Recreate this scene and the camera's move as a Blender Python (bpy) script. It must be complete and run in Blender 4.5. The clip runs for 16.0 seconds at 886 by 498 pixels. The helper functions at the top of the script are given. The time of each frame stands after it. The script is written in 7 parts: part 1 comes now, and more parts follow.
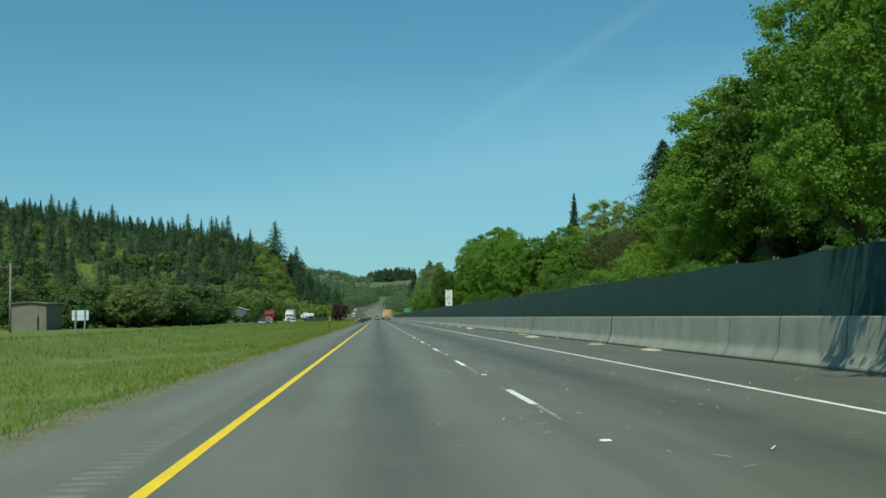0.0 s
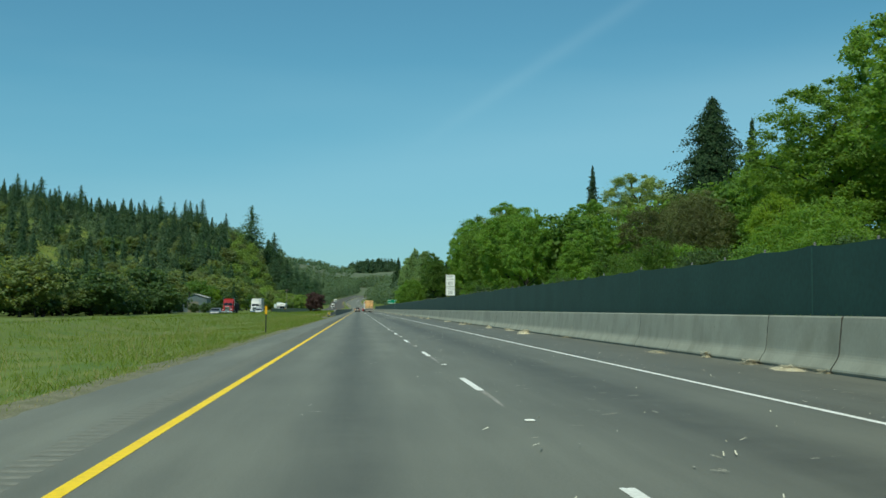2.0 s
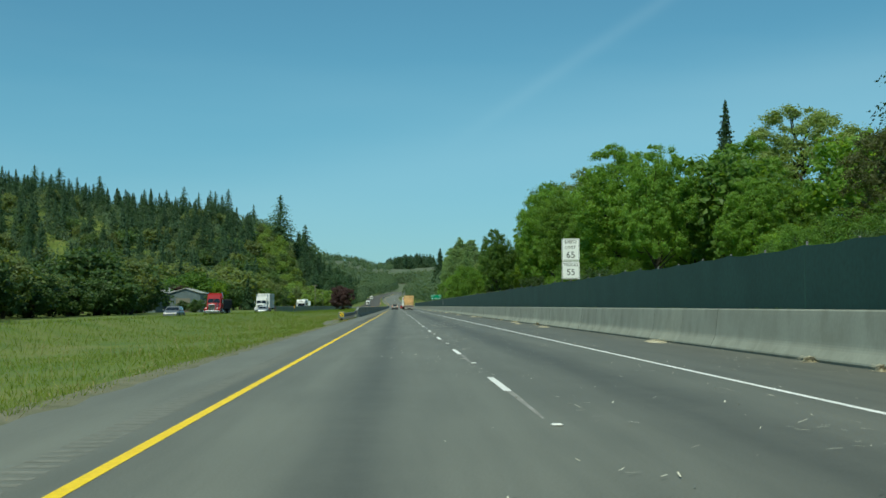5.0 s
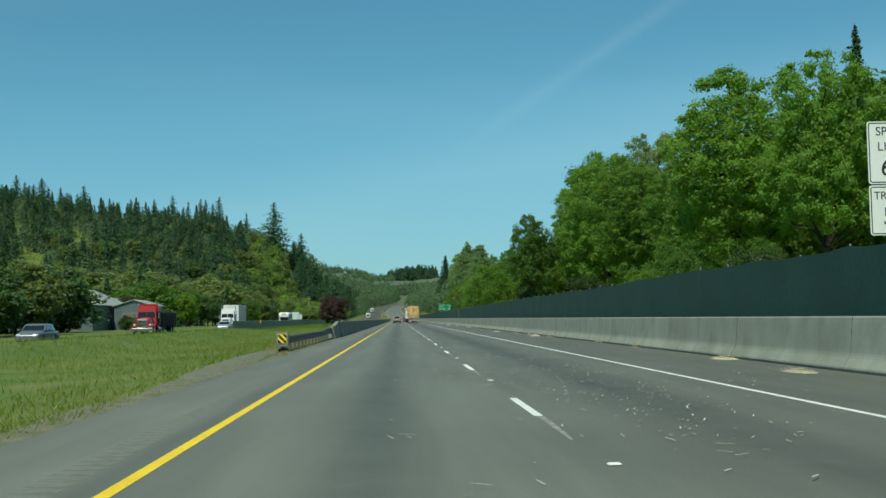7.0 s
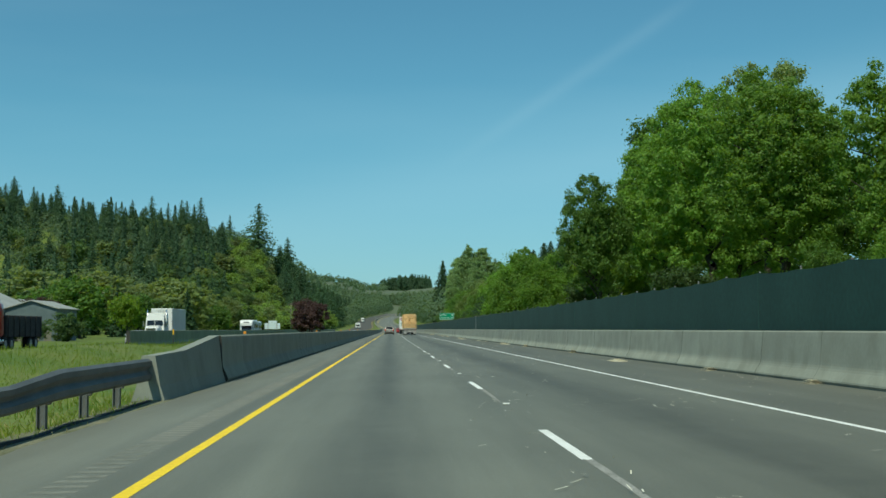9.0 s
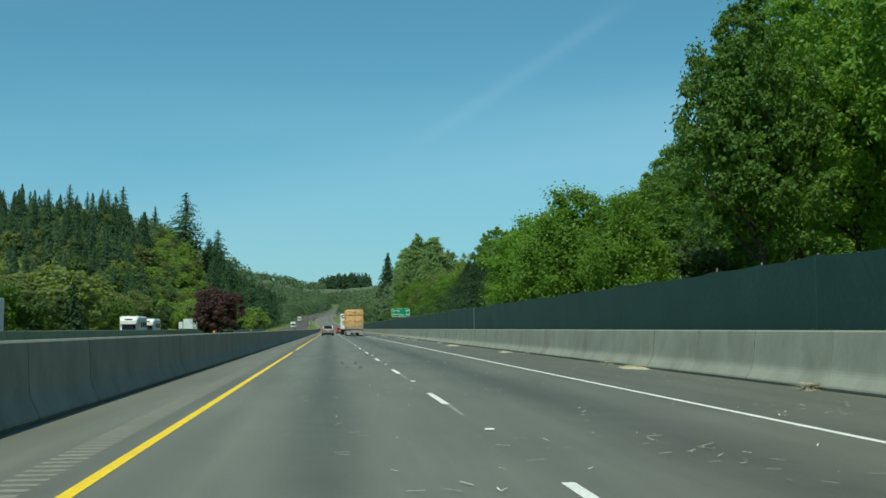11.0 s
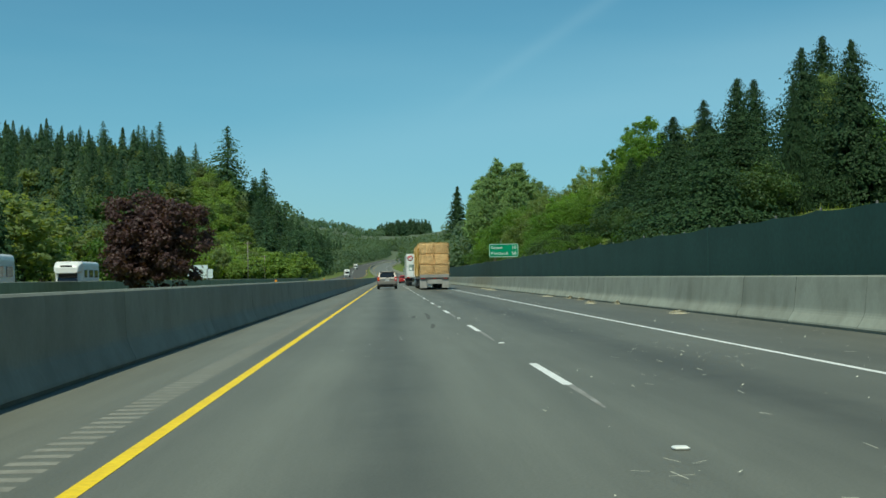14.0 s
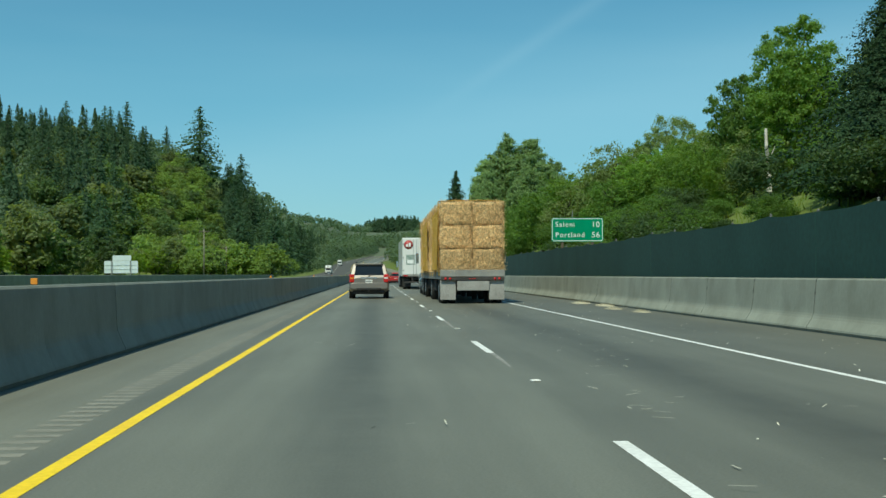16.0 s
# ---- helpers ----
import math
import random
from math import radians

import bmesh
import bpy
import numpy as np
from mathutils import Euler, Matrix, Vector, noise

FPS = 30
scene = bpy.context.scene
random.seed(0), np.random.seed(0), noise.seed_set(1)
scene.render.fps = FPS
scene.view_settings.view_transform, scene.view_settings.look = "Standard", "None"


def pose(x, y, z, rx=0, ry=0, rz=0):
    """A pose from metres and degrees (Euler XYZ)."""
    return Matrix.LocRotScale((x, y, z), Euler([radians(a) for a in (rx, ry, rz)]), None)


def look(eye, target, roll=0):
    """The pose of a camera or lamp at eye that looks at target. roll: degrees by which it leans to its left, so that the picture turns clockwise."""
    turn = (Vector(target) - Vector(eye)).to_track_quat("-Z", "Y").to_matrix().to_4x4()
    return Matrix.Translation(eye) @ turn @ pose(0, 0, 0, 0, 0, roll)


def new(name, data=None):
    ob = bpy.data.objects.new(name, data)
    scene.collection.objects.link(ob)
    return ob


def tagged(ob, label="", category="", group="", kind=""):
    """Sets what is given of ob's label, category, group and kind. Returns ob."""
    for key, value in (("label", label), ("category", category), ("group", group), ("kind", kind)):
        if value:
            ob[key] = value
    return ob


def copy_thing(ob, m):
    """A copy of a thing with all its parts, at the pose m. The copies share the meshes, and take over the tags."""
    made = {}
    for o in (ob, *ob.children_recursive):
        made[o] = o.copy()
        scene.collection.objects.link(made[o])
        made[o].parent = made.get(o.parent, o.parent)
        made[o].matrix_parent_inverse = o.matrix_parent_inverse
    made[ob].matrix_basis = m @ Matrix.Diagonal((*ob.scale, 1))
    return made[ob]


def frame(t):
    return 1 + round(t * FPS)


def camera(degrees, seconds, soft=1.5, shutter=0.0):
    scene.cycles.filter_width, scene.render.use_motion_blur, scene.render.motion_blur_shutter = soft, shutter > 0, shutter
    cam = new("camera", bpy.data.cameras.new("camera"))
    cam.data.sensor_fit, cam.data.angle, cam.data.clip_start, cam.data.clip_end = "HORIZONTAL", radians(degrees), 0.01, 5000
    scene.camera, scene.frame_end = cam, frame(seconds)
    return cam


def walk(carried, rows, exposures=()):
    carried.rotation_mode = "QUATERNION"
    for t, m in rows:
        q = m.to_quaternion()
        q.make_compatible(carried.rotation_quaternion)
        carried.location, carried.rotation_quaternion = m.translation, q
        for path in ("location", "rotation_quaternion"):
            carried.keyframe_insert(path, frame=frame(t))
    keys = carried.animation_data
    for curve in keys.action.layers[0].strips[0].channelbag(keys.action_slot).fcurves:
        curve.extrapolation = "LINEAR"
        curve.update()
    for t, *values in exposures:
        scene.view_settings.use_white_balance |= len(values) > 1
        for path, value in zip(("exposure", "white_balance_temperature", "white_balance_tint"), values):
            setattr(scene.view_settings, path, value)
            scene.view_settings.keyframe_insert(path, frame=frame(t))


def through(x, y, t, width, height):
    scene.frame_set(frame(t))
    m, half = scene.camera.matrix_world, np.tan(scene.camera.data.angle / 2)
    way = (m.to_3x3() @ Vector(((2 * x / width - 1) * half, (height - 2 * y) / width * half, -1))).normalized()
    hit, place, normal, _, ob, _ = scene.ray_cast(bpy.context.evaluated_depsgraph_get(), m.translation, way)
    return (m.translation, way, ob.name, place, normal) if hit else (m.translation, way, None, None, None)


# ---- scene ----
cam = camera(42.02, 16.0, soft=1.55)
PATH = [
    (0.0, -0.124, 5.377, 1.175, 93.343, 0.817, -3.255),
    (0.5, -0.099, 17.090, 1.175, 93.626, 1.099, -4.247),
    (1.0, -0.030, 28.857, 1.175, 93.800, 0.971, -3.873),
    (1.5, -0.011, 40.703, 1.175, 93.479, 0.359, -4.311),
    (2.0, 0.156, 52.651, 1.175, 92.988, -0.217, -4.195),
    (2.5, 0.261, 64.787, 1.175, 92.447, -0.660, -3.829),
    (3.0, 0.323, 76.947, 1.175, 93.308, -0.365, -2.646),
    (3.5, 0.383, 89.289, 1.175, 92.388, 0.662, -3.012),
    (4.0, 0.402, 101.596, 1.175, 92.898, 0.375, -2.957),
    (6.5, 0.355, 164.859, 1.175, 92.666, 0.451, -1.618),
    (7.0, 0.297, 177.639, 1.175, 93.414, 0.975, -2.203),
    (7.5, 0.283, 190.518, 1.175, 93.939, 0.339, -1.272),
    (8.0, 0.182, 203.525, 1.175, 93.807, 0.610, -1.871),
    (8.5, 0.185, 216.604, 1.175, 93.929, 0.503, -2.043),
    (11.0, 0.142, 283.193, 1.175, 93.910, 0.482, -5.611),
    (11.5, 0.113, 296.632, 1.175, 92.438, -0.362, -4.680),
    (12.0, 0.072, 309.408, 1.175, 92.998, 0.082, -4.336),
    (12.5, -0.009, 322.253, 1.175, 93.031, -0.081, -3.366),
    (13.0, -0.041, 335.161, 1.175, 93.032, 0.365, -3.359),
    (13.5, -0.004, 348.349, 1.175, 93.113, -0.222, -2.725),
    (14.0, 0.042, 361.939, 1.175, 91.357, 0.879, -2.693),
    (14.5, 0.019, 375.883, 1.175, 93.426, 0.418, -3.764),
    (15.0, 0.136, 389.889, 1.175, 93.461, 0.453, -2.831),
    (15.5, 0.197, 403.832, 1.175, 91.710, 1.172, -3.219),
    (16.0, 0.227, 417.951, 1.175, 91.262, 0.203, -3.320),
]
walk(cam, [(t, pose(x, y, z, rx, ry, rz)) for t, x, y, z, rx, ry, rz in PATH], [(0.0, 0.04, 6300, 0), (8.5, 0.05, 6300, 0), (11.0, 0.10, 6300, 0), (13.4, 0.08, 6300, 0), (14.0, 0.02, 6300, 0), (14.5, 0.13, 6300, 0), (16.0, 0.13, 6300, 0)])

# ---- world, sun, exposure ----
world = bpy.data.worlds.new("sky")
scene.world = world
world.use_nodes = True
wn = world.node_tree.nodes
sky = wn.new("ShaderNodeTexSky")
sky.sky_type, sky.sun_disc = "NISHITA", False
SUN_DIR = Vector((-0.27, -0.64, 1.0)).normalized()
sky.sun_elevation = math.asin(SUN_DIR.z)
sky.sun_rotation = math.atan2(SUN_DIR.x, SUN_DIR.y)
sky.altitude, sky.air_density, sky.dust_density, sky.ozone_density = 300, 1.0, 0.0, 3.0
wn["Background"].inputs["Strength"].default_value = 0.112
tint = wn.new("ShaderNodeMix")
tint.data_type, tint.blend_type = "RGBA", "MULTIPLY"
tint.inputs["Factor"].default_value = 1
tint.inputs["B"].default_value = (0.55, 0.96, 0.955, 1)
soft_sky = wn.new("ShaderNodeGamma")
soft_sky.inputs["Gamma"].default_value = 0.88
world.node_tree.links.new(sky.outputs[0], soft_sky.inputs["Color"])
world.node_tree.links.new(soft_sky.outputs[0], tint.inputs["A"])
# thin high streaks of cloud
wt = world.node_tree
where = wn.new("ShaderNodeTexCoord")
turn = wn.new("ShaderNodeMapping")
turn.inputs["Rotation"].default_value = (0, radians(38), radians(8))
turn.inputs["Scale"].default_value = (1.0, 1.6, 7.0)
wisp = wn.new("ShaderNodeTexNoise")
wisp.inputs["Scale"].default_value, wisp.inputs["Detail"].default_value = 1.1, 4
veil = wn.new("ShaderNodeMapRange")
veil.inputs["From Min"].default_value, veil.inputs["From Max"].default_value = 0.44, 0.78
veil.inputs["To Max"].default_value = 0.12
cloud = wn.new("ShaderNodeMix")
cloud.data_type = "RGBA"
cloud.inputs["B"].default_value = (5.0, 6.6, 7.2, 1)
wt.links.new(where.outputs["Generated"], turn.inputs[0])
wt.links.new(turn.outputs[0], wisp.inputs["Vector"])
wt.links.new(wisp.outputs["Fac"], veil.inputs["Value"])
wt.links.new(veil.outputs[0], cloud.inputs["Factor"])
# denser, greyer air near the horizon
height = wn.new("ShaderNodeSeparateXYZ")
low = wn.new("ShaderNodeMapRange")
low.interpolation_type = "SMOOTHSTEP"
low.inputs["From Min"].default_value, low.inputs["From Max"].default_value = -0.02, 0.20
air = wn.new("ShaderNodeMix")
air.data_type = "RGBA"
air.inputs["A"].default_value, air.inputs["B"].default_value = (0.74, 0.70, 0.86, 1), (1, 1, 1, 1)
thick = wn.new("ShaderNodeMix")
thick.data_type, thick.blend_type = "RGBA", "MULTIPLY"
thick.inputs["Factor"].default_value = 1
wt.links.new(where.outputs["Generated"], height.inputs[0])
wt.links.new(height.outputs["Z"], low.inputs["Value"])
wt.links.new(low.outputs[0], air.inputs["Factor"])
wt.links.new(tint.outputs["Result"], thick.inputs["A"])
wt.links.new(air.outputs["Result"], thick.inputs["B"])
wt.links.new(thick.outputs["Result"], cloud.inputs["A"])


def sky_math(op, a, b=0.0, c=0.0):
    q = wn.new("ShaderNodeMath")
    q.operation = op
    for i, v in enumerate((a, b, c)):
        if isinstance(v, (int, float)):
            q.inputs[i].default_value = v
        else:
            wt.links.new(v, q.inputs[i])
    return q.outputs[0]


def sky_side(n):
    """How far a direction lies from the plane with the normal n."""
    q = wn.new("ShaderNodeVectorMath")
    q.operation = "DOT_PRODUCT"
    q.inputs[1].default_value = n
    wt.links.new(where.outputs["Generated"], q.inputs[0])
    return q.outputs["Value"]


def sky_range(v, a, b, c, d):
    q = wn.new("ShaderNodeMapRange")
    q.interpolation_type = "SMOOTHSTEP"
    for name, k in (("From Min", a), ("From Max", b), ("To Min", c), ("To Max", d)):
        q.inputs[name].default_value = k
    wt.links.new(v, q.inputs["Value"])
    return q.outputs[0]


# a broad thin veil with a slanting upper edge, and a narrow trail above it
under = sky_side((-0.2215, -0.1407, 0.9649))
sheet = sky_math("MULTIPLY", sky_range(under, 0.030, -0.045, 0.0, 1.0), sky_range(under, -0.22, -0.04, 0.25, 1.0))
across = sky_math("DIVIDE", sky_side((-0.557, -0.090, 0.8256)), 0.006)
trail = sky_math("POWER", 2.718, sky_math("MULTIPLY", sky_math("MULTIPLY", across, across), -1.0))
trail = sky_math("MULTIPLY", trail, sky_range(sky_side((1.0, 0.0, 0.0)), 0.02, 0.14, 0.0, 1.0))
trail = sky_math("MULTIPLY", trail, sky_range(sky_side((1.0, 0.0, 0.0)), 0.215, 0.27, 1.0, 0.0))
high = sky_math("MULTIPLY_ADD", trail, 0.045, sky_math("MULTIPLY", sheet, 0.085))
haze = wn.new("ShaderNodeMix")
haze.data_type = "RGBA"
haze.inputs["B"].default_value = (6.4, 8.2, 8.6, 1)
wt.links.new(high, haze.inputs["Factor"])
wt.links.new(cloud.outputs["Result"], haze.inputs["A"])
wt.links.new(haze.outputs["Result"], wn["Background"].inputs["Color"])
sun_data = bpy.data.lights.new("sun", "SUN")
sun_data.energy, sun_data.angle, sun_data.color = 3.55, radians(0.53), (1.0, 0.955, 0.76)
sun = new("sun", sun_data)
sun.matrix_world = look(SUN_DIR * 300, (0, 0, 0))


# ---- materials ----
def mat(name, a, b=None, scale=2.0, rough=0.7, bump=0.0, metal=0.0, fine=0.0, vary=0.0, coat=0.0, coord="Object", emit=0.0):
    """Two-tone noise material: a and b are base colours, scale the noise per metre, fine a second grain."""
    m = bpy.data.materials.new(name)
    m.use_nodes = True
    t = m.node_tree
    n, l = t.nodes, t.links
    p = n["Principled BSDF"]
    p.inputs["Roughness"].default_value, p.inputs["Metallic"].default_value = rough, metal
    if coat:
        p.inputs["Coat Weight"].default_value, p.inputs["Coat Roughness"].default_value = coat, 0.06
    p.inputs["Base Color"].default_value = (*a, 1)
    if emit:
        p.inputs["Emission Color"].default_value, p.inputs["Emission Strength"].default_value = (*a, 1), emit
    if b is None:
        return m
    tc = n.new("ShaderNodeTexCoord")
    big = n.new("ShaderNodeTexNoise")
    big.inputs["Scale"].default_value, big.inputs["Detail"].default_value = scale, 5
    l.new(tc.outputs[coord], big.inputs["Vector"])
    mix = n.new("ShaderNodeMix")
    mix.data_type = "RGBA"
    mix.inputs["A"].default_value, mix.inputs["B"].default_value = (*a, 1), (*b, 1)
    ramp = n.new("ShaderNodeMapRange")
    ramp.inputs["From Min"].default_value, ramp.inputs["From Max"].default_value = 0.35, 0.65
    l.new(big.outputs["Fac"], ramp.inputs["Value"])
    l.new(ramp.outputs[0], mix.inputs["Factor"])
    out = mix.outputs["Result"]
    grain = n.new("ShaderNodeTexNoise")
    grain.inputs["Scale"].default_value, grain.inputs["Detail"].default_value = scale * 14, 3
    l.new(tc.outputs[coord], grain.inputs["Vector"])
    if fine:
        hsv = n.new("ShaderNodeHueSaturation")
        mr = n.new("ShaderNodeMapRange")
        mr.inputs["From Min"].default_value, mr.inputs["From Max"].default_value = 0.3, 0.7
        mr.inputs["To Min"].default_value, mr.inputs["To Max"].default_value = 1 - fine, 1 + fine
        l.new(grain.outputs["Fac"], mr.inputs["Value"])
        l.new(mr.outputs[0], hsv.inputs["Value"])
        l.new(out, hsv.inputs["Color"])
        out = hsv.outputs[0]
    if vary:
        info = n.new("ShaderNodeObjectInfo")
        h2 = n.new("ShaderNodeHueSaturation")
        m2 = n.new("ShaderNodeMapRange")
        m2.inputs["To Min"].default_value, m2.inputs["To Max"].default_value = 1 - vary, 1 + vary
        l.new(info.outputs["Random"], m2.inputs["Value"])
        l.new(m2.outputs[0], h2.inputs["Value"])
        l.new(out, h2.inputs["Color"])
        out = h2.outputs[0]
    l.new(out, p.inputs["Base Color"])
    if bump:
        bn = n.new("ShaderNodeBump")
        bn.inputs["Strength"].default_value, bn.inputs["Distance"].default_value = bump, 0.03
        l.new(grain.outputs["Fac"], bn.inputs["Height"])
        l.new(bn.outputs[0], p.inputs["Normal"])
    return m


def leaf_mat(name, a, b, through=0.45, vary=0.18, gloss=0.34):
    """Leaves: colour by leaf and by tree, part of the light comes through."""
    m = bpy.data.materials.new(name)
    m.use_nodes = True
    t = m.node_tree
    n, l = t.nodes, t.links
    n.remove(n["Principled BSDF"])
    geo, info = n.new("ShaderNodeNewGeometry"), n.new("ShaderNodeObjectInfo")
    mix = n.new("ShaderNodeMix")
    mix.data_type = "RGBA"
    mix.inputs["A"].default_value, mix.inputs["B"].default_value = (*a, 1), (*b, 1)
    l.new(geo.outputs["Random Per Island"], mix.inputs["Factor"])
    hsv, mr = n.new("ShaderNodeHueSaturation"), n.new("ShaderNodeMapRange")
    mr.inputs["To Min"].default_value, mr.inputs["To Max"].default_value = 1 - vary, 1 + vary
    l.new(info.outputs["Random"], mr.inputs["Value"])
    l.new(mr.outputs[0], hsv.inputs["Value"])
    l.new(mix.outputs["Result"], hsv.inputs["Color"])
    d = n.new("ShaderNodeBsdfPrincipled")
    d.inputs["Roughness"].default_value = 0.5
    d.inputs["Specular IOR Level"].default_value = gloss
    tr = n.new("ShaderNodeBsdfTranslucent")
    warm = n.new("ShaderNodeMix")
    warm.data_type, warm.blend_type = "RGBA", "MULTIPLY"
    warm.inputs["Factor"].default_value = 1
    warm.inputs["B"].default_value = (1.5, 1.35, 0.5, 1)
    l.new(hsv.outputs[0], d.inputs["Base Color"])
    l.new(hsv.outputs[0], warm.inputs["A"])
    l.new(warm.outputs["Result"], tr.inputs["Color"])
    ms = n.new("ShaderNodeMixShader")
    ms.inputs[0].default_value = through
    l.new(d.outputs[0], ms.inputs[1])
    l.new(tr.outputs[0], ms.inputs[2])
    l.new(ms.outputs[0], n["Material Output"].inputs["Surface"])
    return m


def asphalt_mat():
    """Grey asphalt with aggregate, darker oil bands along the middle of each lane, paler wheel tracks and patches."""
    m = bpy.data.materials.new("asphalt")
    m.use_nodes = True
    t = m.node_tree
    n, l = t.nodes, t.links
    p = n["Principled BSDF"]
    p.inputs["Roughness"].default_value = 0.62
    tc, sep = n.new("ShaderNodeTexCoord"), n.new("ShaderNodeSeparateXYZ")
    l.new(tc.outputs["Object"], sep.inputs[0])
    # streaks that run along the road
    mp = n.new("ShaderNodeMapping")
    mp.inputs["Scale"].default_value = (1.6, 0.035, 1)
    l.new(tc.outputs["Object"], mp.inputs[0])
    streak = n.new("ShaderNodeTexNoise")
    streak.inputs["Scale"].default_value, streak.inputs["Detail"].default_value = 1.0, 4
    l.new(mp.outputs[0], streak.inputs["Vector"])
    patch = n.new("ShaderNodeTexNoise")
    patch.inputs["Scale"].default_value, patch.inputs["Detail"].default_value = 0.25, 6
    l.new(tc.outputs["Object"], patch.inputs["Vector"])
    grit = n.new("ShaderNodeTexNoise")
    grit.inputs["Scale"].default_value, grit.inputs["Detail"].default_value = 45, 2
    l.new(tc.outputs["Object"], grit.inputs["Vector"])

    def math_node(op, a, b=0.0, c=0.0):
        q = n.new("ShaderNodeMath")
        q.operation = op
        for i, v in enumerate((a, b, c)):
            if isinstance(v, (int, float)):
                q.inputs[i].default_value = v
            else:
                l.new(v, q.inputs[i])
        return q.outputs[0]

    def band(centre, width):
        d = math_node("DIVIDE", math_node("SUBTRACT", sep.outputs["X"], centre), width)
        return math_node("POWER", 2.718, math_node("MULTIPLY", math_node("MULTIPLY", d, d), -1.0))

    dark = math_node("ADD", band(0.06, 0.42), math_node("MULTIPLY", band(3.75, 0.62), 1.1))
    dark = math_node("MULTIPLY", dark, math_node("MULTIPLY_ADD", streak.outputs["Fac"], 0.9, 0.35))
    mottle = n.new("ShaderNodeTexNoise")
    mottle.inputs["Scale"].default_value, mottle.inputs["Detail"].default_value, mottle.inputs["Roughness"].default_value = 1.1, 7, 0.7
    l.new(tc.outputs["Object"], mottle.inputs["Vector"])
    dark = math_node("MULTIPLY", dark, math_node("MULTIPLY_ADD", mottle.outputs["Fac"], 1.5, 0.25))
    dark = math_node("ADD", dark, math_node("MULTIPLY", band(-1.95, 0.16), 0.38))
    light = math_node("ADD", band(-0.85, 0.35), band(0.98, 0.35))
    light = math_node("ADD", light, math_node("MULTIPLY", band(-2.75, 0.55), 1.3))
    shoulder = math_node("GREATER_THAN", sep.outputs["X"], 5.75)
    v = math_node("MULTIPLY_ADD", dark, -0.38, 1.0)
    v = math_node("MULTIPLY_ADD", light, 0.10, v)
    v = math_node("MULTIPLY_ADD", shoulder, -0.12, v)
    v = math_node("MULTIPLY", v, math_node("MULTIPLY_ADD", patch.outputs["Fac"], 0.35, 0.82))
    v = math_node("MULTIPLY", v, math_node("MULTIPLY_ADD", streak.outputs["Fac"], 0.22, 0.88))
    v = math_node("MULTIPLY", v, math_node("MULTIPLY_ADD", grit.outputs["Fac"], 0.55, 0.72))
    # blotches of tar and wear, more of them in the right lane
    blot = n.new("ShaderNodeTexNoise")
    blot.inputs["Scale"].default_value, blot.inputs["Detail"].default_value, blot.inputs["Roughness"].default_value = 1.0, 8, 0.62
    along = n.new("ShaderNodeMapping")
    along.inputs["Scale"].default_value = (1.5, 0.10, 1)
    l.new(tc.outputs["Object"], along.inputs[0])
    l.new(along.outputs[0], blot.inputs["Vector"])
    worn = n.new("ShaderNodeMapRange")
    worn.inputs["From Min"].default_value, worn.inputs["From Max"].default_value = 0.40, 0.62
    worn.inputs["To Min"].default_value, worn.inputs["To Max"].default_value = 0.90, 1.07
    l.new(blot.outputs["Fac"], worn.inputs["Value"])
    v = math_node("MULTIPLY", v, worn.outputs[0])
    right = n.new("ShaderNodeMapRange")
    right.inputs["From Min"].default_value, right.inputs["From Max"].default_value = 1.2, 3.0
    right.inputs["To Min"].default_value, right.inputs["To Max"].default_value = 1.0, 0.93
    l.new(sep.outputs["X"], right.inputs["Value"])
    v = math_node("MULTIPLY", v, right.outputs[0])
    mix = n.new("ShaderNodeMix")
    mix.data_type, mix.blend_type = "RGBA", "MULTIPLY"
    mix.inputs["Factor"].default_value = 1
    mix.inputs["A"].default_value = (0.164, 0.166, 0.133, 1)
    comb = n.new("ShaderNodeCombineColor")
    for i in range(3):
        l.new(v, comb.inputs[i])
    l.new(comb.outputs[0], mix.inputs["B"])
    l.new(mix.outputs["Result"], p.inputs["Base Color"])
    bn = n.new("ShaderNodeBump")
    bn.inputs["Strength"].default_value, bn.inputs["Distance"].default_value = 0.35, 0.01
    l.new(grit.outputs["Fac"], bn.inputs["Height"])
    l.new(bn.outputs[0], p.inputs["Normal"])
    return m


M_ASPHALT = asphalt_mat()
M_OPP = mat("old_asphalt", (0.075, 0.074, 0.066), (0.095, 0.093, 0.083), 0.3, 0.85, 0.3, fine=0.2)
M_YELLOW = mat("yellow_paint", (0.97, 0.68, 0.012), (0.90, 0.60, 0.015), 1.2, 0.6, 0.2, fine=0.10)
M_WHITE = mat("white_paint", (0.90, 0.90, 0.87), (0.78, 0.78, 0.74), 1.5, 0.6, 0.2, fine=0.12)
M_WORN = mat("worn_marking", (0.32, 0.315, 0.29), (0.23, 0.228, 0.205), 2.5, 0.8, 0.3, fine=0.25)
M_GROOVE = mat("rumble_groove", (0.200, 0.203, 0.172), (0.176, 0.179, 0.150), 0.5, 0.9, 0.3, fine=0.2)


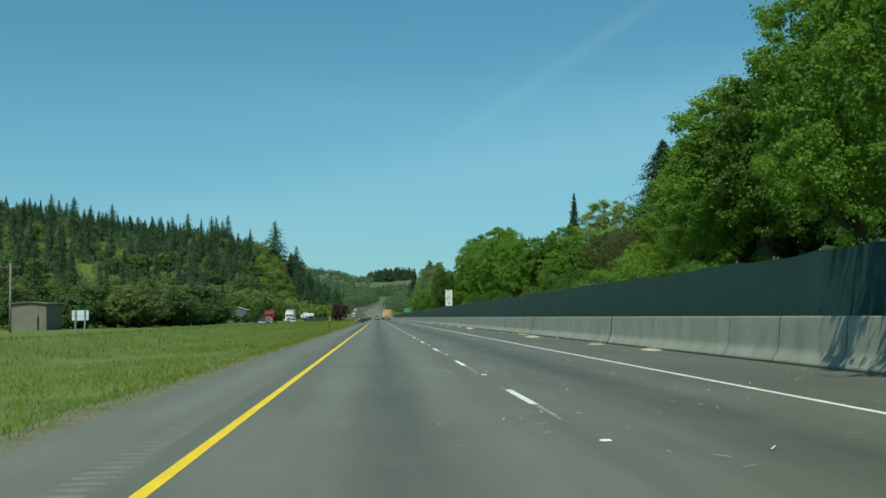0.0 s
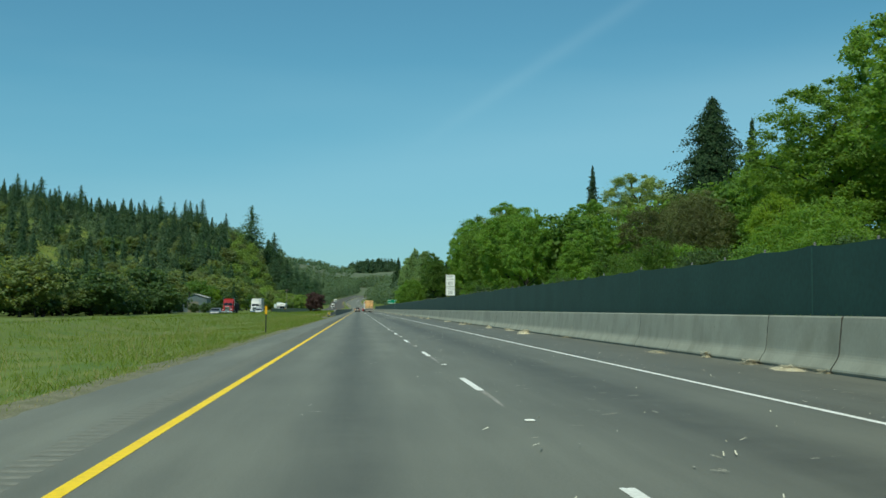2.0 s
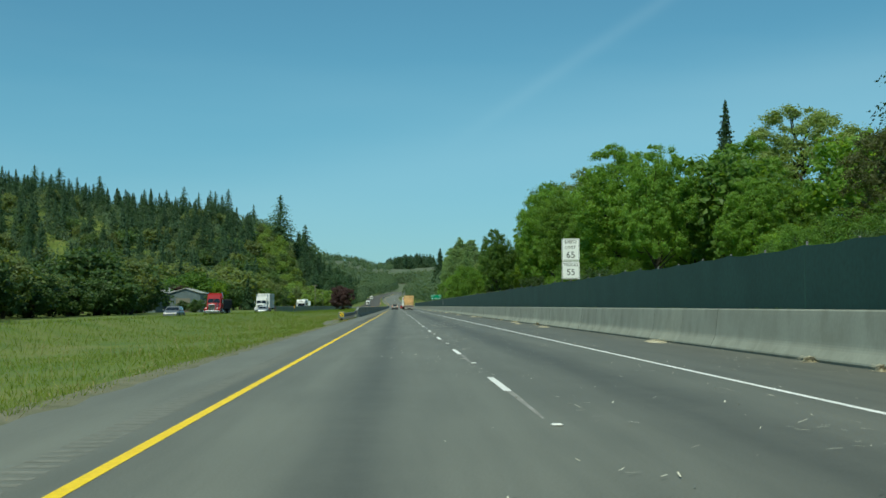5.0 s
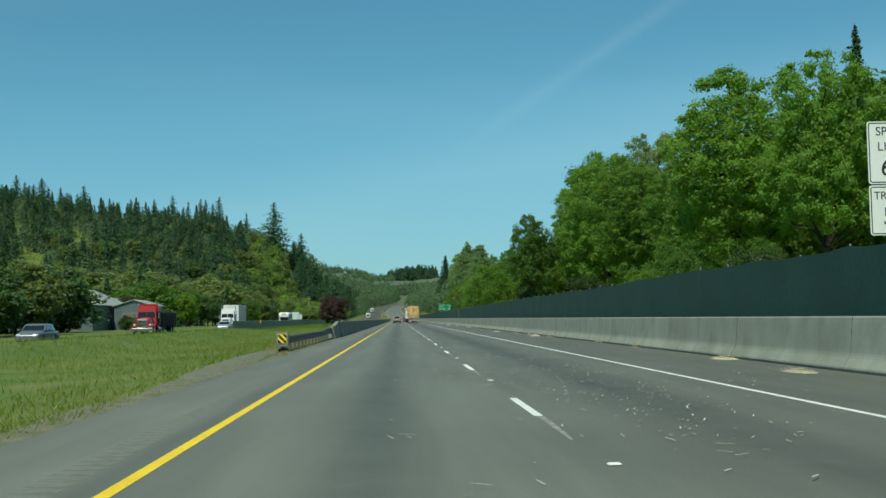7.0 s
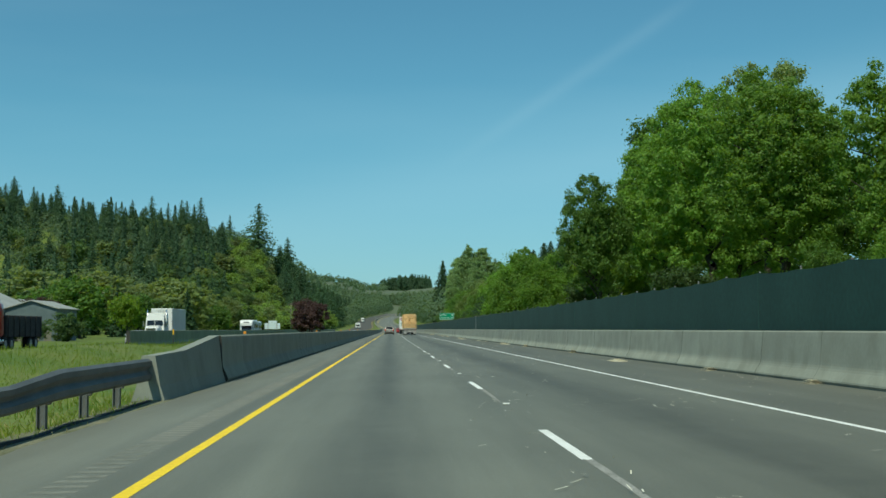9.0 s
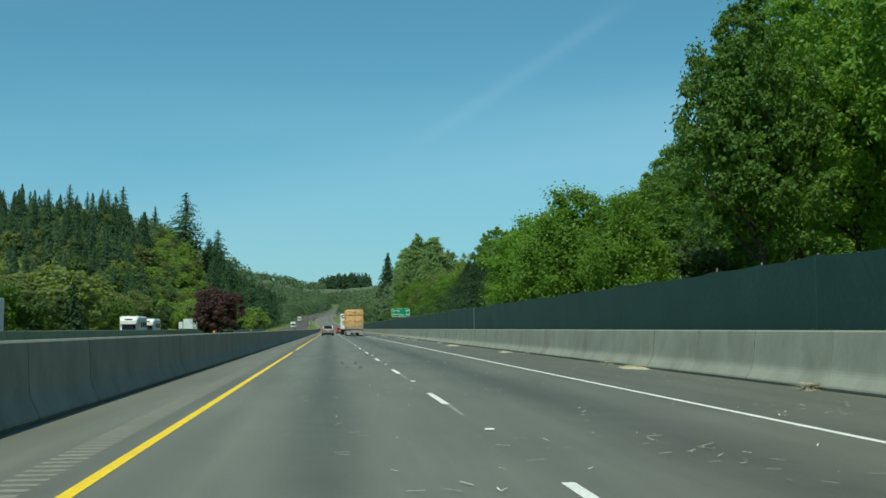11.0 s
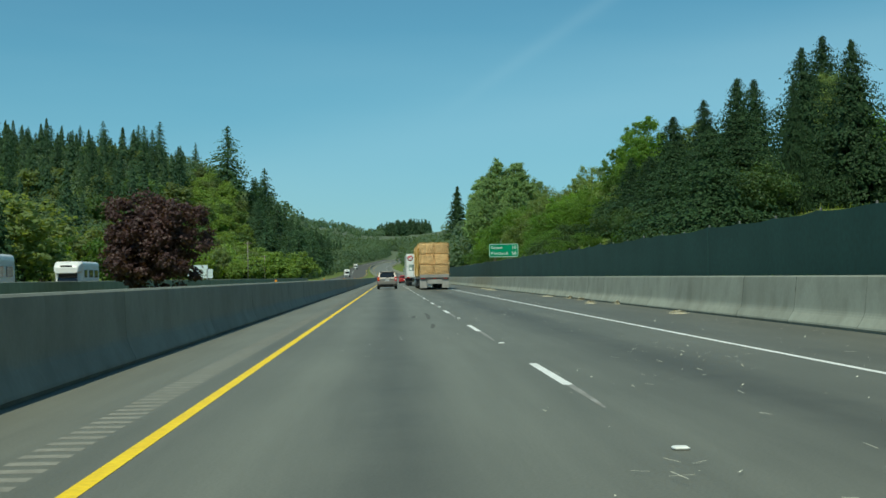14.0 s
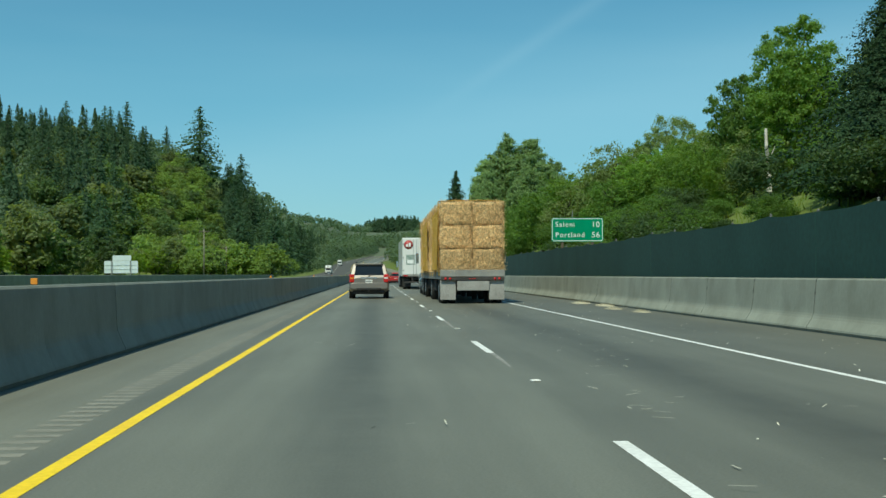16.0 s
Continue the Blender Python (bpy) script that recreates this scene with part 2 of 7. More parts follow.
def concrete_mat(name, a, b, stain, amount):
    """Cast concrete: cloudy tone, water stains that run down, every segment with its own pattern."""
    m = mat(name, a, b, 0.9, 0.9, 0.10, fine=0.05, vary=0.06)
    t = m.node_tree
    n, l = t.nodes, t.links
    p = n["Principled BSDF"]
    old = p.inputs["Base Color"].links[0].from_socket
    info, tc, mp = n.new("ShaderNodeObjectInfo"), n.new("ShaderNodeTexCoord"), n.new("ShaderNodeMapping")
    mp.inputs["Scale"].default_value = (1.0, 1.1, 0.8)
    far = n.new("ShaderNodeMath")
    far.operation = "MULTIPLY"
    far.inputs[1].default_value = 70.0
    l.new(info.outputs["Random"], far.inputs[0])
    comb = n.new("ShaderNodeCombineXYZ")
    l.new(far.outputs[0], comb.inputs[1])
    l.new(comb.outputs[0], mp.inputs["Location"])
    l.new(tc.outputs["Object"], mp.inputs["Vector"])
    for q in n:
        if q.bl_idname == "ShaderNodeTexNoise":
            l.new(mp.outputs[0], q.inputs["Vector"])
    run = n.new("ShaderNodeTexNoise")
    run.inputs["Scale"].default_value, run.inputs["Detail"].default_value = 1.4, 5
    l.new(mp.outputs[0], run.inputs["Vector"])
    mr = n.new("ShaderNodeMapRange")
    mr.inputs["From Min"].default_value, mr.inputs["From Max"].default_value = 0.50, 0.72
    mr.inputs["To Max"].default_value = amount
    l.new(run.outputs["Fac"], mr.inputs["Value"])
    mix = n.new("ShaderNodeMix")
    mix.data_type = "RGBA"
    mix.inputs["B"].default_value = (*stain, 1)
    l.new(mr.outputs[0], mix.inputs["Factor"])
    l.new(old, mix.inputs["A"])
    l.new(mix.outputs["Result"], p.inputs["Base Color"])
    return m


M_GROOVE_PALE = mat("pale_rumble_groove", (0.275, 0.268, 0.225), (0.225, 0.22, 0.185), 0.5, 0.9, 0.3, fine=0.15)
M_CONCRETE = concrete_mat("barrier_concrete", (0.305, 0.322, 0.268), (0.255, 0.268, 0.220), (0.155, 0.165, 0.128), 0.42)
M_CONCRETE_DARK = concrete_mat("weathered_concrete", (0.265, 0.285, 0.245), (0.225, 0.24, 0.205), (0.14, 0.15, 0.125), 0.4)
M_JOINT = mat("joint_grime", (0.055, 0.055, 0.047), (0.035, 0.035, 0.03), 3.0, 0.95, 0.1, fine=0.2)
M_SEAM = mat("fabric_seam", (0.020, 0.078, 0.064), (0.012, 0.058, 0.048), 1.0, 0.95, 0.1, fine=0.15)
M_SCREEN = mat("green_screen_fabric", (0.008, 0.048, 0.041), (0.013, 0.060, 0.051), 0.5, 0.95, 0.1, fine=0.15)
M_GALV = mat("galvanised_steel", (0.42, 0.43, 0.42), (0.32, 0.33, 0.32), 3.0, 0.5, 0.1, metal=0.7, fine=0.1)
M_RAIL = mat("weathered_rail_steel", (0.15, 0.16, 0.165), (0.115, 0.125, 0.13), 2.0, 0.6, 0.1, metal=0.25, fine=0.12)
M_WOODPOST = mat("weathered_wood", (0.16, 0.125, 0.085), (0.10, 0.08, 0.055), 3.0, 0.9, 0.4, fine=0.25)
M_FENCEPOST = mat("dull_steel", (0.16, 0.17, 0.165), (0.11, 0.12, 0.115), 3.0, 0.6, 0.1, metal=0.3, fine=0.1)
M_BLACK = mat("black_rubber", (0.018, 0.018, 0.018), (0.03, 0.03, 0.028), 4.0, 0.75, 0.2, fine=0.2)
M_BARK = mat("bark", (0.060, 0.052, 0.038), (0.036, 0.031, 0.023), 1.5, 0.95, 0.6, fine=0.3)
M_POLE = mat("weathered_pole", (0.30, 0.27, 0.22), (0.20, 0.18, 0.145), 1.5, 0.95, 0.4, fine=0.2)
M_SNAG = mat("bleached_bark", (0.66, 0.62, 0.54), (0.48, 0.44, 0.38), 1.5, 0.95, 0.6, fine=0.25)
M_STRAW = mat("straw", (0.62, 0.57, 0.42), (0.46, 0.41, 0.28), 2.5, 0.85, 0.3, fine=0.3)
L_MAPLE = leaf_mat("maple_leaves", (0.138, 0.258, 0.046), (0.236, 0.380, 0.080), 0.58)
L_BRIGHT = leaf_mat("spring_leaves", (0.170, 0.290, 0.034), (0.295, 0.420, 0.062), 0.6)
L_YOUNG = leaf_mat("young_maple_leaves", (0.120, 0.245, 0.036), (0.215, 0.355, 0.062), 0.55)
L_DEEP = leaf_mat("deep_green_leaves", (0.092, 0.188, 0.038), (0.160, 0.272, 0.056), 0.52)
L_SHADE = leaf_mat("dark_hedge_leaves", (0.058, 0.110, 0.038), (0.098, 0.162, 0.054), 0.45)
L_OLIVE = leaf_mat("olive_leaves", (0.180, 0.250, 0.082), (0.270, 0.355, 0.122))
L_BROWN = leaf_mat("bronze_leaves", (0.098, 0.122, 0.050), (0.152, 0.174, 0.070))
L_POPLAR = leaf_mat("poplar_leaves", (0.185, 0.295, 0.118), (0.280, 0.400, 0.172), 0.45)
L_PURPLE = leaf_mat("plum_leaves", (0.072, 0.042, 0.044), (0.112, 0.064, 0.062), 0.42)
L_BLOSSOM = leaf_mat("blossom", (0.30, 0.34, 0.20), (0.55, 0.55, 0.42), 0.3)
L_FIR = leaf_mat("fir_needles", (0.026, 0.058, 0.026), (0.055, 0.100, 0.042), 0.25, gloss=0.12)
# distance haze put into the needle colour, paler and bluer than L_FIR
L_FIRHAZE = leaf_mat("hazed_hill_fir_needles", (0.060, 0.118, 0.064), (0.092, 0.158, 0.084), 0.45, gloss=0.14)
# olive leaves with the hill's haze painted in as a lighter tone
L_OLIVEHAZE = leaf_mat("hazed_hill_olive_leaves", (0.175, 0.232, 0.098), (0.225, 0.285, 0.118), 0.55)
L_HILLBRIGHT = leaf_mat("hill_bright_leaves", (0.205, 0.310, 0.080), (0.265, 0.375, 0.102), 0.55)
# green leaves lightened the same way, haze in the base colour
L_GREENHAZE = leaf_mat("hazed_hill_green_leaves", (0.110, 0.188, 0.072), (0.160, 0.248, 0.092), 0.55)
L_GRASS = leaf_mat("grass_blades", (0.150, 0.222, 0.028), (0.205, 0.268, 0.044), 0.5)
L_DRY = leaf_mat("dry_grass", (0.26, 0.23, 0.10), (0.38, 0.33, 0.16), 0.3)


# ---- building helpers ----
def part(name, bm, material, parent=None, label=""):
    """Links a bmesh as one mesh object under its thing."""
    me = bpy.data.meshes.new(name)
    bm.to_mesh(me)
    bm.free()
    me.materials.append(material)
    ob = new(name, me)
    if parent:
        ob.parent = parent
    return tagged(ob, label)


def raw(name, verts, faces, material, parent=None, label="", smooth=False):
    """Links vertices and faces as one mesh object."""
    me = bpy.data.meshes.new(name)
    me.from_pydata(verts, [], faces)
    if smooth:
        me.polygons.foreach_set("use_smooth", [True] * len(me.polygons))
    me.materials.append(material)
    ob = new(name, me)
    if parent:
        ob.parent = parent
    return tagged(ob, label)


def quads(name, v, material, parent=None, label=""):
    """v: array (n, 4, 3) of separate quads."""
    n = len(v)
    return raw(name, v.reshape(-1, 3).tolist(), np.arange(4 * n).reshape(n, 4).tolist(), material, parent, label)


def box_bm(x0, x1, y0, y1, z0, z1, bevel=0.0, seg=2, bm=None):
    own = bm is None
    bm = bm or bmesh.new()
    made = bmesh.ops.create_cube(bm, size=1)["verts"]
    for v in made:
        v.co = Vector((x0 + (v.co.x + 0.5) * (x1 - x0), y0 + (v.co.y + 0.5) * (y1 - y0), z0 + (v.co.z + 0.5) * (z1 - z0)))
    if bevel:
        edges = list({e for v in made for e in v.link_edges})
        bmesh.ops.bevel(bm, geom=edges, offset=bevel, segments=seg, affect="EDGES", profile=0.5)
    return bm


def tube_bm(a, b, r0, r1, n=8, bm=None, caps=True):
    """A tapered round bar from a to b."""
    bm = bm or bmesh.new()
    a, b = Vector(a), Vector(b)
    q = (b - a).to_track_quat("Z", "Y")
    rings = []
    for c, r in ((a, r0), (b, r1)):
        rings.append([bm.verts.new(c + q @ Vector((r * math.cos(2 * math.pi * i / n), r * math.sin(2 * math.pi * i / n), 0))) for i in range(n)])
    for i in range(n):
        f = bm.faces.new((rings[0][i], rings[0][(i + 1) % n], rings[1][(i + 1) % n], rings[1][i]))
        f.smooth = n > 6
    if caps:
        bm.faces.new(rings[0][::-1])
        bm.faces.new(rings[1])
    return bm


def thing(name, label, category, group="", at=None, kind=""):
    e = new(name)
    e.empty_display_size = 0.2
    if at is not None:
        e.matrix_world = at
    return tagged(e, label, category, group, kind)


def step(a, b, v):
    t = min(1.0, max(0.0, (v - a) / (b - a)))
    return t * t * (3 - 2 * t)


# ---- the lie of the land ----
def rise(y):
    """Height of the carriageway: level, then a climb into the far hills."""
    if y < 620:
        return 0.0
    if y < 1120:
        return 3.3e-5 * (y - 620) ** 2
    return 8.25 + 0.033 * (min(y, 1450) - 1120)


def bend(y):
    """Sideways shift of the carriageway far ahead."""
    return 26 * step(1080, 1500, y) - 7 * step(740, 1060, y)


def opposite(y):
    """Middle of the opposite carriageway."""
    return -25.6 + 14.4 * step(560, 960, y) + bend(y)


def hill(x, y):
    """Wooded hill beyond the opposite carriageway."""
    pts = ((-40, 0), (-57, 10), (-75, 34), (-91, 50), (-139, 58), (-207, 64), (-307, 84), (-450, 92), (-900, 80))
    h = 0.0
    if x < -40:
        h = pts[-1][1]
        for (xa, ha), (xb, hb) in zip(pts, pts[1:]):
            if xb <= x:
                h = ha + (hb - ha) * (xa - x) / (xa - xb)
                break
    return h * step(690, 1040, y) * (1 - 0.7 * step(1150, 1700, y))


def land(x, y):
    """Height of the ground."""
    base = rise(y)
    d = x - bend(y)
    bank = 3.0 + 2.8 * step(400, 450, y) - 3.0 * step(560, 700, y)
    z = base + bank * step(11.5, 26, d) * (1 if d > 0 else 0)
    z += 9 * step(30, 110, d)
    z += hill(x, y)
    z += 0.46 * math.exp(-((d + 16.9) / 1.9) ** 2) * (1 - step(300, 325, y))
    z -= 0.35 * math.exp(-((d + 11) / 4.5) ** 2) * (1 - step(300, 330, y))
    far = step(1350, 2600, y)
    z += far * (62 + 14 * noise.noise((x / 420, y / 500, 3))) - 0.9 * far * (base - rise(1350) if y > 1350 else 0)
    if abs(d) > 60:
        z += 1.2 * noise.noise((x / 60, y / 60, 0))
    return z


def spread(stops):
    out = []
    for a, b, n in stops:
        out += list(np.linspace(a, b, n, endpoint=False))
    return out + [stops[-1][1]]


def build_ground():
    xs = spread(((-2500, -700, 12), (-700, -130, 30), (-130, -36, 24), (-36, -20, 8), (-20, -4.02, 16), (-4.02, -3.72, 1), (-3.72, 9.9, 3), (9.9, 40, 20), (40, 130, 14), (130, 700, 18), (700, 2500, 8)))
    ys = spread(((-400, -20, 8), (-20, 720, 75), (720, 1300, 60), (1300, 2800, 50), (2800, 4500, 8)))
    verts, faces = [], []
    nx = len(xs)
    for y in ys:
        for x in xs:
            z = land(x + bend(y), y)
            if -3.76 < x < 10.0:
                z -= 0.12
            o = opposite(y) - bend(y)
            if o - 8.2 < x < o + 8.2:
                z -= 0.30
            verts.append((x + bend(y), y, z))
    for j in range(len(ys) - 1):
        for i in range(nx - 1):
            a = j * nx + i
            faces.append((a, a + 1, a + nx + 1, a + nx))
    m = mat("meadow", (0.085, 0.143, 0.016), (0.145, 0.178, 0.030), 0.30, 0.95, 0.4, fine=0.22)
    t = m.node_tree
    n, l = t.nodes, t.links
    base = n["Principled BSDF"].inputs["Base Color"]
    dry, mr, mix = n.new("ShaderNodeTexNoise"), n.new("ShaderNodeMapRange"), n.new("ShaderNodeMix")
    dry.inputs["Scale"].default_value, dry.inputs["Detail"].default_value, dry.inputs["Roughness"].default_value = 0.11, 8, 0.65
    mr.inputs["From Min"].default_value, mr.inputs["From Max"].default_value, mr.inputs["To Max"].default_value = 0.53, 0.72, 0.75
    mix.data_type = "RGBA"
    mix.inputs["B"].default_value = (0.19, 0.185, 0.060, 1)
    l.new(n["Texture Coordinate"].outputs["Object"], dry.inputs["Vector"])
    l.new(dry.outputs["Fac"], mr.inputs["Value"])
    l.new(mr.outputs[0], mix.inputs["Factor"])
    l.new(base.links[0].from_socket, mix.inputs["A"])
    l.new(mix.outputs["Result"], base)
    # aerial haze painted on the far slopes: pasture turns greyer with distance
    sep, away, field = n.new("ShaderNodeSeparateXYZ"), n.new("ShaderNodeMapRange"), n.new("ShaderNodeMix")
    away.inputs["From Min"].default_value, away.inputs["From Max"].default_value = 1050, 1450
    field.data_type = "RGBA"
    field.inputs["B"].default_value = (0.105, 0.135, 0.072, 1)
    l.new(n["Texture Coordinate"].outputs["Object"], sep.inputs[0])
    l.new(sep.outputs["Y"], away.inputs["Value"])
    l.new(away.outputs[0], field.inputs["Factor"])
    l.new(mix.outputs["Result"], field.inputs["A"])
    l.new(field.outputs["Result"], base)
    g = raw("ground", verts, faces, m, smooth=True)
    return tagged(g, "green grassland with dry patches rolling to far hills", "ground", kind="structure")


ground = build_ground()


def strip(name, x0, x1, ys, material, parent=None, lift=0.0, follow=None, label="", skirt=0.0):
    """A long flat strip that follows the road (or the line follow(y))."""
    v, f = [], []
    for y in ys:
        c = follow(y) if follow else bend(y)
        for x in (x0, x1):
            v.append((c + x, y, rise(y) + lift))
    for i in range(len(ys) - 1):
        f.append((2 * i, 2 * i + 1, 2 * i + 3, 2 * i + 2))
    if skirt:
        k = len(v)
        for i, y in enumerate(ys):
            v.append((v[2 * i][0], y, rise(y) + lift - skirt))
        for i in range(len(ys) - 1):
            f.append((k + i, 2 * i, 2 * i + 2, k + i + 1))
    return raw(name, v, f, material, parent, label)


LONG = spread(((-120, 600, 36), (600, 1750, 70)))
road = tagged(strip("road", -3.75, 9.75, LONG, M_ASPHALT, skirt=0.2), "grey asphalt carriageway with dark oil bands", "road", kind="structure")
road_far = tagged(strip("road_opposite", -5.9, 5.9, LONG, M_OPP, lift=-0.2, follow=opposite), "pale asphalt carriageway of the opposite direction", "road", kind="structure")
YELLOW_X, DASH_X, WHITE_X, DASH_Y = -1.73, 1.875, 5.64, 35.83
yellow = strip("yellow_line", YELLOW_X - 0.06, YELLOW_X + 0.06, spread(((-120, 343.0, 20),)), M_YELLOW, road, 0.003, label="solid yellow edge line")
strip("yellow_line", YELLOW_X - 0.06, YELLOW_X + 0.06, spread(((348.1, 600, 20), (600, 1700, 60))), M_YELLOW, road, 0.003, label="solid yellow edge line")
strip("white_line", WHITE_X - 0.055, WHITE_X + 0.055, LONG, M_WHITE, road, 0.003, label="solid white edge line")
strip("white_line", 5.2, 5.32, LONG, M_YELLOW, road_far, -0.194, follow=opposite)
strip("white_line", -2.2, -2.08, LONG, M_WHITE, road_far, -0.194, follow=opposite)


def ragged_edge():
    """Pale dirt and gravel between the asphalt and the grass."""
    v, f = [], []
    ys = spread(((-20, 330, 700),))
    for i, y in enumerate(ys):
        a = -3.50 + 0.16 * noise.noise((1, y * 0.7, 0)) + 0.05 * noise.noise((1, y * 3.1, 4))
        b = -4.22 - 0.30 * noise.noise((2, y * 0.25, 0)) + 0.10 * noise.noise((2, y * 2.3, 7))
        v += [(a, y, -0.004), ((a + b) / 2, y, 0.022), (b, y, -0.03)]
    for i in range(len(ys) - 1):
        for k in range(2):
            f.append((3 * i + k, 3 * i + 3 + k, 3 * i + 4 + k, 3 * i + 1 + k))
    m = mat("dirt_edge", (0.20, 0.19, 0.125), (0.13, 0.135, 0.070), 1.6, 0.95, 0.6, fine=0.3)
    return tagged(raw("gravel_edge", v, f, m), "pale dirt and gravel edge of the shoulder", "shoulder", kind="structure")


ragged_edge()


def gravel_patch():
    """Bare gravel in the grass before the guardrail."""
    v, f = [], []
    ys = spread(((193, 224, 90),))
    for y in ys:
        w = 0.52 * step(193, 207, y) * (1 - 0.5 * step(218, 224, y))
        c = -3.90 - 0.68 * step(196, 221, y) + 0.08 * noise.noise((5, y * 0.4, 0))
        for k in (-1, -0.5, 0, 0.5, 1):
            x = c + k * w * (1 + 0.35 * noise.noise((6 + k, y * 1.3, 0)))
            v.append((x, y, max(land(x, y), 0.0) + 0.004 + (0.035 - 0.03 * k * k) * min(1, w / 0.5)))
    for j in range(len(ys) - 1):
        for i in range(4):
            f.append((5 * j + i, 5 * j + i + 1, 5 * j + i + 6, 5 * j + i + 5))
    m = mat("grey_gravel", (0.21, 0.205, 0.155), (0.14, 0.145, 0.09), 2.2, 0.95, 0.8, fine=0.35)
    return tagged(raw("gravel_patch", v, f, m), "bare grey gravel patch in the grass before the guardrail", "gravel", kind="structure")


gravel_patch()


# ---- road markings, rumble strip ----
def dash_mesh():
    bm = bmesh.new()
    jag = [0.0, 0.02, -0.015, 0.01, 0.0]
    top = []
    for i, j in enumerate(jag):
        x = 0.11 * i / 4
        top.append((bm.verts.new((x, -3.05 + j, 0.004)), bm.verts.new((x, j * 0.6, 0.004))))
    for (a, b), (c, d) in zip(top, top[1:]):
        bm.faces.new((a, c, d, b))
    return bm


first = None
for k in range(-4, 50):
    y = DASH_Y + 12.192 * k
    if first is None:
        first = part("lane_dash", dash_mesh(), M_WHITE, road, "white lane dash")
        ob = first
    else:
        ob = new("lane_dash", first.data)
        ob.parent = road
        ob["label"] = "white lane dash"
    ob.location = (DASH_X, y, rise(y))
bm = bmesh.new()
for k in range(50, 130):
    y = DASH_Y + 12.192 * k
    o = bend(y)
    bm.faces.new([bm.verts.new((DASH_X + o + a, y + b, rise(y + b) + 0.012)) for a, b in ((0, -3.05), (0.11, -3.05), (0.11, 0), (0, 0))])
tagged(part("far_lane_dashes", bm, M_WHITE, road), kind="stuff")

rng = np.random.default_rng(4)
q = []
for k in range(-4, 44):
    y = DASH_Y + 12.192 * k - 3.05
    ln = rng.uniform(1.8, 4.2)
    a = 0.03
    w1 = 0.08
    for i in range(12):
        s0, s1 = y - ln * i / 12, y - ln * (i + 1) / 12
        w0 = 0.085 * rng.uniform(0.86, 1) * (1 - 0.6 * (i / 11) ** 2)
        q.append([(DASH_X + a, s1, 0.0025), (DASH_X + a + w0, s1, 0.0025), (DASH_X + a + w1, s0, 0.0025), (DASH_X + a, s0, 0.0025)])
        w1 = w0
tagged(quads("worn_lane_marks", np.array(q), M_WORN, road), "ground-off grey remains of older dashes", kind="stuff")
marker = None
for k in range(-3, 42):
    bm = None
    y = DASH_Y + 12.192 * k - 3.05 - 4.6
    if marker is None:
        bm = box_bm(-0.055, 0.055, -0.05, 0.05, 0, 0.018, 0.012, 1)
        marker = ob = part("road_stud", bm, M_WHITE, road, "low white road stud")
    else:
        ob = new("road_stud", marker.data)
        ob.parent = road
        ob["label"] = "low white road stud"
    ob.location = (DASH_X + 0.09, y, 0.004)
q = []
for i in range(2150):
    y = -20 + i * 0.305
    x = -2.27 + 0.03 * math.sin(y * 0.05)
    q.append([(x - 0.17, y, 0.0012), (x + 0.17, y, 0.0012), (x + 0.17, y + 0.15, 0.0012), (x - 0.17, y + 0.15, 0.0012)])
cut = 860
tagged(quads("rumble_strip", np.array(q[:cut]), M_GROOVE, road), "milled rumble strip on the left shoulder", kind="stuff")
tagged(quads("rumble_strip", np.array(q[cut:]), M_GROOVE_PALE, road), "pale milled rumble strip on the left shoulder", kind="stuff")

M_SKID = mat("tyre_rubber_mark", (0.098, 0.10, 0.086), (0.13, 0.132, 0.112), 2.0, 0.8, 0.2, fine=0.3)
for x0, y0, y1 in ((0.62, 321.5, 324.8), (1.02, 321.2, 325.0), (1.06, 317.2, 319.6), (0.72, 318.0, 319.0), (1.15, 393.6, 398.8), (0.78, 394.6, 396.6), (1.05, 388.0, 390.5)):
    v, f = [], []
    n = 14
    for i in range(n + 1):
        t = i / n
        w = 0.055 * math.sin(math.pi * (0.04 + 0.92 * t)) ** 0.4 * (1 + 0.25 * noise.noise((x0 * 9, y0 + i, 0)))
        c = x0 + 0.05 * math.sin(3 * t + x0 * 5)
        v += [(c - w, y0 + (y1 - y0) * t, 0.0035), (c + w, y0 + (y1 - y0) * t, 0.0035)]
        if i:
            f.append((2 * i - 2, 2 * i - 1, 2 * i + 1, 2 * i))
    raw("skid_mark", v, f, M_SKID, road, "dark tyre skid mark")

# ---- concrete barriers ----
SEG = 3.81


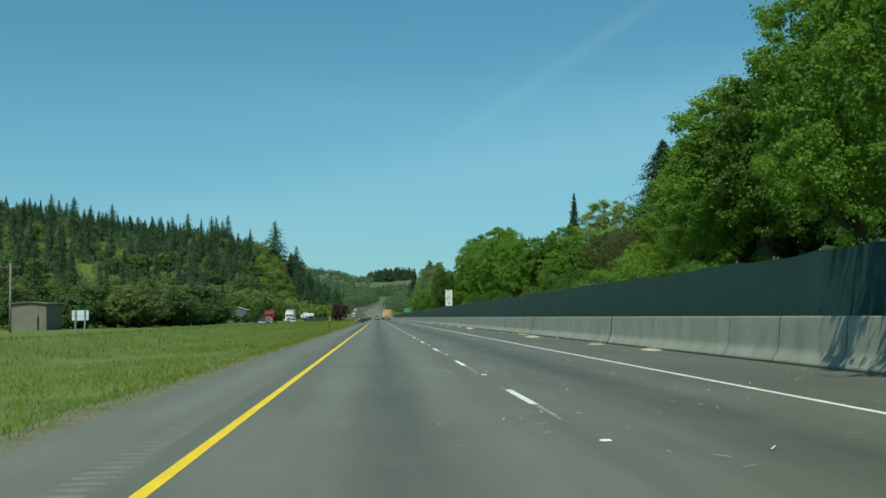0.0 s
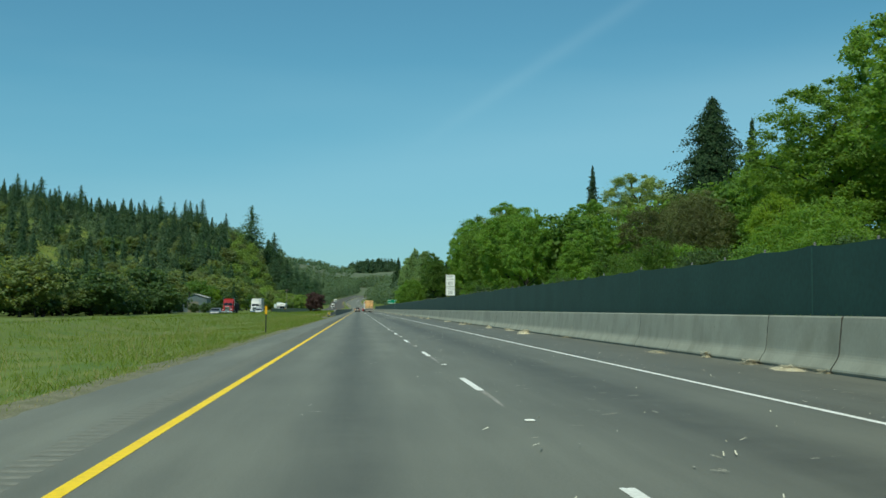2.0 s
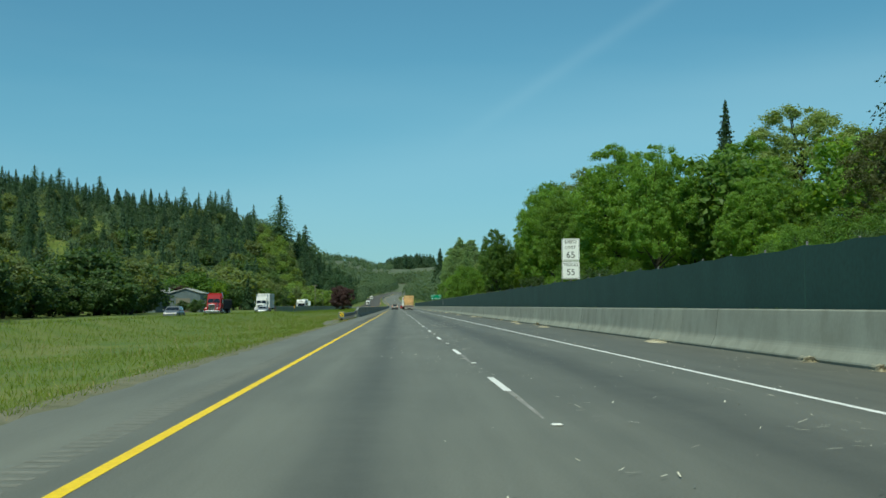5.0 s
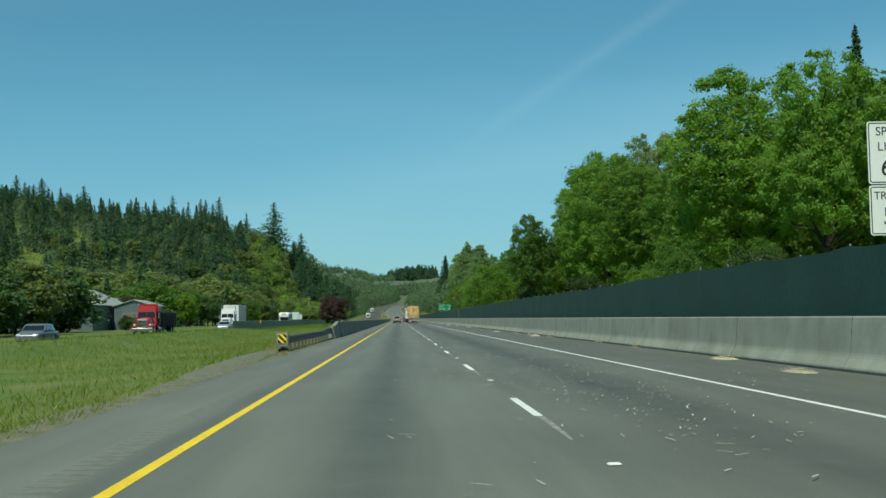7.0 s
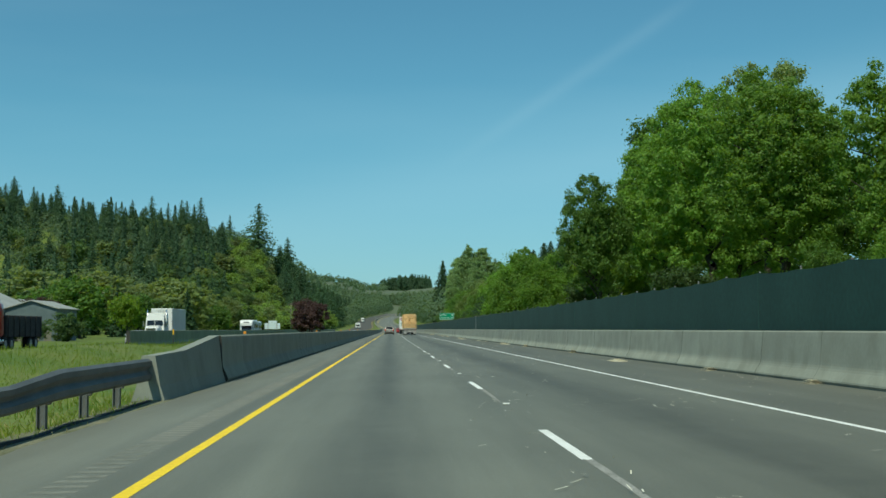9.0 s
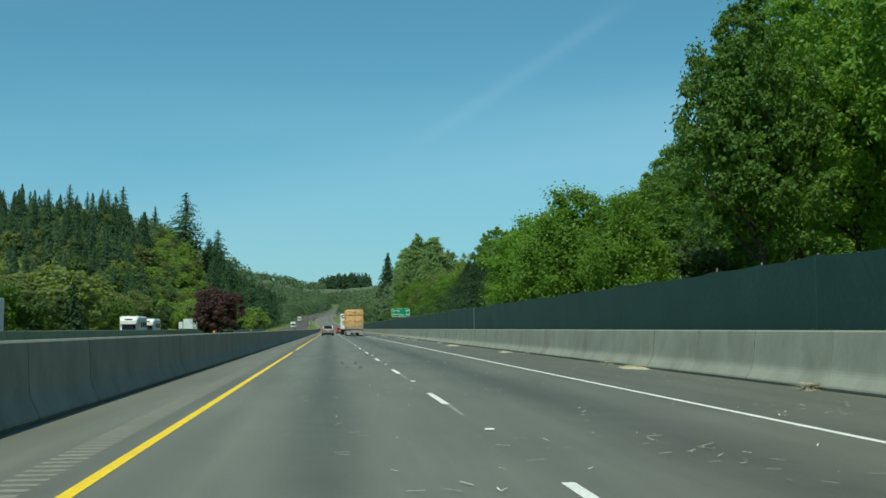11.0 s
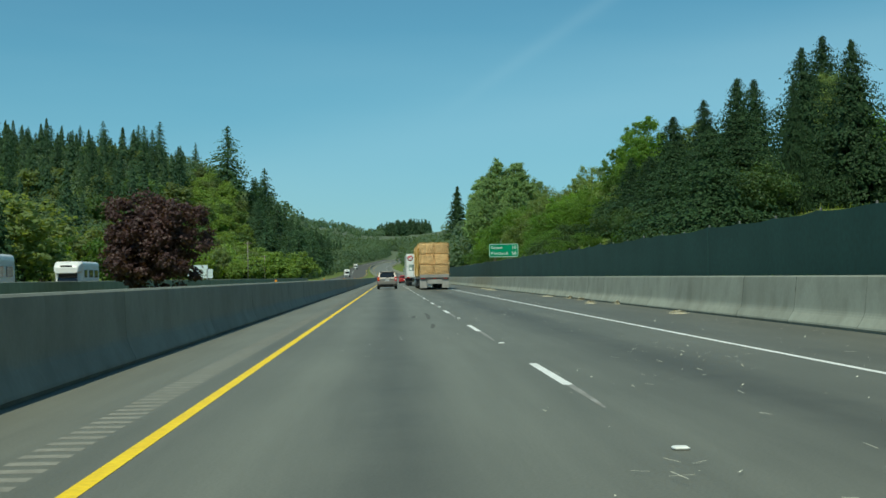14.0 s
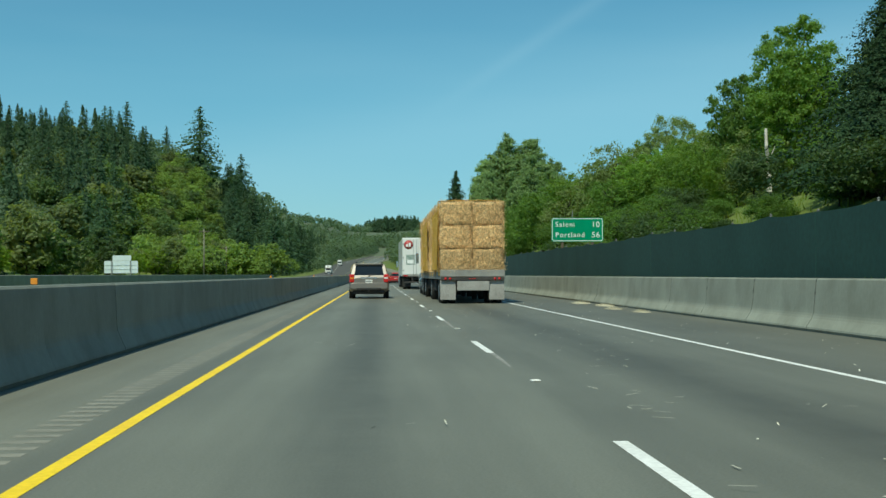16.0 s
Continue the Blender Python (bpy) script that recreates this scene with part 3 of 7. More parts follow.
def barrier_mesh(name, material, height, wide, seed, seg):
    """One precast segment along y: undercut sloped foot, ends worn dark along the joints."""
    r = random.Random(seed)
    side = [(wide - 0.035, 0.0), (wide - 0.022, 0.03), (wide, 0.055), (wide - 0.008, 0.09), (0.5 * wide + 0.058, 0.26), (0.5 * wide + 0.034, 0.31), (0.5 * wide + 0.019, 0.36), (0.5 * wide + 0.010, 0.42)]
    for i in range(1, 7):
        side.append((0.5 * wide + 0.010 + (0.128 - 0.5 * wide - 0.010) * i / 7, 0.42 + (height - 0.45) * i / 7))
    side += [(0.125, height - 0.03), (0.10, height)]
    prof = [(-x, z) for x, z in side] + side[::-1]
    n = len(prof)
    v, f, dark = [], [], []
    if seed < 7:
        stain = [max(0.012, r.uniform(-0.03, 0.085) if 0.3 < z < height - 0.12 else 0.018) for x, z in prof]
    elif seed == 10:
        stain = [0.006 for x, z in prof]
    elif seed == 9:
        stain = [max(0.0065, r.uniform(-0.02, 0.04)) if z > 0.5 else 0.0065 for x, z in prof]
    else:
        stain = [0.0065 for x, z in prof]
    for j in range(4):
        for (x, z), w in zip(prof, stain):
            gap = min(0.005, w * 0.6)
            y = (gap, w, seg - max(gap * 1.01, w * 0.5), seg - gap)[j]
            k = (0.985 if seed == 10 else 0.965) if j in (0, 3) else 1.0
            v.append((x * k, y, z if z < height * 0.95 else z - (0.015 if j in (0, 3) else 0)))
    for j in range(3):
        for i in range(n - 1):
            f.append((j * n + i, j * n + i + 1, (j + 1) * n + i + 1, (j + 1) * n + i))
            dark.append(0 if j == 1 or seed == 10 else 1)
    f += [tuple(range(n)), tuple(range(4 * n - 1, 3 * n - 1, -1))]
    me = bpy.data.meshes.new(name)
    me.from_pydata(v, [], f)
    me.materials.append(material)
    me.materials.append(M_JOINT)
    me.polygons.foreach_set("material_index", dark + [1, 1])
    return me


def barrier_run(name, label, x, y0, y1, material, height=1.07, wide=0.36, split=600, seg=SEG):
    owner = thing(name, label, "barrier", kind="structure")
    worn, plain, streaked, tight = [barrier_mesh("barrier_segment", material, height, wide, k, seg) for k in (5, 8, 9, 10)]
    r = random.Random(int(abs(x) * 10))
    y = y0
    rest_v, rest_f = [], []
    while y < y1:
        k = 1.0 if y < 78 else 0.2
        dx, turn = k * r.uniform(-0.015, 0.015), k * r.uniform(-0.2, 0.2)
        # the oldest segments, with wide dark joints, stand at the near end
        me = r.choice((worn, streaked, plain, streaked)) if y < 78 else r.choice((tight, plain, streaked)) if x > 0 else plain if y < 366 else tight
        if y < split:
            ob = new("barrier_segment", me)
            ob.parent = owner
            ob.matrix_basis = pose(x + dx, y, 0, 0, 0, turn)
        else:
            m = pose(x + bend(y), y, rise(y))
            k = len(rest_v)
            rest_v += [tuple(m @ v.co) for v in me.vertices]
            rest_f += [tuple(k + i for i in p.vertices) for p in me.polygons]
        y += seg
    if rest_v:
        tagged(raw("far_barrier_segments", rest_v, rest_f, material, owner), kind="stuff")
    return owner


barrier_run("barrier_right", "long grey precast concrete barrier beside the right shoulder", 9.27, -29.72, 1650, M_CONCRETE, seg=3.826)
barrier_run("barrier_median", "dark weathered concrete median barrier", -3.84, 256.6, 1650, M_CONCRETE_DARK, 1.06, 0.29)
barrier_run("barrier_opposite", "dark concrete barrier along the opposite carriageway", -19.6, 318, 640, M_CONCRETE_DARK, 1.22, 0.30)

# sloped end pieces of the median barrier
bm = bmesh.new()
for y0, y1, h0, h1 in ((249.4, 252.3, 0.76, 0.80), (252.3, 256.6, 0.80, 1.06)):
    ring = []
    for y, h in ((y0, h0), (y1 - 0.02, h1)):
        ring.append([bm.verts.new((-3.88 + x, y, z)) for x, z in ((-0.28, 0), (-0.2, 0.25), (-0.11, h), (0.11, h), (0.2, 0.25), (0.28, 0))])
    for i in range(5):
        bm.faces.new((ring[0][i], ring[0][i + 1], ring[1][i + 1], ring[1][i]))
    bm.faces.new(ring[0])
    bm.faces.new(ring[1][::-1])
tagged(part("barrier_end", bm, M_CONCRETE_DARK), "sloping concrete end of the median barrier", "barrier", kind="structure")


# ---- screen fence behind the right barrier ----
def screen_fence():
    owner = thing("screen_fence", "dark green fabric screen on steel posts behind the barrier", "fence", kind="structure")
    r = random.Random(3)
    post_me = None
    y, ys = -30.0, []
    while y < 720:
        ys.append(y)
        y += 3.05
    top = {y: 2.53 + r.uniform(-0.04, 0.05) for y in ys}
    for i, (a, b) in enumerate(zip(ys, ys[1:])):
        if i % 5 == 0:
            # one length of fabric over five bays
            bays = list(zip(ys[i:i + 5], ys[i + 1:i + 6]))
            v, f = [], []
            for c, d in bays:
                for j in range(6):
                    t = j / 6
                    v.append((c + (d - c) * t, top[c] * (1 - t) + top[d] * t - 0.045 * math.sin(math.pi * t) + r.uniform(-0.008, 0.008)))
            v.append((bays[-1][1], top[bays[-1][1]]))
            n = len(v)
            vv = []
            for side in (0.0, 0.005):
                for yy, zt in v:
                    for z in (0.95, zt):
                        vv.append((9.86 + side, yy + 0.004, z + rise(yy)))
            for j in range(n - 1):
                f.append((2 * j, 2 * j + 1, 2 * j + 3, 2 * j + 2))
                f.append((2 * n + 2 * j, 2 * n + 2 * j + 2, 2 * n + 2 * j + 3, 2 * n + 2 * j + 1))
                f.append((2 * j + 1, 2 * n + 2 * j + 1, 2 * n + 2 * j + 3, 2 * j + 3))
            raw("screen_panel", vv, f, M_SCREEN, owner)
            ya = bays[0][0]
            part("seam", box_bm(9.852, 9.859, ya - 0.03, ya + 0.03, 0.97 + rise(ya), top[ya] + rise(ya) - 0.01), M_SEAM, owner)
        h = top[a] + r.uniform(0.0, 0.06)
        if post_me is None:
            bm = tube_bm((0, 0, 0), (0, 0, 1), 0.03, 0.03, 8)
            bmesh.ops.create_uvsphere(bm, u_segments=8, v_segments=5, radius=0.034, matrix=Matrix.Translation((0, 0, 1)) @ Matrix.Diagonal((1, 1, 0.4, 1)))
            post = part("fence_post", bm, M_FENCEPOST, owner, "dull steel round post")
            post_me = post.data
        else:
            post = new("fence_post", post_me)
            post.parent = owner
        post.location, post.scale = (9.93, a, rise(a)), (1, 1, h)
    part("fence_post", box_bm(9.79, 9.83, 360.2, 360.26, 0.6, 2.56, 0.01, 1), M_GALV, owner, "pale steel post before the fabric")
    return owner


screen_fence()


# ---- guardrail with its end marker ----
def guardrail():
    g = thing("guardrail", "galvanised W-beam guardrail on dark posts leading to the median barrier", "guardrail")
    prof = [(0.0, 0.155), (0.055, 0.12), (0.055, 0.06), (0.0, 0.01), (0.0, -0.01), (0.055, -0.06), (0.055, -0.12), (0.0, -0.155)]
    ys = spread(((221.6, 249.8, 30),))
    v, f = [], []
    for y in ys:
        for off in (0, 0.006):
            for x, z in prof:
                v.append((-3.97 + 0.09 * step(232, 242, y) + x - off, y, 0.445 + 0.08 * step(242.4, 244.0, y) + z * (1 + 0.22 * step(242.4, 244.0, y))))
    n = len(prof)
    for j in range(len(ys) - 1):
        for off in (0, n):
            for i in range(n - 1):
                a = j * 2 * n + off + i
                f.append((a, a + 1, a + 2 * n + 1, a + 2 * n))
    for j in range(len(ys) - 1):
        for i in (0, n - 1):
            a = j * 2 * n + i
            f.append((a, a + n, a + 3 * n, a + 2 * n))
    raw("rail", v, f, M_RAIL, g, "ridged steel beam", smooth=False)
    post_me = None
    y = 223.0
    while y < 249:
        x = -3.99 + 0.09 * step(232, 242, y)
        if post_me is None:
            bm = box_bm(-0.16, -0.145, -0.05, 0.05, 0, 0.58)
            box_bm(-0.065, -0.05, -0.05, 0.05, 0, 0.58, bm=bm)
            box_bm(-0.15, -0.06, -0.006, 0.006, 0, 0.58, bm=bm)
            box_bm(-0.05, 0.0, -0.05, 0.05, 0.30, 0.58, 0.008, 1, bm)
            ob = part("post", bm, M_FENCEPOST, g, "dull steel I-beam post")
            post_me = ob.data
        else:
            ob = new("post", post_me)
            ob.parent = g
        ob.location = (x, y, 0)
        y += 1.9
    bm = box_bm(-4.33, -3.85, 221.25, 221.6, 0.19, 0.72, 0.012, 1)
    part("end_head", bm, mat("head_grey", (0.25, 0.285, 0.255), (0.20, 0.23, 0.205), 2, 0.5, 0.1, metal=0.4, fine=0.1), g, "grey steel end head")
    part("head_post", box_bm(-4.16, -4.02, 221.7, 221.85, 0, 0.5, 0.01, 1), M_WOODPOST, g)
    part("shoe", box_bm(-4.24, -3.94, 221.4, 222.4, 0.0, 0.12, 0.02, 1), M_BLACK, g)
    part("marker_plate", box_bm(-4.245, -3.905, 221.225, 221.247, 0.325, 0.665, 0.006, 1), M_YELLOW, g, "square yellow plate with black slanting stripes")
    bm = bmesh.new()
    for k in range(3):
        # three stripes falling towards the road, cut square at the plate's edges
        u0 = -0.29 + k * 0.2266
        pts = []
        for u, lo in ((u0, True), (u0 + 0.1133, True), (u0 + 0.1133, False), (u0, False)):
            # points where x + z = u leaves the plate
            x = max(-0.165, u - 0.165) if lo else min(0.165, u + 0.165)
            pts.append((x, u - x))
        bm.faces.new([bm.verts.new((-4.075 + x, 221.220, 0.495 + z)) for x, z in pts])
    part("stripes", bm, M_BLACK, g, "black slanting stripes")
    return g


guardrail()

# low, nearly black raised strip along the shoulder under the rail
v, f = [], []
for y in spread(((220.6, 249.2, 60),)):
    c = -3.80 + 0.04 * noise.noise((2, y * 0.5, 0))
    w = 0.055 * (1 + 0.5 * noise.noise((3, y * 1.1, 0))) * step(220.4, 222, y)
    for dx, z in ((-1.6, -0.02), (-0.8, 0.045), (0.6, 0.05), (1.3, 0.002)):
        v.append((c + dx * w, y, z * (0.7 + 0.5 * noise.noise((4, y * 0.8, 0)))))
for j in range(len(v) // 4 - 1):
    f += [(4 * j + i, 4 * j + i + 1, 4 * j + i + 5, 4 * j + i + 4) for i in range(3)]
tagged(raw("dark_edge_strip", v, f, mat("near_black_strip", (0.022, 0.023, 0.022), (0.035, 0.035, 0.032), 3.0, 0.9, 0.5, fine=0.2)), "low dark raised strip along the shoulder under the guardrail", "kerb", kind="structure")


def delineator(x, y):
    d = thing("delineator", "thin black post with a yellow reflector plate at the grass edge", "delineator", at=pose(x, y, -0.03))
    bm = box_bm(-0.03, 0.03, -0.012, 0.012, 0, 1.25, 0.004, 1)
    part("post", bm, M_BLACK, d)
    part("reflector", box_bm(-0.055, 0.055, -0.022, -0.013, 0.92, 1.33, 0.01, 1), mat("amber_reflector", (0.75, 0.42, 0.01), (0.7, 0.38, 0.01), 4, 0.35), d, "yellow reflector plate")


delineator(-4.45, 111.0)
delineator(-16.6, 320.0)

# ---- signs ----
M_SIGNWHITE = mat("sign_white", (0.88, 0.89, 0.88), (0.83, 0.84, 0.83), 1.0, 0.45, 0.0, fine=0.03)
M_SIGNGREEN = mat("sign_green", (0.0, 0.27, 0.130), (0.0, 0.245, 0.115), 1.0, 0.45, 0.0, fine=0.03)
M_SIGNBACK = mat("sign_back", (0.66, 0.75, 0.78), (0.58, 0.67, 0.70), 0.8, 0.5, 0.0, metal=0.0, fine=0.05)
M_INK = mat("sign_black", (0.012, 0.012, 0.012))


def lettering(text, size, x, z, y, material, parent, align="CENTER", extrude=0.002, spread_by=1.0):
    cu = bpy.data.curves.new("lettering", "FONT")
    cu.body, cu.size, cu.align_x, cu.align_y, cu.extrude, cu.space_character = text, size, align, "CENTER", extrude, spread_by
    cu.materials.append(material)
    ob = new("lettering", cu)
    ob.parent = parent
    ob.matrix_basis = pose(x, y, z, 90, 0, 0)
    return ob


def plate_bm(w, h, r, y0, y1):
    """Upright plate with rounded corners, w by h about its middle."""
    bm = bmesh.new()
    pts = []
    for cx, cz, a0 in ((w / 2 - r, h / 2 - r, 0), (-w / 2 + r, h / 2 - r, 90), (-w / 2 + r, -h / 2 + r, 180), (w / 2 - r, -h / 2 + r, 270)):
        for i in range(5):
            a = radians(a0 + 22.5 * i)
            pts.append((cx + r * math.cos(a), cz + r * math.sin(a)))
    f = [bm.verts.new((x, y0, z)) for x, z in pts]
    b = [bm.verts.new((x, y1, z)) for x, z in pts]
    bm.faces.new(f)
    bm.faces.new(b[::-1])
    for i in range(len(pts)):
        j = (i + 1) % len(pts)
        bm.faces.new((f[i], b[i], b[j], f[j]))
    return bm


def border_bm(w, h, r, t, y):
    bm = bmesh.new()
    loops = []
    for inset in (0, t):
        pts = []
        ww, hh, rr = w / 2 - inset, h / 2 - inset, max(0.005, r - inset)
        for cx, cz, a0 in ((ww - rr, hh - rr, 0), (-ww + rr, hh - rr, 90), (-ww + rr, -hh + rr, 180), (ww - rr, -hh + rr, 270)):
            for i in range(5):
                a = radians(a0 + 22.5 * i)
                pts.append(bm.verts.new((cx + rr * math.cos(a), y, cz + rr * math.sin(a))))
        loops.append(pts)
    n = len(loops[0])
    for i in range(n):
        bm.faces.new((loops[0][i], loops[0][(i + 1) % n], loops[1][(i + 1) % n], loops[1][i]))
    return bm


def shift(bm, dx, dy, dz):
    bmesh.ops.translate(bm, verts=bm.verts, vec=(dx, dy, dz))
    return bm


def speed_sign(x, y):
    s = thing("speed_limit_sign", "white speed limit sign 65 with a truck plate 55 below", "road sign", at=pose(x, y, 0))
    part("post", box_bm(-0.05, 0.05, 0.02, 0.12, 0, 5.6, 0.008, 1), M_WOODPOST, s)
    up = part("upper_plate", shift(plate_bm(1.22, 1.52, 0.07, 0, 0.012), 0, 0, 4.98), M_SIGNWHITE, s)
    part("border", shift(border_bm(1.16, 1.46, 0.06, 0.025, -0.003), 0, 0, 4.98), M_INK, up)
    lettering("SPEED", 0.30, 0, 5.49, -0.004, M_INK, up)
    lettering("LIMIT", 0.30, 0, 5.12, -0.004, M_INK, up, spread_by=1.05)
    lettering("65", 0.62, 0, 4.60, -0.004, M_INK, up)
    lo = part("lower_plate", shift(plate_bm(1.22, 1.21, 0.07, 0, 0.012), 0, 0, 3.58), M_SIGNWHITE, s)
    part("border", shift(border_bm(1.16, 1.15, 0.06, 0.025, -0.003), 0, 0, 3.58), M_INK, lo)
    lettering("TRUCKS", 0.27, 0, 3.93, -0.004, M_INK, lo)
    lettering("55", 0.60, 0, 3.42, -0.004, M_INK, lo)
    return s


speed_sign(12.29, 204.9)


def guide_sign(x, y):
    s = thing("guide_sign", "green distance sign with white names and miles on wooden posts", "road sign", at=pose(x, y, 0))
    for dx in (-0.95, 0.95):
        part("post", box_bm(dx - 0.08, dx + 0.08, 0.03, 0.19, -0.2, 4.75, 0.01, 1), M_WOODPOST, s)
    pl = part("plate", shift(plate_bm(3.28, 1.50, 0.14, 0, 0.03), 0, 0, 3.95), M_SIGNGREEN, s)
    part("border", shift(border_bm(3.20, 1.42, 0.12, 0.035, -0.003), 0, 0, 3.95), M_SIGNWHITE, pl)
    lettering("Salem", 0.45, -1.40, 4.27, -0.005, M_SIGNWHITE, pl, "LEFT", 0.003, 1.2)
    lettering("Portland", 0.45, -1.40, 3.62, -0.005, M_SIGNWHITE, pl, "LEFT", 0.003, 1.2)
    lettering("10", 0.50, 1.42, 4.27, -0.005, M_SIGNWHITE, pl, "RIGHT", 0.003, 1.1)
    lettering("56", 0.50, 1.42, 3.62, -0.005, M_SIGNWHITE, pl, "RIGHT", 0.003, 1.1)
    part("antenna_post", tube_bm((-0.3, 0.1, 4.7), (-0.3, 0.1, 5.15), 0.03, 0.025, 6), M_GALV, s)


guide_sign(12.85, 489.7)


def sign_back(x, y, w, h, z0, extra=None, posts=2, label="pale blue-grey back of a large road sign on steel posts"):
    s = thing("sign_back", label, "road sign", at=pose(x, y, land(x, y)))
    pl = part("plate", shift(plate_bm(w, h, 0.1, 0, 0.03), 0, 0, z0 + h / 2), M_SIGNBACK, s)
    n = int(h / 0.5)
    for i in range(1, n):
        part("stiffener", box_bm(-w / 2 + 0.1, w / 2 - 0.1, -0.05, 0, z0 + h * i / n - 0.03, z0 + h * i / n + 0.03), M_SIGNBACK, pl)
    if extra:
        part("top_plate", shift(plate_bm(extra[0], extra[1], 0.06, 0, 0.03), extra[2], 0, z0 + h + extra[1] / 2 + 0.02), M_SIGNBACK, s)
    for i in range(posts):
        px = (-0.28 + 0.56 * i / max(1, posts - 1)) * w
        part("post", box_bm(px - 0.08, px + 0.08, -0.14, -0.02, 0, z0 + h, 0.01, 1), M_GALV, s)


sign_back(-35.8, 583.6, 4.7, 1.75, 1.5, (2.6, 0.75, 0.1))
sign_back(-32.6, 134.0, 1.8, 1.1, 1.3)


# ---- trees ----
def limb_mesh(bm, a, b, r0, r1, rng, kinks=3, n=7):
    """A bent tapered limb; returns its end."""
    a, b = Vector(a), Vector(b)
    p = a
    for i in range(kinks):
        t = (i + 1) / kinks
        q = a.lerp(b, t) + Vector(rng.normal(0, (b - a).length * 0.04, 3)) * (1 if i < kinks - 1 else 0)
        tube_bm(p, q, r0 + (r1 - r0) * i / kinks, r0 + (r1 - r0) * t, n, bm, caps=False)
        p = q
    return p


def leaf_quads(c, nrm, size, rng, long=1.0):
    """Kite-shaped leaves at points c facing nrm."""
    n = len(c)
    nrm = nrm / np.linalg.norm(nrm, axis=1, keepdims=True)
    t = rng.normal(0, 1, (n, 3))
    t -= nrm * (t * nrm).sum(1, keepdims=True)
    t /= np.linalg.norm(t, axis=1, keepdims=True)
    b = np.cross(nrm, t)
    s = (size * rng.uniform(0.6, 1.35, n))[:, None]
    fold = nrm * s * 0.16
    return np.stack([c - t * s * 0.55 * long, c + b * s * 0.42 - fold, c + t * s * 0.6 * long, c - b * s * 0.42 - fold], 1)


def broadleaf(label, h, r, clear, material, seed, clumps=70, per=130, size=0.42, group="", gaps=0.0, bark=None, name="broadleaf_tree", narrow=0.0, core=0.14):
    """Trunk with limbs under an uneven crown of leaf clumps."""
    rng = np.random.default_rng(seed)
    tree = thing(name, label, "tree", group)
    bm = bmesh.new()
    top = Vector((rng.normal(0, 0.03 * h), rng.normal(0, 0.03 * h), h * 0.78))
    limb_mesh(bm, (0, 0, -0.4), top, 0.020 * h, 0.004 * h, rng, 6)
    tube_bm((0, 0, -0.4), (0, 0, 0.5), 0.032 * h, 0.021 * h, 9, bm, caps=False)
    mid = clear + (h - clear) * 0.52
    half = (h - clear) / 2 - 0.13 * r
    r = r * 0.9
    cs, rs = [], []
    ph = rng.uniform(0, 6.28, 6)
    while len(cs) < clumps:
        d = rng.normal(0, 1, 3)
        d /= np.linalg.norm(d)
        az = math.atan2(d[1], d[0])
        lump = 1 + 0.09 * math.sin(2 * az + ph[0]) + 0.09 * math.sin(3 * az + ph[1] + 2 * d[2]) + 0.09 * math.sin(6 * d[2] + ph[2] + az)
        # most clumps lie on the outside of the crown, the rest fill it
        k = (rng.uniform(0.80, 1.0) if rng.random() < 0.74 else rng.uniform(0.40, 0.80)) * min(1.12, lump)
        taper = 1 - narrow * max(0, d[2])
        p = np.array([d[0] * r * k * taper, d[1] * r * k * taper, mid + d[2] * half * min(k, 1.02)])
        if d[2] < -0.75 and rng.random() < 0.6:
            continue
        cs.append(p)
        rs.append(r * rng.uniform(0.6, 1.5) * 2.1 / math.sqrt(clumps))
    for i in rng.permutation(len(cs))[: min(16, len(cs))]:
        e = Vector(cs[i])
        z0 = max(clear * 0.7, min(h * 0.62, e.z - 0.28 * math.hypot(e.x, e.y) - 0.1 * h))
        base = Vector((top.x * z0 / h, top.y * z0 / h, z0))
        limb_mesh(bm, base, base.lerp(e, 0.92), 0.0085 * h, 0.0018 * h, rng, 3, 5)
    part("trunk", bm, bark or M_BARK, tree)
    all_c, all_n = [], []
    for c, rc in zip(cs, rs):
        m = int(per * rng.uniform(0.6, 1.25) * (1 - gaps))
        d = rng.normal(0, 1, (m, 3))
        d[:, 2] = d[:, 2] * 0.9 + 0.30
        d /= np.linalg.norm(d, axis=1, keepdims=True)
        rad = rc * rng.uniform(0.3, 1.0, (m, 1)) ** 0.5 * (1 + 0.38 * rng.normal(0, 1, (m, 1)).clip(-1.2, 1.6))
        all_c.append(c + d * rad * np.array([1, 1, 0.80]))
        all_n.append(d + rng.normal(0, 0.50, (m, 3)) + np.array([0, 0, 0.30]))
    sizes = np.full(sum(len(a) for a in all_c), size)
    if core:
        # larger inner leaves that close the crown
        m = int(core * clumps * per)
        d = rng.normal(0, 1, (m, 3))
        d /= np.linalg.norm(d, axis=1, keepdims=True)
        k = 0.78 * rng.uniform(0.1, 1.0, (m, 1)) ** 0.5
        all_c.append(d * k * np.array([r, r, half]) * np.array([1, 1, 0.98]) + np.array([0, 0, mid]))
        all_n.append(d + rng.normal(0, 0.7, (m, 3)))
        sizes = np.concatenate([sizes, np.full(m, size * 1.55)])
    quads("crown", leaf_quads(np.concatenate(all_c), np.concatenate(all_n), sizes, rng), material, tree)
    return tree


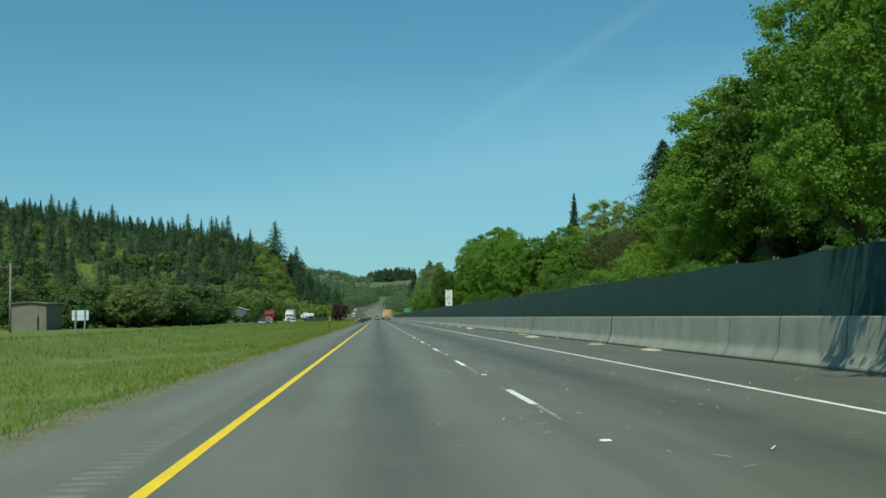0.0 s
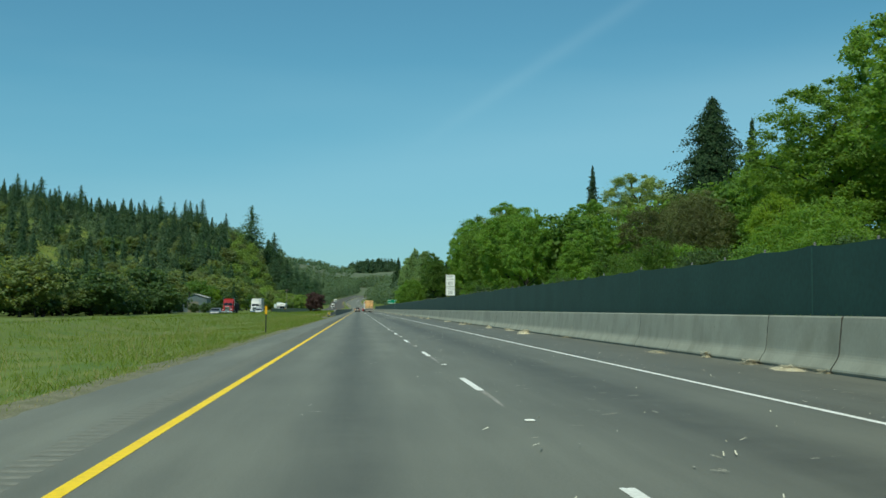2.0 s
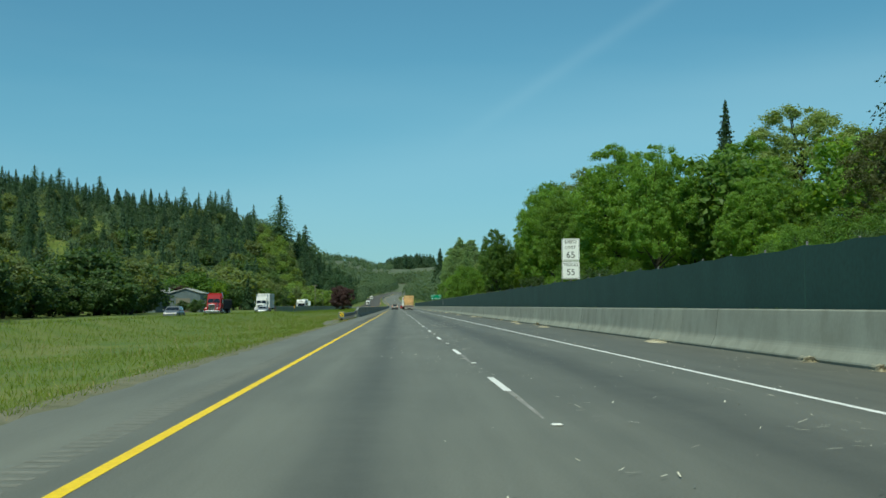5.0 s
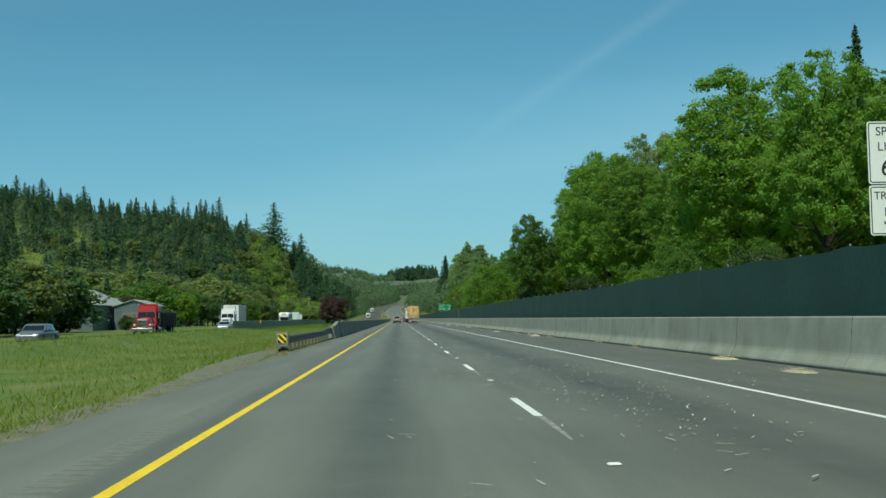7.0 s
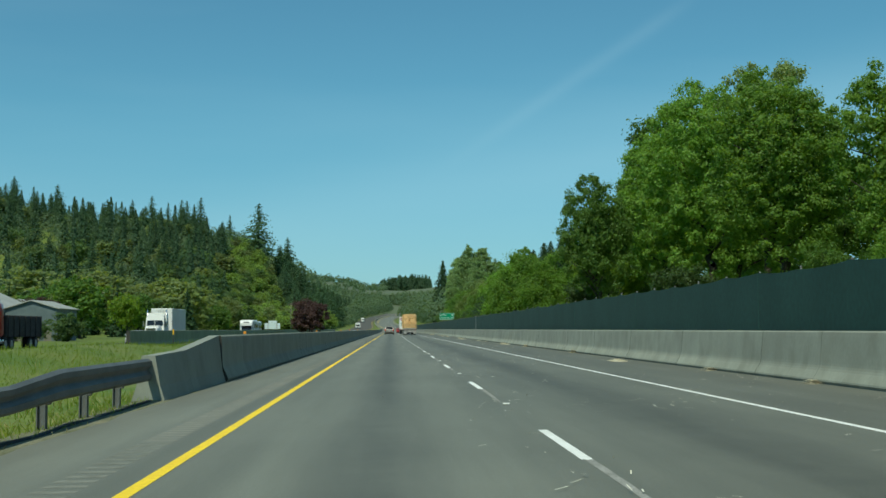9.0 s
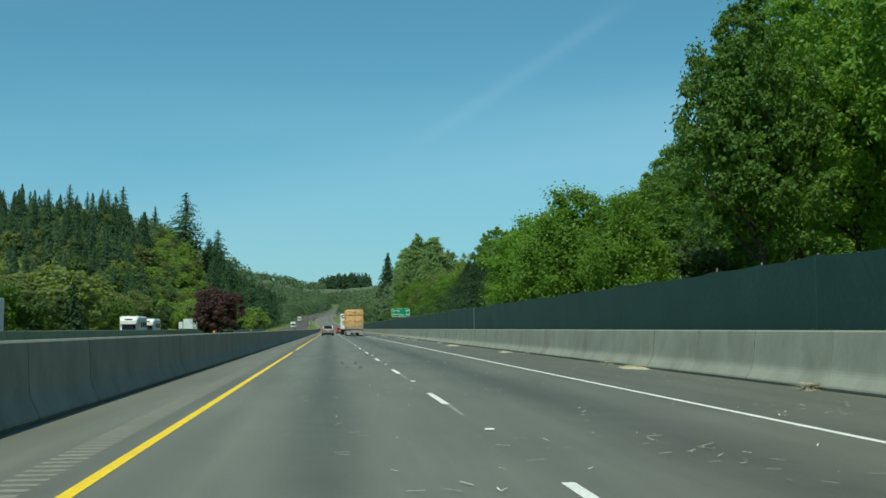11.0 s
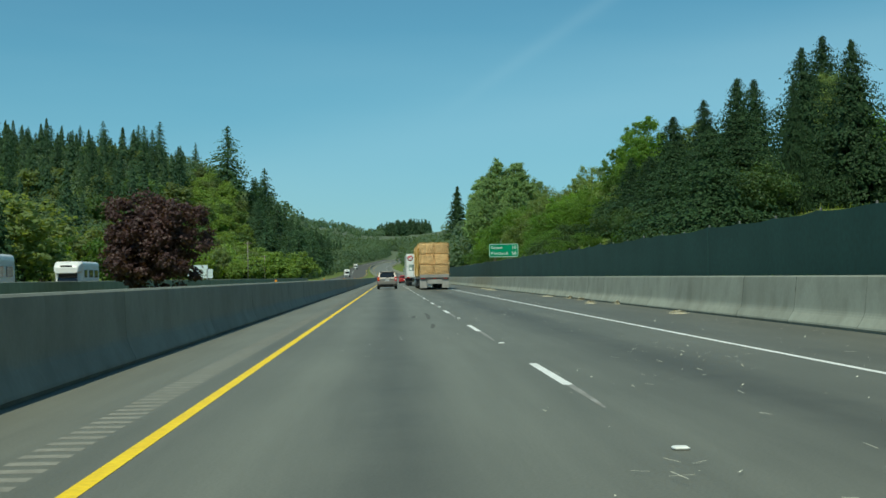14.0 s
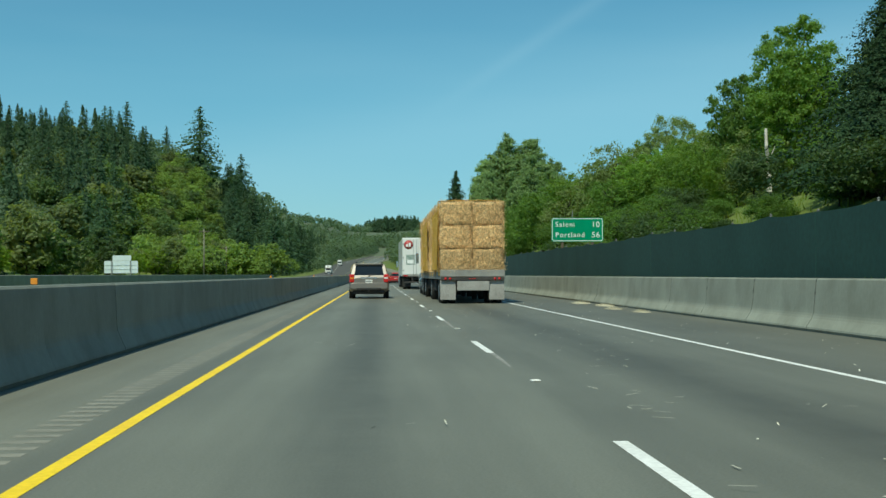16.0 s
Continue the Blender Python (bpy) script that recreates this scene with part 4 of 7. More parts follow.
def conifer(label, h, r, material, seed, rows=34, arms=8, tufts=7, group="", clear=0.10, sparse=0.0, name="conifer", spray=(0.10, 0.012), ragged=0.07, point=0.85):
    """Straight trunk with whorls of drooping branches, made of many needle sprays."""
    rng = np.random.default_rng(seed)
    tree = thing(name, label, "tree", group)
    part("trunk", tube_bm((0, 0, -0.4), (0, 0, h * 0.98), 0.014 * h + 0.05, 0.01, 8), M_BARK, tree)
    c, n, s = [], [], []
    for i in range(rows):
        t = (i + rng.uniform(-0.3, 0.3)) / rows
        z = h * (clear + (1 - clear) * max(0, t))
        ln0 = r * (1 - max(0, t)) ** point * (0.55 + 0.45 * min(1, 6 * (t + 0.08))) * (1 + ragged * rng.normal(0, 1)) + 0.12
        ln0 = max(0.15, ln0)
        lean = rng.uniform(0, 6.283)
        for _ in range(max(3, int(arms * (1 - 0.55 * t)))):
            if rng.random() < sparse:
                continue
            az = rng.uniform(0, 6.283)
            ln = ln0 * rng.uniform(0.65, 1.15) * (1 + 1.6 * ragged * math.cos(az - lean))
            u = np.array([math.cos(az), math.sin(az), 0])
            side = np.array([-u[1], u[0], 0])
            k = max(2, int(tufts * (0.4 + 0.6 * ln / r)))
            for j in range(k):
                w = (j + rng.uniform(0.2, 0.9)) / k
                droop = -0.32 * ln * w * w + 0.10 * ln * w
                c.append(u * ln * w + side * rng.normal(0, 0.065 * ln + 0.03) + np.array([0, 0, z + droop + rng.normal(0, 0.007 * h)]))
                n.append(u * rng.uniform(0.1, 1.1) + side * rng.normal(0, 0.6) + np.array([0, 0, rng.uniform(0.0, 0.9)]))
                s.append((spray[0] * ln0 + spray[1] * h) * rng.uniform(0.7, 1.2))
        for _ in range(arms):
            # dense heart of the whorl, close to the trunk
            az, w = rng.uniform(0, 6.283), rng.uniform(0.08, 0.62)
            c.append(np.array([math.cos(az) * ln0 * w, math.sin(az) * ln0 * w, z - 0.1 * ln0 * w + rng.normal(0, 0.01 * h)]))
            n.append(np.array([math.cos(az), math.sin(az), rng.uniform(-0.2, 0.6)]) + rng.normal(0, 0.3, 3))
            s.append((0.10 * ln0 + 0.005 * h) * rng.uniform(0.7, 1.2))
    quads("needles", leaf_quads(np.array(c), np.array(n), np.array(s), rng, 1.25), material, tree)
    return tree


class Grove:
    """Places a tree: the first use sets the pattern itself, later ones copy it."""

    def __init__(self, pattern, height):
        self.pattern, self.height, self.used = pattern, height, False

    def put(self, x, y, h, turn, wide=1.0, sink=0.0):
        s = h / self.height
        m = Matrix.LocRotScale((x, y, land(x, y) - sink), Euler((0, 0, turn)), (s * wide, s * wide, s))
        if not self.used:
            self.used = True
            self.pattern.matrix_basis = m
            return self.pattern
        k = self.pattern.scale
        m = m @ Matrix.Diagonal((1 / k.x, 1 / k.y, 1 / k.z, 1))
        return copy_thing(self.pattern, m)


RB = "roadside trees behind the screen"
maples = [Grove(broadleaf("bright green maple with full dense crown", 22, 7.0, 0.8, L_MAPLE, 11 + i, 350, 125, 0.25, RB), 22) for i in range(3)]
close_trees = [Grove(broadleaf("tall green maple standing close behind the screen", 26, 8.4, 0.8, L_MAPLE, 17, 420, 135, 0.235, RB), 26)]
bright_maple = [Grove(broadleaf("broad bright green maple with layered branches", 22, 7.6, 0.5, L_MAPLE, 19, 400, 120, 0.25, RB), 22)]
young_maples = [Grove(broadleaf("young yellow-green maple standing close behind the screen", 8, 2.9, 0.0, L_YOUNG, 24 + i, 76, 210, 0.14, RB, narrow=0.35), 8) for i in range(2)]
springs = [Grove(broadleaf("yellow-green young tree in fresh leaf", 18, 5.5, 1.5, L_BRIGHT, 31 + i, 280, 100, 0.25, RB), 18) for i in range(2)]
deeps = [Grove(broadleaf("dark green broadleaf tree with heavy crown", 20, 6.5, 1.5, L_DEEP, 41 + i, 290, 100, 0.28, RB), 20) for i in range(2)]
olives = [Grove(broadleaf("olive tree in thin new leaf with bare limbs showing", 20, 6.5, 4.0, L_OLIVE, 51 + i, 330, 130, 0.20, RB, core=0.0), 20) for i in range(2)]
bronzes = [Grove(broadleaf("bronze-brown tree in thin spring leaf", 18, 6.5, 1.5, L_BROWN, 61 + i, 300, 92, 0.22, RB, core=0.04), 18) for i in range(1)]
poplars = [Grove(broadleaf("tall grey-green poplar in the roadside row", 32, 8.5, 3, L_POPLAR, 71 + i, 330, 90, 0.42, RB, narrow=0.4, name="poplar_tree"), 32) for i in range(2)]
great_fir = [Grove(conifer("great dark fir with wide drooping branches", 31, 10.0, L_FIR, 86, 100, 30, 44, RB, 0.03, name="fir_tree", spray=(0.026, 0.005), ragged=0.13, point=0.64), 31)]
bank_firs = [Grove(conifer("dark bushy fir on the roadside bank", 12, 5.0, L_FIR, 88 + i, 56, 28, 28, RB, 0.02, name="fir_tree", spray=(0.030, 0.006), ragged=0.16, point=0.80), 12) for i in range(2)]
firs = [Grove(conifer("dark green fir with drooping branches", 24, 5.2, L_FIR, 81 + i, 60, 17, 17, RB, 0.03, name="fir_tree", spray=(0.075, 0.009)), 24) for i in range(2)]

R = random.Random(12)


def put(kind, x, y, tip, wide=1.0):
    g = kind[R.randrange(len(kind))]
    return g.put(x, y, tip - land(x, y), R.uniform(0, 6.28), wide)


# near right: maples, then the wood behind the speed sign
for k, x, y, tip, w in (
    (close_trees, 23, 46, 27, 1.0), (close_trees, 13.6, 20, 24, 1.05), (firs, 41, 104, 42, 1.2), (close_trees, 30, 77, 25, 1.0), (maples, 46, 128, 26, 1.0), (close_trees, 40.5, 146, 20.8, 1.5), (maples, 53, 157, 31, 1.1), (maples, 47, 178, 20, 1.1),
    (deeps, 33, 100, 22, 1.0), (deeps, 41, 110, 27, 1.0), (bronzes, 40, 185, 15.5, 1.1), (bright_maple, 32.5, 105, 22.5, 1.3), (springs, 28, 128, 9, 1.2), (bronzes, 33, 163, 12, 0.85),
    (bronzes, 46, 208, 17, 1.2), (bronzes, 44.5, 226, 17.5, 1.1), (maples, 37, 244, 14.5, 1.1), (bronzes, 54, 226, 19.6, 1.0),
    (great_fir, 61.4, 248, 38.2, 1.02), (firs, 67, 244, 34, 0.75), (firs, 51.3, 302, 32.8, 0.8), (olives, 58, 288, 29.5, 1.32), (olives, 66, 280, 25, 1.0), (maples, 50, 268, 17, 1.2),
    (maples, 30, 256, 19.5, 0.85), (maples, 29, 273, 21.8, 1.15), (maples, 29, 292, 16.5, 0.95), (maples, 28.2, 312, 20, 1.1), (maples, 27.6, 328, 23, 0.9), (maples, 26.6, 338, 20.4, 0.95),
    (maples, 41, 284, 19, 1.0), (maples, 42, 300, 18, 1.0), (maples, 43, 318, 18, 1.0), (deeps, 40, 332, 19, 1.0), (olives, 36.5, 339, 27, 0.92), (maples, 43.5, 267, 22, 1.05),
    (deeps, 31.8, 358, 26, 0.95), (maples, 33, 368, 24, 0.9), (deeps, 25, 352, 11, 1.3), (springs, 23.5, 345, 9, 1.3), (deeps, 26, 364, 12, 1.3), (deeps, 28.5, 376, 16, 0.8), (springs, 22, 372, 8, 1.3), (deeps, 40, 360, 22, 1.0),
    (young_maples, 13.0, 356, 8.2, 1.05), (young_maples, 13.3, 349.5, 8.2, 1.0), (young_maples, 12.9, 343, 8.5, 1.05), (young_maples, 14.2, 336.5, 7.2, 1.0), (deeps, 18.5, 331, 15, 0.8), (young_maples, 17.2, 350, 9.0, 1.0), (young_maples, 15.2, 359, 8.2, 0.8), (young_maples, 14.6, 346, 8.6, 0.75), (young_maples, 13.2, 362, 7.4, 0.9),
    (springs, 35, 396, 20, 0.62), (bank_firs, 33.4, 414, 16, 1.2), (springs, 31, 417, 13, 1.0), (springs, 36, 406, 18, 1.0), (olives, 33, 428, 15.5, 0.8), (springs, 25, 408, 9, 1.3),
    (bank_firs, 31, 437, 16.5, 1.00), (bank_firs, 30.2, 444, 17.4, 0.90), (bank_firs, 31.6, 464, 18.6, 1.05), (bank_firs, 30.2, 470, 17.6, 0.95), (bank_firs, 36, 455, 20.5, 1.00), (bank_firs, 33.5, 451, 16.8, 1.05), (bank_firs, 37, 476, 20.5, 1.00), (bank_firs, 34, 481, 16.5, 1.00), (olives, 35, 450, 17, 0.8),
    (bank_firs, 24.5, 430, 13, 0.38), (maples, 32, 503, 20.6, 0.9), (bank_firs, 31.5, 487, 18.3, 1.35), (olives, 37, 497, 19, 0.9), (bank_firs, 36, 489, 18, 0.81), (springs, 36, 492, 16, 0.9), (deeps, 31.5, 515, 18.5, 0.85), (olives, 38, 520, 17, 0.9),
    (springs, 30.5, 522, 14.5, 0.85), (olives, 31, 536, 18, 0.8), (springs, 32, 554, 17, 0.85), (maples, 33, 575, 16, 0.9), (deeps, 29, 590, 13, 0.9), (springs, 27, 608, 12, 1.0), (deeps, 38, 560, 17, 1.0),
    (firs, 25, 774, 33.5, 1.3), (poplars, 28, 705, 31, 0.9), (poplars, 31, 690, 34.5, 0.95), (poplars, 37, 690, 34.5, 0.95), (poplars, 43, 694, 29, 1.0), (poplars, 33, 660, 27, 0.9), (poplars, 26, 680, 25, 0.8), (deeps, 38, 634, 17, 1.1), (olives, 51, 660, 22, 1.0),
    (deeps, 30, 700, 18, 1.1), (maples, 29, 740, 17, 1.2), (deeps, 33, 790, 20, 1.2), (maples, 34, 850, 18, 1.3), (deeps, 40, 910, 22, 1.2),
):
    put(k, x, y, tip, w)
# second row that closes the wood
backs = [Grove(broadleaf("green tree deeper in the roadside wood", 14, 5.6, 1.5, (L_MAPLE, L_DEEP, L_DEEP)[i], 171 + i, 66, 52, 0.55, RB), 14) for i in range(3)]
y = 60
while y < 640:
    x = 52 + R.uniform(-4, 12)
    if 248 < y < 300:
        x -= 10
    put(backs, x, y, land(x, y) + R.uniform(11, 16) * (0.75 if 380 < y < 620 else 1), 1.15)
    y += R.uniform(8, 13)
# bushes on the bank behind the screen
bushes = [Grove(broadleaf("low green bush on the bank", 4, 2.2, 0.2, (L_DEEP, L_SHADE)[i], 91 + i, 60, 110, 0.13, "bank bushes", name="bush"), 4) for i in range(2)]
blossom = Grove(broadleaf("white-flowering shrub on the bank", 5, 2.4, 0.3, L_BLOSSOM, 95, 34, 80, 0.24, name="flowering_shrub", core=0.05), 5)
blossom.put(25.5, 409, 5.5, 0.4)
for i in range(46):
    y = R.uniform(70, 620)
    x = R.uniform(15, 24) if not 440 < y < 500 else R.uniform(23, 27)
    bushes[1 if 400 < y < 500 else i % 2].put(x, y, R.uniform(2.5, 5.5) * (0.55 if y < 320 else 0.85), R.uniform(0, 6), R.uniform(0.9, 1.3))

shrubs = [Grove(broadleaf("shrubby green tree leafy to the ground", 8, 3.6, -0.5, (L_MAPLE, L_DEEP, L_DEEP, L_OLIVE)[i], 161 + i, 100, 90, 0.175, "bank bushes", name="shrub"), 8) for i in range(4)]
for i in range(64):
    y = R.uniform(502, 610) if i < 40 else R.uniform(60, 400)
    x = R.uniform(20, 32) if i < 40 else R.uniform(21, 30)
    if 430 < y < 500 and abs(x / (y - 418) - 0.34) < 0.03:
        # an opening before the dead trunk
        continue
    shrubs[(0, 1, 3)[i % 3] if i < 40 else i % 3].put(x, y, R.uniform(5, 9) * (1 if i < 40 else 0.5), R.uniform(0, 6), R.uniform(0.95, 1.35))


def before_snag(x, y):
    """On the line of sight to the dead trunk from the road."""
    return abs(x / (y - 418) - 0.347) < 0.06


for i in range(30):
    x, y = R.uniform(14, 23), R.uniform(425, 500)
    if not before_snag(x, y):
        bushes[1].put(x, y, R.uniform(1.8, 3.4), R.uniform(0, 6), R.uniform(1.1, 1.6))
for i in range(22):
    # low growth on the open bank
    bushes[i % 2].put(R.uniform(16, 25), R.uniform(450, 494), R.uniform(1.0, 1.7), R.uniform(0, 6), R.uniform(1.3, 1.9))
for i in range(17):
    # young firs that close the wood towards the screen
    x, y = R.uniform(18, 27), R.uniform(424, 478)
    if not before_snag(x, y) and x > 14 + 0.16 * (y - 424):
        bank_firs[i % 2].put(x, y, R.uniform(3.5, 7.5), R.uniform(0, 6), R.uniform(1.0, 1.5))
for i in range(26):
    x, y = R.uniform(17, 27), R.uniform(473, 500)
    if not before_snag(x, y):
        shrubs[2 if i % 3 else 0].put(x, y, R.uniform(2.2, 3.6), R.uniform(0, 6), R.uniform(1.2, 1.6))

for i in range(16):
    # undergrowth that closes the wood under the bronze trees
    shrubs[i % 3].put(R.uniform(37, 50), 196 + 3.6 * i, R.uniform(4.5, 7), R.uniform(0, 6), R.uniform(1.1, 1.5))

# bleached dead trunk on the bank
bm = bmesh.new()
z0 = land(28.6, 499.4)
limb_mesh(bm, (0, 0, -0.3), (-0.4, 0, 11.6 - z0), 0.22, 0.10, np.random.default_rng(5), 4)
limb_mesh(bm, (-0.3, 0, 3.5), (0.3, 0.1, 4.6), 0.07, 0.02, np.random.default_rng(6), 2)
snag = tagged(part("dead_trunk", bm, M_SNAG), "bleached broken dead tree trunk on the bank", "dead tree")
snag.location = (28.7, 499.4, z0)

# plum trees between the carriageways
plums = Grove(broadleaf("dark purple-leaved plum tree", 6.6, 3.0, -0.2, L_PURPLE, 101, 190, 105, 0.18, "plum trees", name="plum_tree"), 6.6)
plums.put(-14.0, 432, 6.9, 0.3, 1.08)
plums.put(-50, 398, 6.4, 2.3, 1.15)
plums.put(-58, 392, 6.0, 1.3, 1.1)
plums.put(-66, 372, 6.5, 4.3, 1.1)

# ---- left: trees along the opposite road, hillside wood ----
LW = "wood beyond the opposite carriageway"
hillfirs = [Grove(conifer("tall dark conifer of the hillside wood", 32, 8.0, L_FIRHAZE, 111 + i, 38, 14, 10, LW, 0.05, 0.08, name="hill_conifer", spray=(0.07, 0.011), ragged=0.16, point=0.66), 32) for i in range(4)]
hillgreen = [Grove(broadleaf("rounded green tree of the hillside wood", 14, 5.5, 1.0, (L_OLIVEHAZE, L_GREENHAZE, L_OLIVEHAZE, L_HILLBRIGHT)[i], 121 + i, 64, 24, 0.80, LW, name="hill_tree"), 14) for i in range(4)]
near_green = [Grove(broadleaf("leafy tree beside the opposite carriageway", 12, 4.6, 0.8, (L_SHADE, L_DEEP, L_OLIVEHAZE, L_BRIGHT)[i], 131 + i, 76, 30, 0.55, LW, name="field_tree"), 12) for i in range(4)]
near_fir = Grove(conifer("dark spruce beside the opposite carriageway", 13, 3.4, L_FIR, 141, 30, 11, 8, LW, 0.03, name="spruce_tree", spray=(0.14, 0.02)), 13)


def hput(g, x, y, h, w=1.0):
    g.put(x, y, h, R.uniform(0, 6.28), w, 0.5)


def cap(x):
    """Highest treetop of the random wood, so that the named skyline trees stand clear."""
    pts = ((-40, 24), (-57, 36), (-67, 48), (-75, 56), (-91, 70), (-112, 74), (-139, 85), (-207, 92), (-307, 110), (-470, 118))
    for (xa, ha), (xb, hb) in zip(pts, pts[1:]):
        if x >= xb:
            return ha + (hb - ha) * (xa - x) / (xa - xb)
    return 118


def slope_left(y):
    """Left edge of the light green slope."""
    return -65 - 0.155 * (y - 718)


def slope_right(y):
    """Right edge of the light green slope, where the dark conifers begin."""
    return -33 - 0.18 * (y - 718)


# skyline conifers
for x, y, tip, w in ((-86, 989, 85, 0.92), (-71, 1033, 66, 0.95), (-76, 1040, 55, 1.0), (-55, 940, 40, 1.0), (-114, 1055, 84, 0.62), (-120, 1060, 70, 1.0), (-132, 1039, 95, 0.62), (-138, 1048, 91, 0.6),
                     (-145, 1058, 95, 0.58), (-151, 1071, 97, 0.6), (-159, 1062, 94, 0.5), (-173, 1074, 100, 0.72), (-181, 1080, 92, 0.7), (-188, 1078, 98, 0.6), (-201, 1083, 97, 0.55), (-207, 1083, 99, 0.6), (-222, 1088, 98, 0.6), (-232, 1090, 97, 0.7),
                     (-244, 1085, 110, 0.8), (-251, 1092, 104, 0.7), (-262, 1110, 107, 0.7), (-272, 1120, 113, 0.6), (-292, 1136, 123, 0.85), (-300, 1140, 118, 0.8), (-309, 1146, 121, 0.8), (-319, 1155, 128, 0.7), (-331, 1150, 117, 0.9),
                     (-345, 1130, 110, 1.0), (-369, 1150, 120, 0.8), (-395, 1140, 114, 1.0), (-420, 1120, 120, 0.9),
                     (-36.6, 838, 26, 1.2), (-32, 852, 21, 1.2), (-40, 846, 22, 1.2), (-38, 806, 18, 1.2), (-30, 884, 22, 1.2), (-36, 900, 25, 1.2), (-44, 890, 30, 1.1), (-31, 815, 14, 1.3), (-34, 775, 13, 1.3)):
    hput(hillfirs[R.randrange(4)], x, y, max(10, tip - land(x, y)), 1.62 * min(w, 0.95))
hill_rest = []
for i in range(640):
    y = R.uniform(760, 1110)
    x = slope_left(y) - 3 - 370 * R.random() ** 1.15
    if R.random() < (0.30 if y < 820 else 0.64 if y < 890 else 0.86):
        h = max(9, min(R.uniform(19, 30), cap(x) - 2 - land(x, y)))
        if i < 200:
            hput(hillfirs[R.randrange(4)], x, y, h, R.uniform(0.95, 1.35))
        else:
            hill_rest.append((x, y, h, R.uniform(5, 7)))
    elif i < 450:
        hput(hillgreen[R.randrange(3)], x, y, R.uniform(11, 17), R.uniform(1.0, 1.35))
for i in range(215):
    # light green slope below the tall conifers
    y = 700 + 350 * R.random() ** 0.9
    a, b = slope_left(y), slope_right(y)
    hput(hillgreen[(0, 3, 1, 3, 3, 3)[R.randrange(6)]], a + (b - a) * R.random() + R.gauss(0, 4), y, R.uniform(5, 11) * (1 if y < 930 else 0.8), R.uniform(1.0, 1.4))
for i in range(46):
    # dark conifers that come down the edge of the slope
    y = R.uniform(850, 1060)
    b = slope_right(min(y, 985)) + 5
    x = b + (opposite(y) - 12 - b) * R.random() ** 1.5
    hput(hillfirs[R.randrange(4)], x, y, R.uniform(15, 25) if x < -50 else R.uniform(9, 20), R.uniform(0.95, 1.4))
    if i % 2:
        hput(hillgreen[(0, 3)[i // 2 % 2]], x + R.uniform(-7, 3), y - 8, R.uniform(4, 8), 1.2)
for i in range(34):
    y = R.uniform(715, 860)
    b = slope_right(y) + 3
    x = b + max(2, opposite(y) - 11 - b) * R.random()
    if i % 3:
        hput(hillgreen[(1, 3)[i % 2]], x, y, R.uniform(3.5, 7), 1.3)
    else:
        hput(hillfirs[R.randrange(4)], x, y, R.uniform(7, 12), 1.1)
for i in range(90):
    x, y = R.uniform(-58, -34), R.uniform(1040, 1250)
    if i < 20:
        hput(hillfirs[R.randrange(4)], x, y, R.uniform(12, 20), 1.2)
    else:
        hill_rest.append((x, y, R.uniform(12, 20), R.uniform(3.5, 5)))
for i in range(210):
    x, y = -48 - 170 * R.random() ** 1.4, R.uniform(400, 720)
    f = R.random()
    if f < 0.22:
        near_fir.put(x, y, R.uniform(8, 15), R.uniform(0, 6), 1.0)
    else:
        near_green[R.randrange(4)].put(x, y, R.uniform(7, 15) * (0.8 + 0.2 * step(-60, -120, x)), R.uniform(0, 6), R.uniform(0.9, 1.35))
hedge = [Grove(broadleaf("dense dark green tree leafy to the ground", 9, 4.4, -0.6, L_SHADE, 151 + i, 54, 60, 0.48, LW, name="hedge_tree"), 9) for i in range(2)]
for i in range(105):
    # dark belt beside the opposite carriageway
    x, y = -39 - 26 * R.random() ** 1.5, R.uniform(190, 420)
    if 356 < y and x > -52 or x > -37 - (y - 196) * 0.03:
        continue
    if y > 285 and (abs(x + 0.268 * (y - 178)) < 3.2 or x > -0.25 * (y - 178)):
        # the gap through which the metal shed shows
        continue
    (hedge[i % 2] if i % 5 else near_green[2]).put(x, y, R.uniform(4.2, 7.4) if y < 290 else R.uniform(5, 10), R.uniform(0, 6), R.uniform(1.1, 1.5))
for x, y, h in ((-46.5, 338, 6.2), (-51.5, 350, 6.6), (-57, 356, 6.4), (-48, 326, 6.0), (-53, 335, 7.0), (-60, 345, 7.5), (-43.5, 366, 2.6), (-40.5, 364, 2.8), (-38, 368, 3.6)):
    hedge[int(h * 10) % 2].put(x, y, h, h, 1.25)
for x, y, h, w in ((-70, 520, 16, 1.7), (-60, 532, 15, 1.6), (-51, 522, 13.5, 1.6), (-80, 515, 15, 1.6), (-92, 530, 17, 1.7), (-57, 585, 11, 1.6), (-66, 560, 15, 1.6)):
    near_green[2].put(x, y, h, h * w, w)
near_green[3].put(-48, 565, 5.6, 1.0, 1.25)
for i in range(36):
    x, y = R.uniform(-150, -84), R.uniform(250, 400)
    near_green[R.randrange(4)].put(x, y, R.uniform(7, 13), R.uniform(0, 6), R.uniform(1, 1.3))


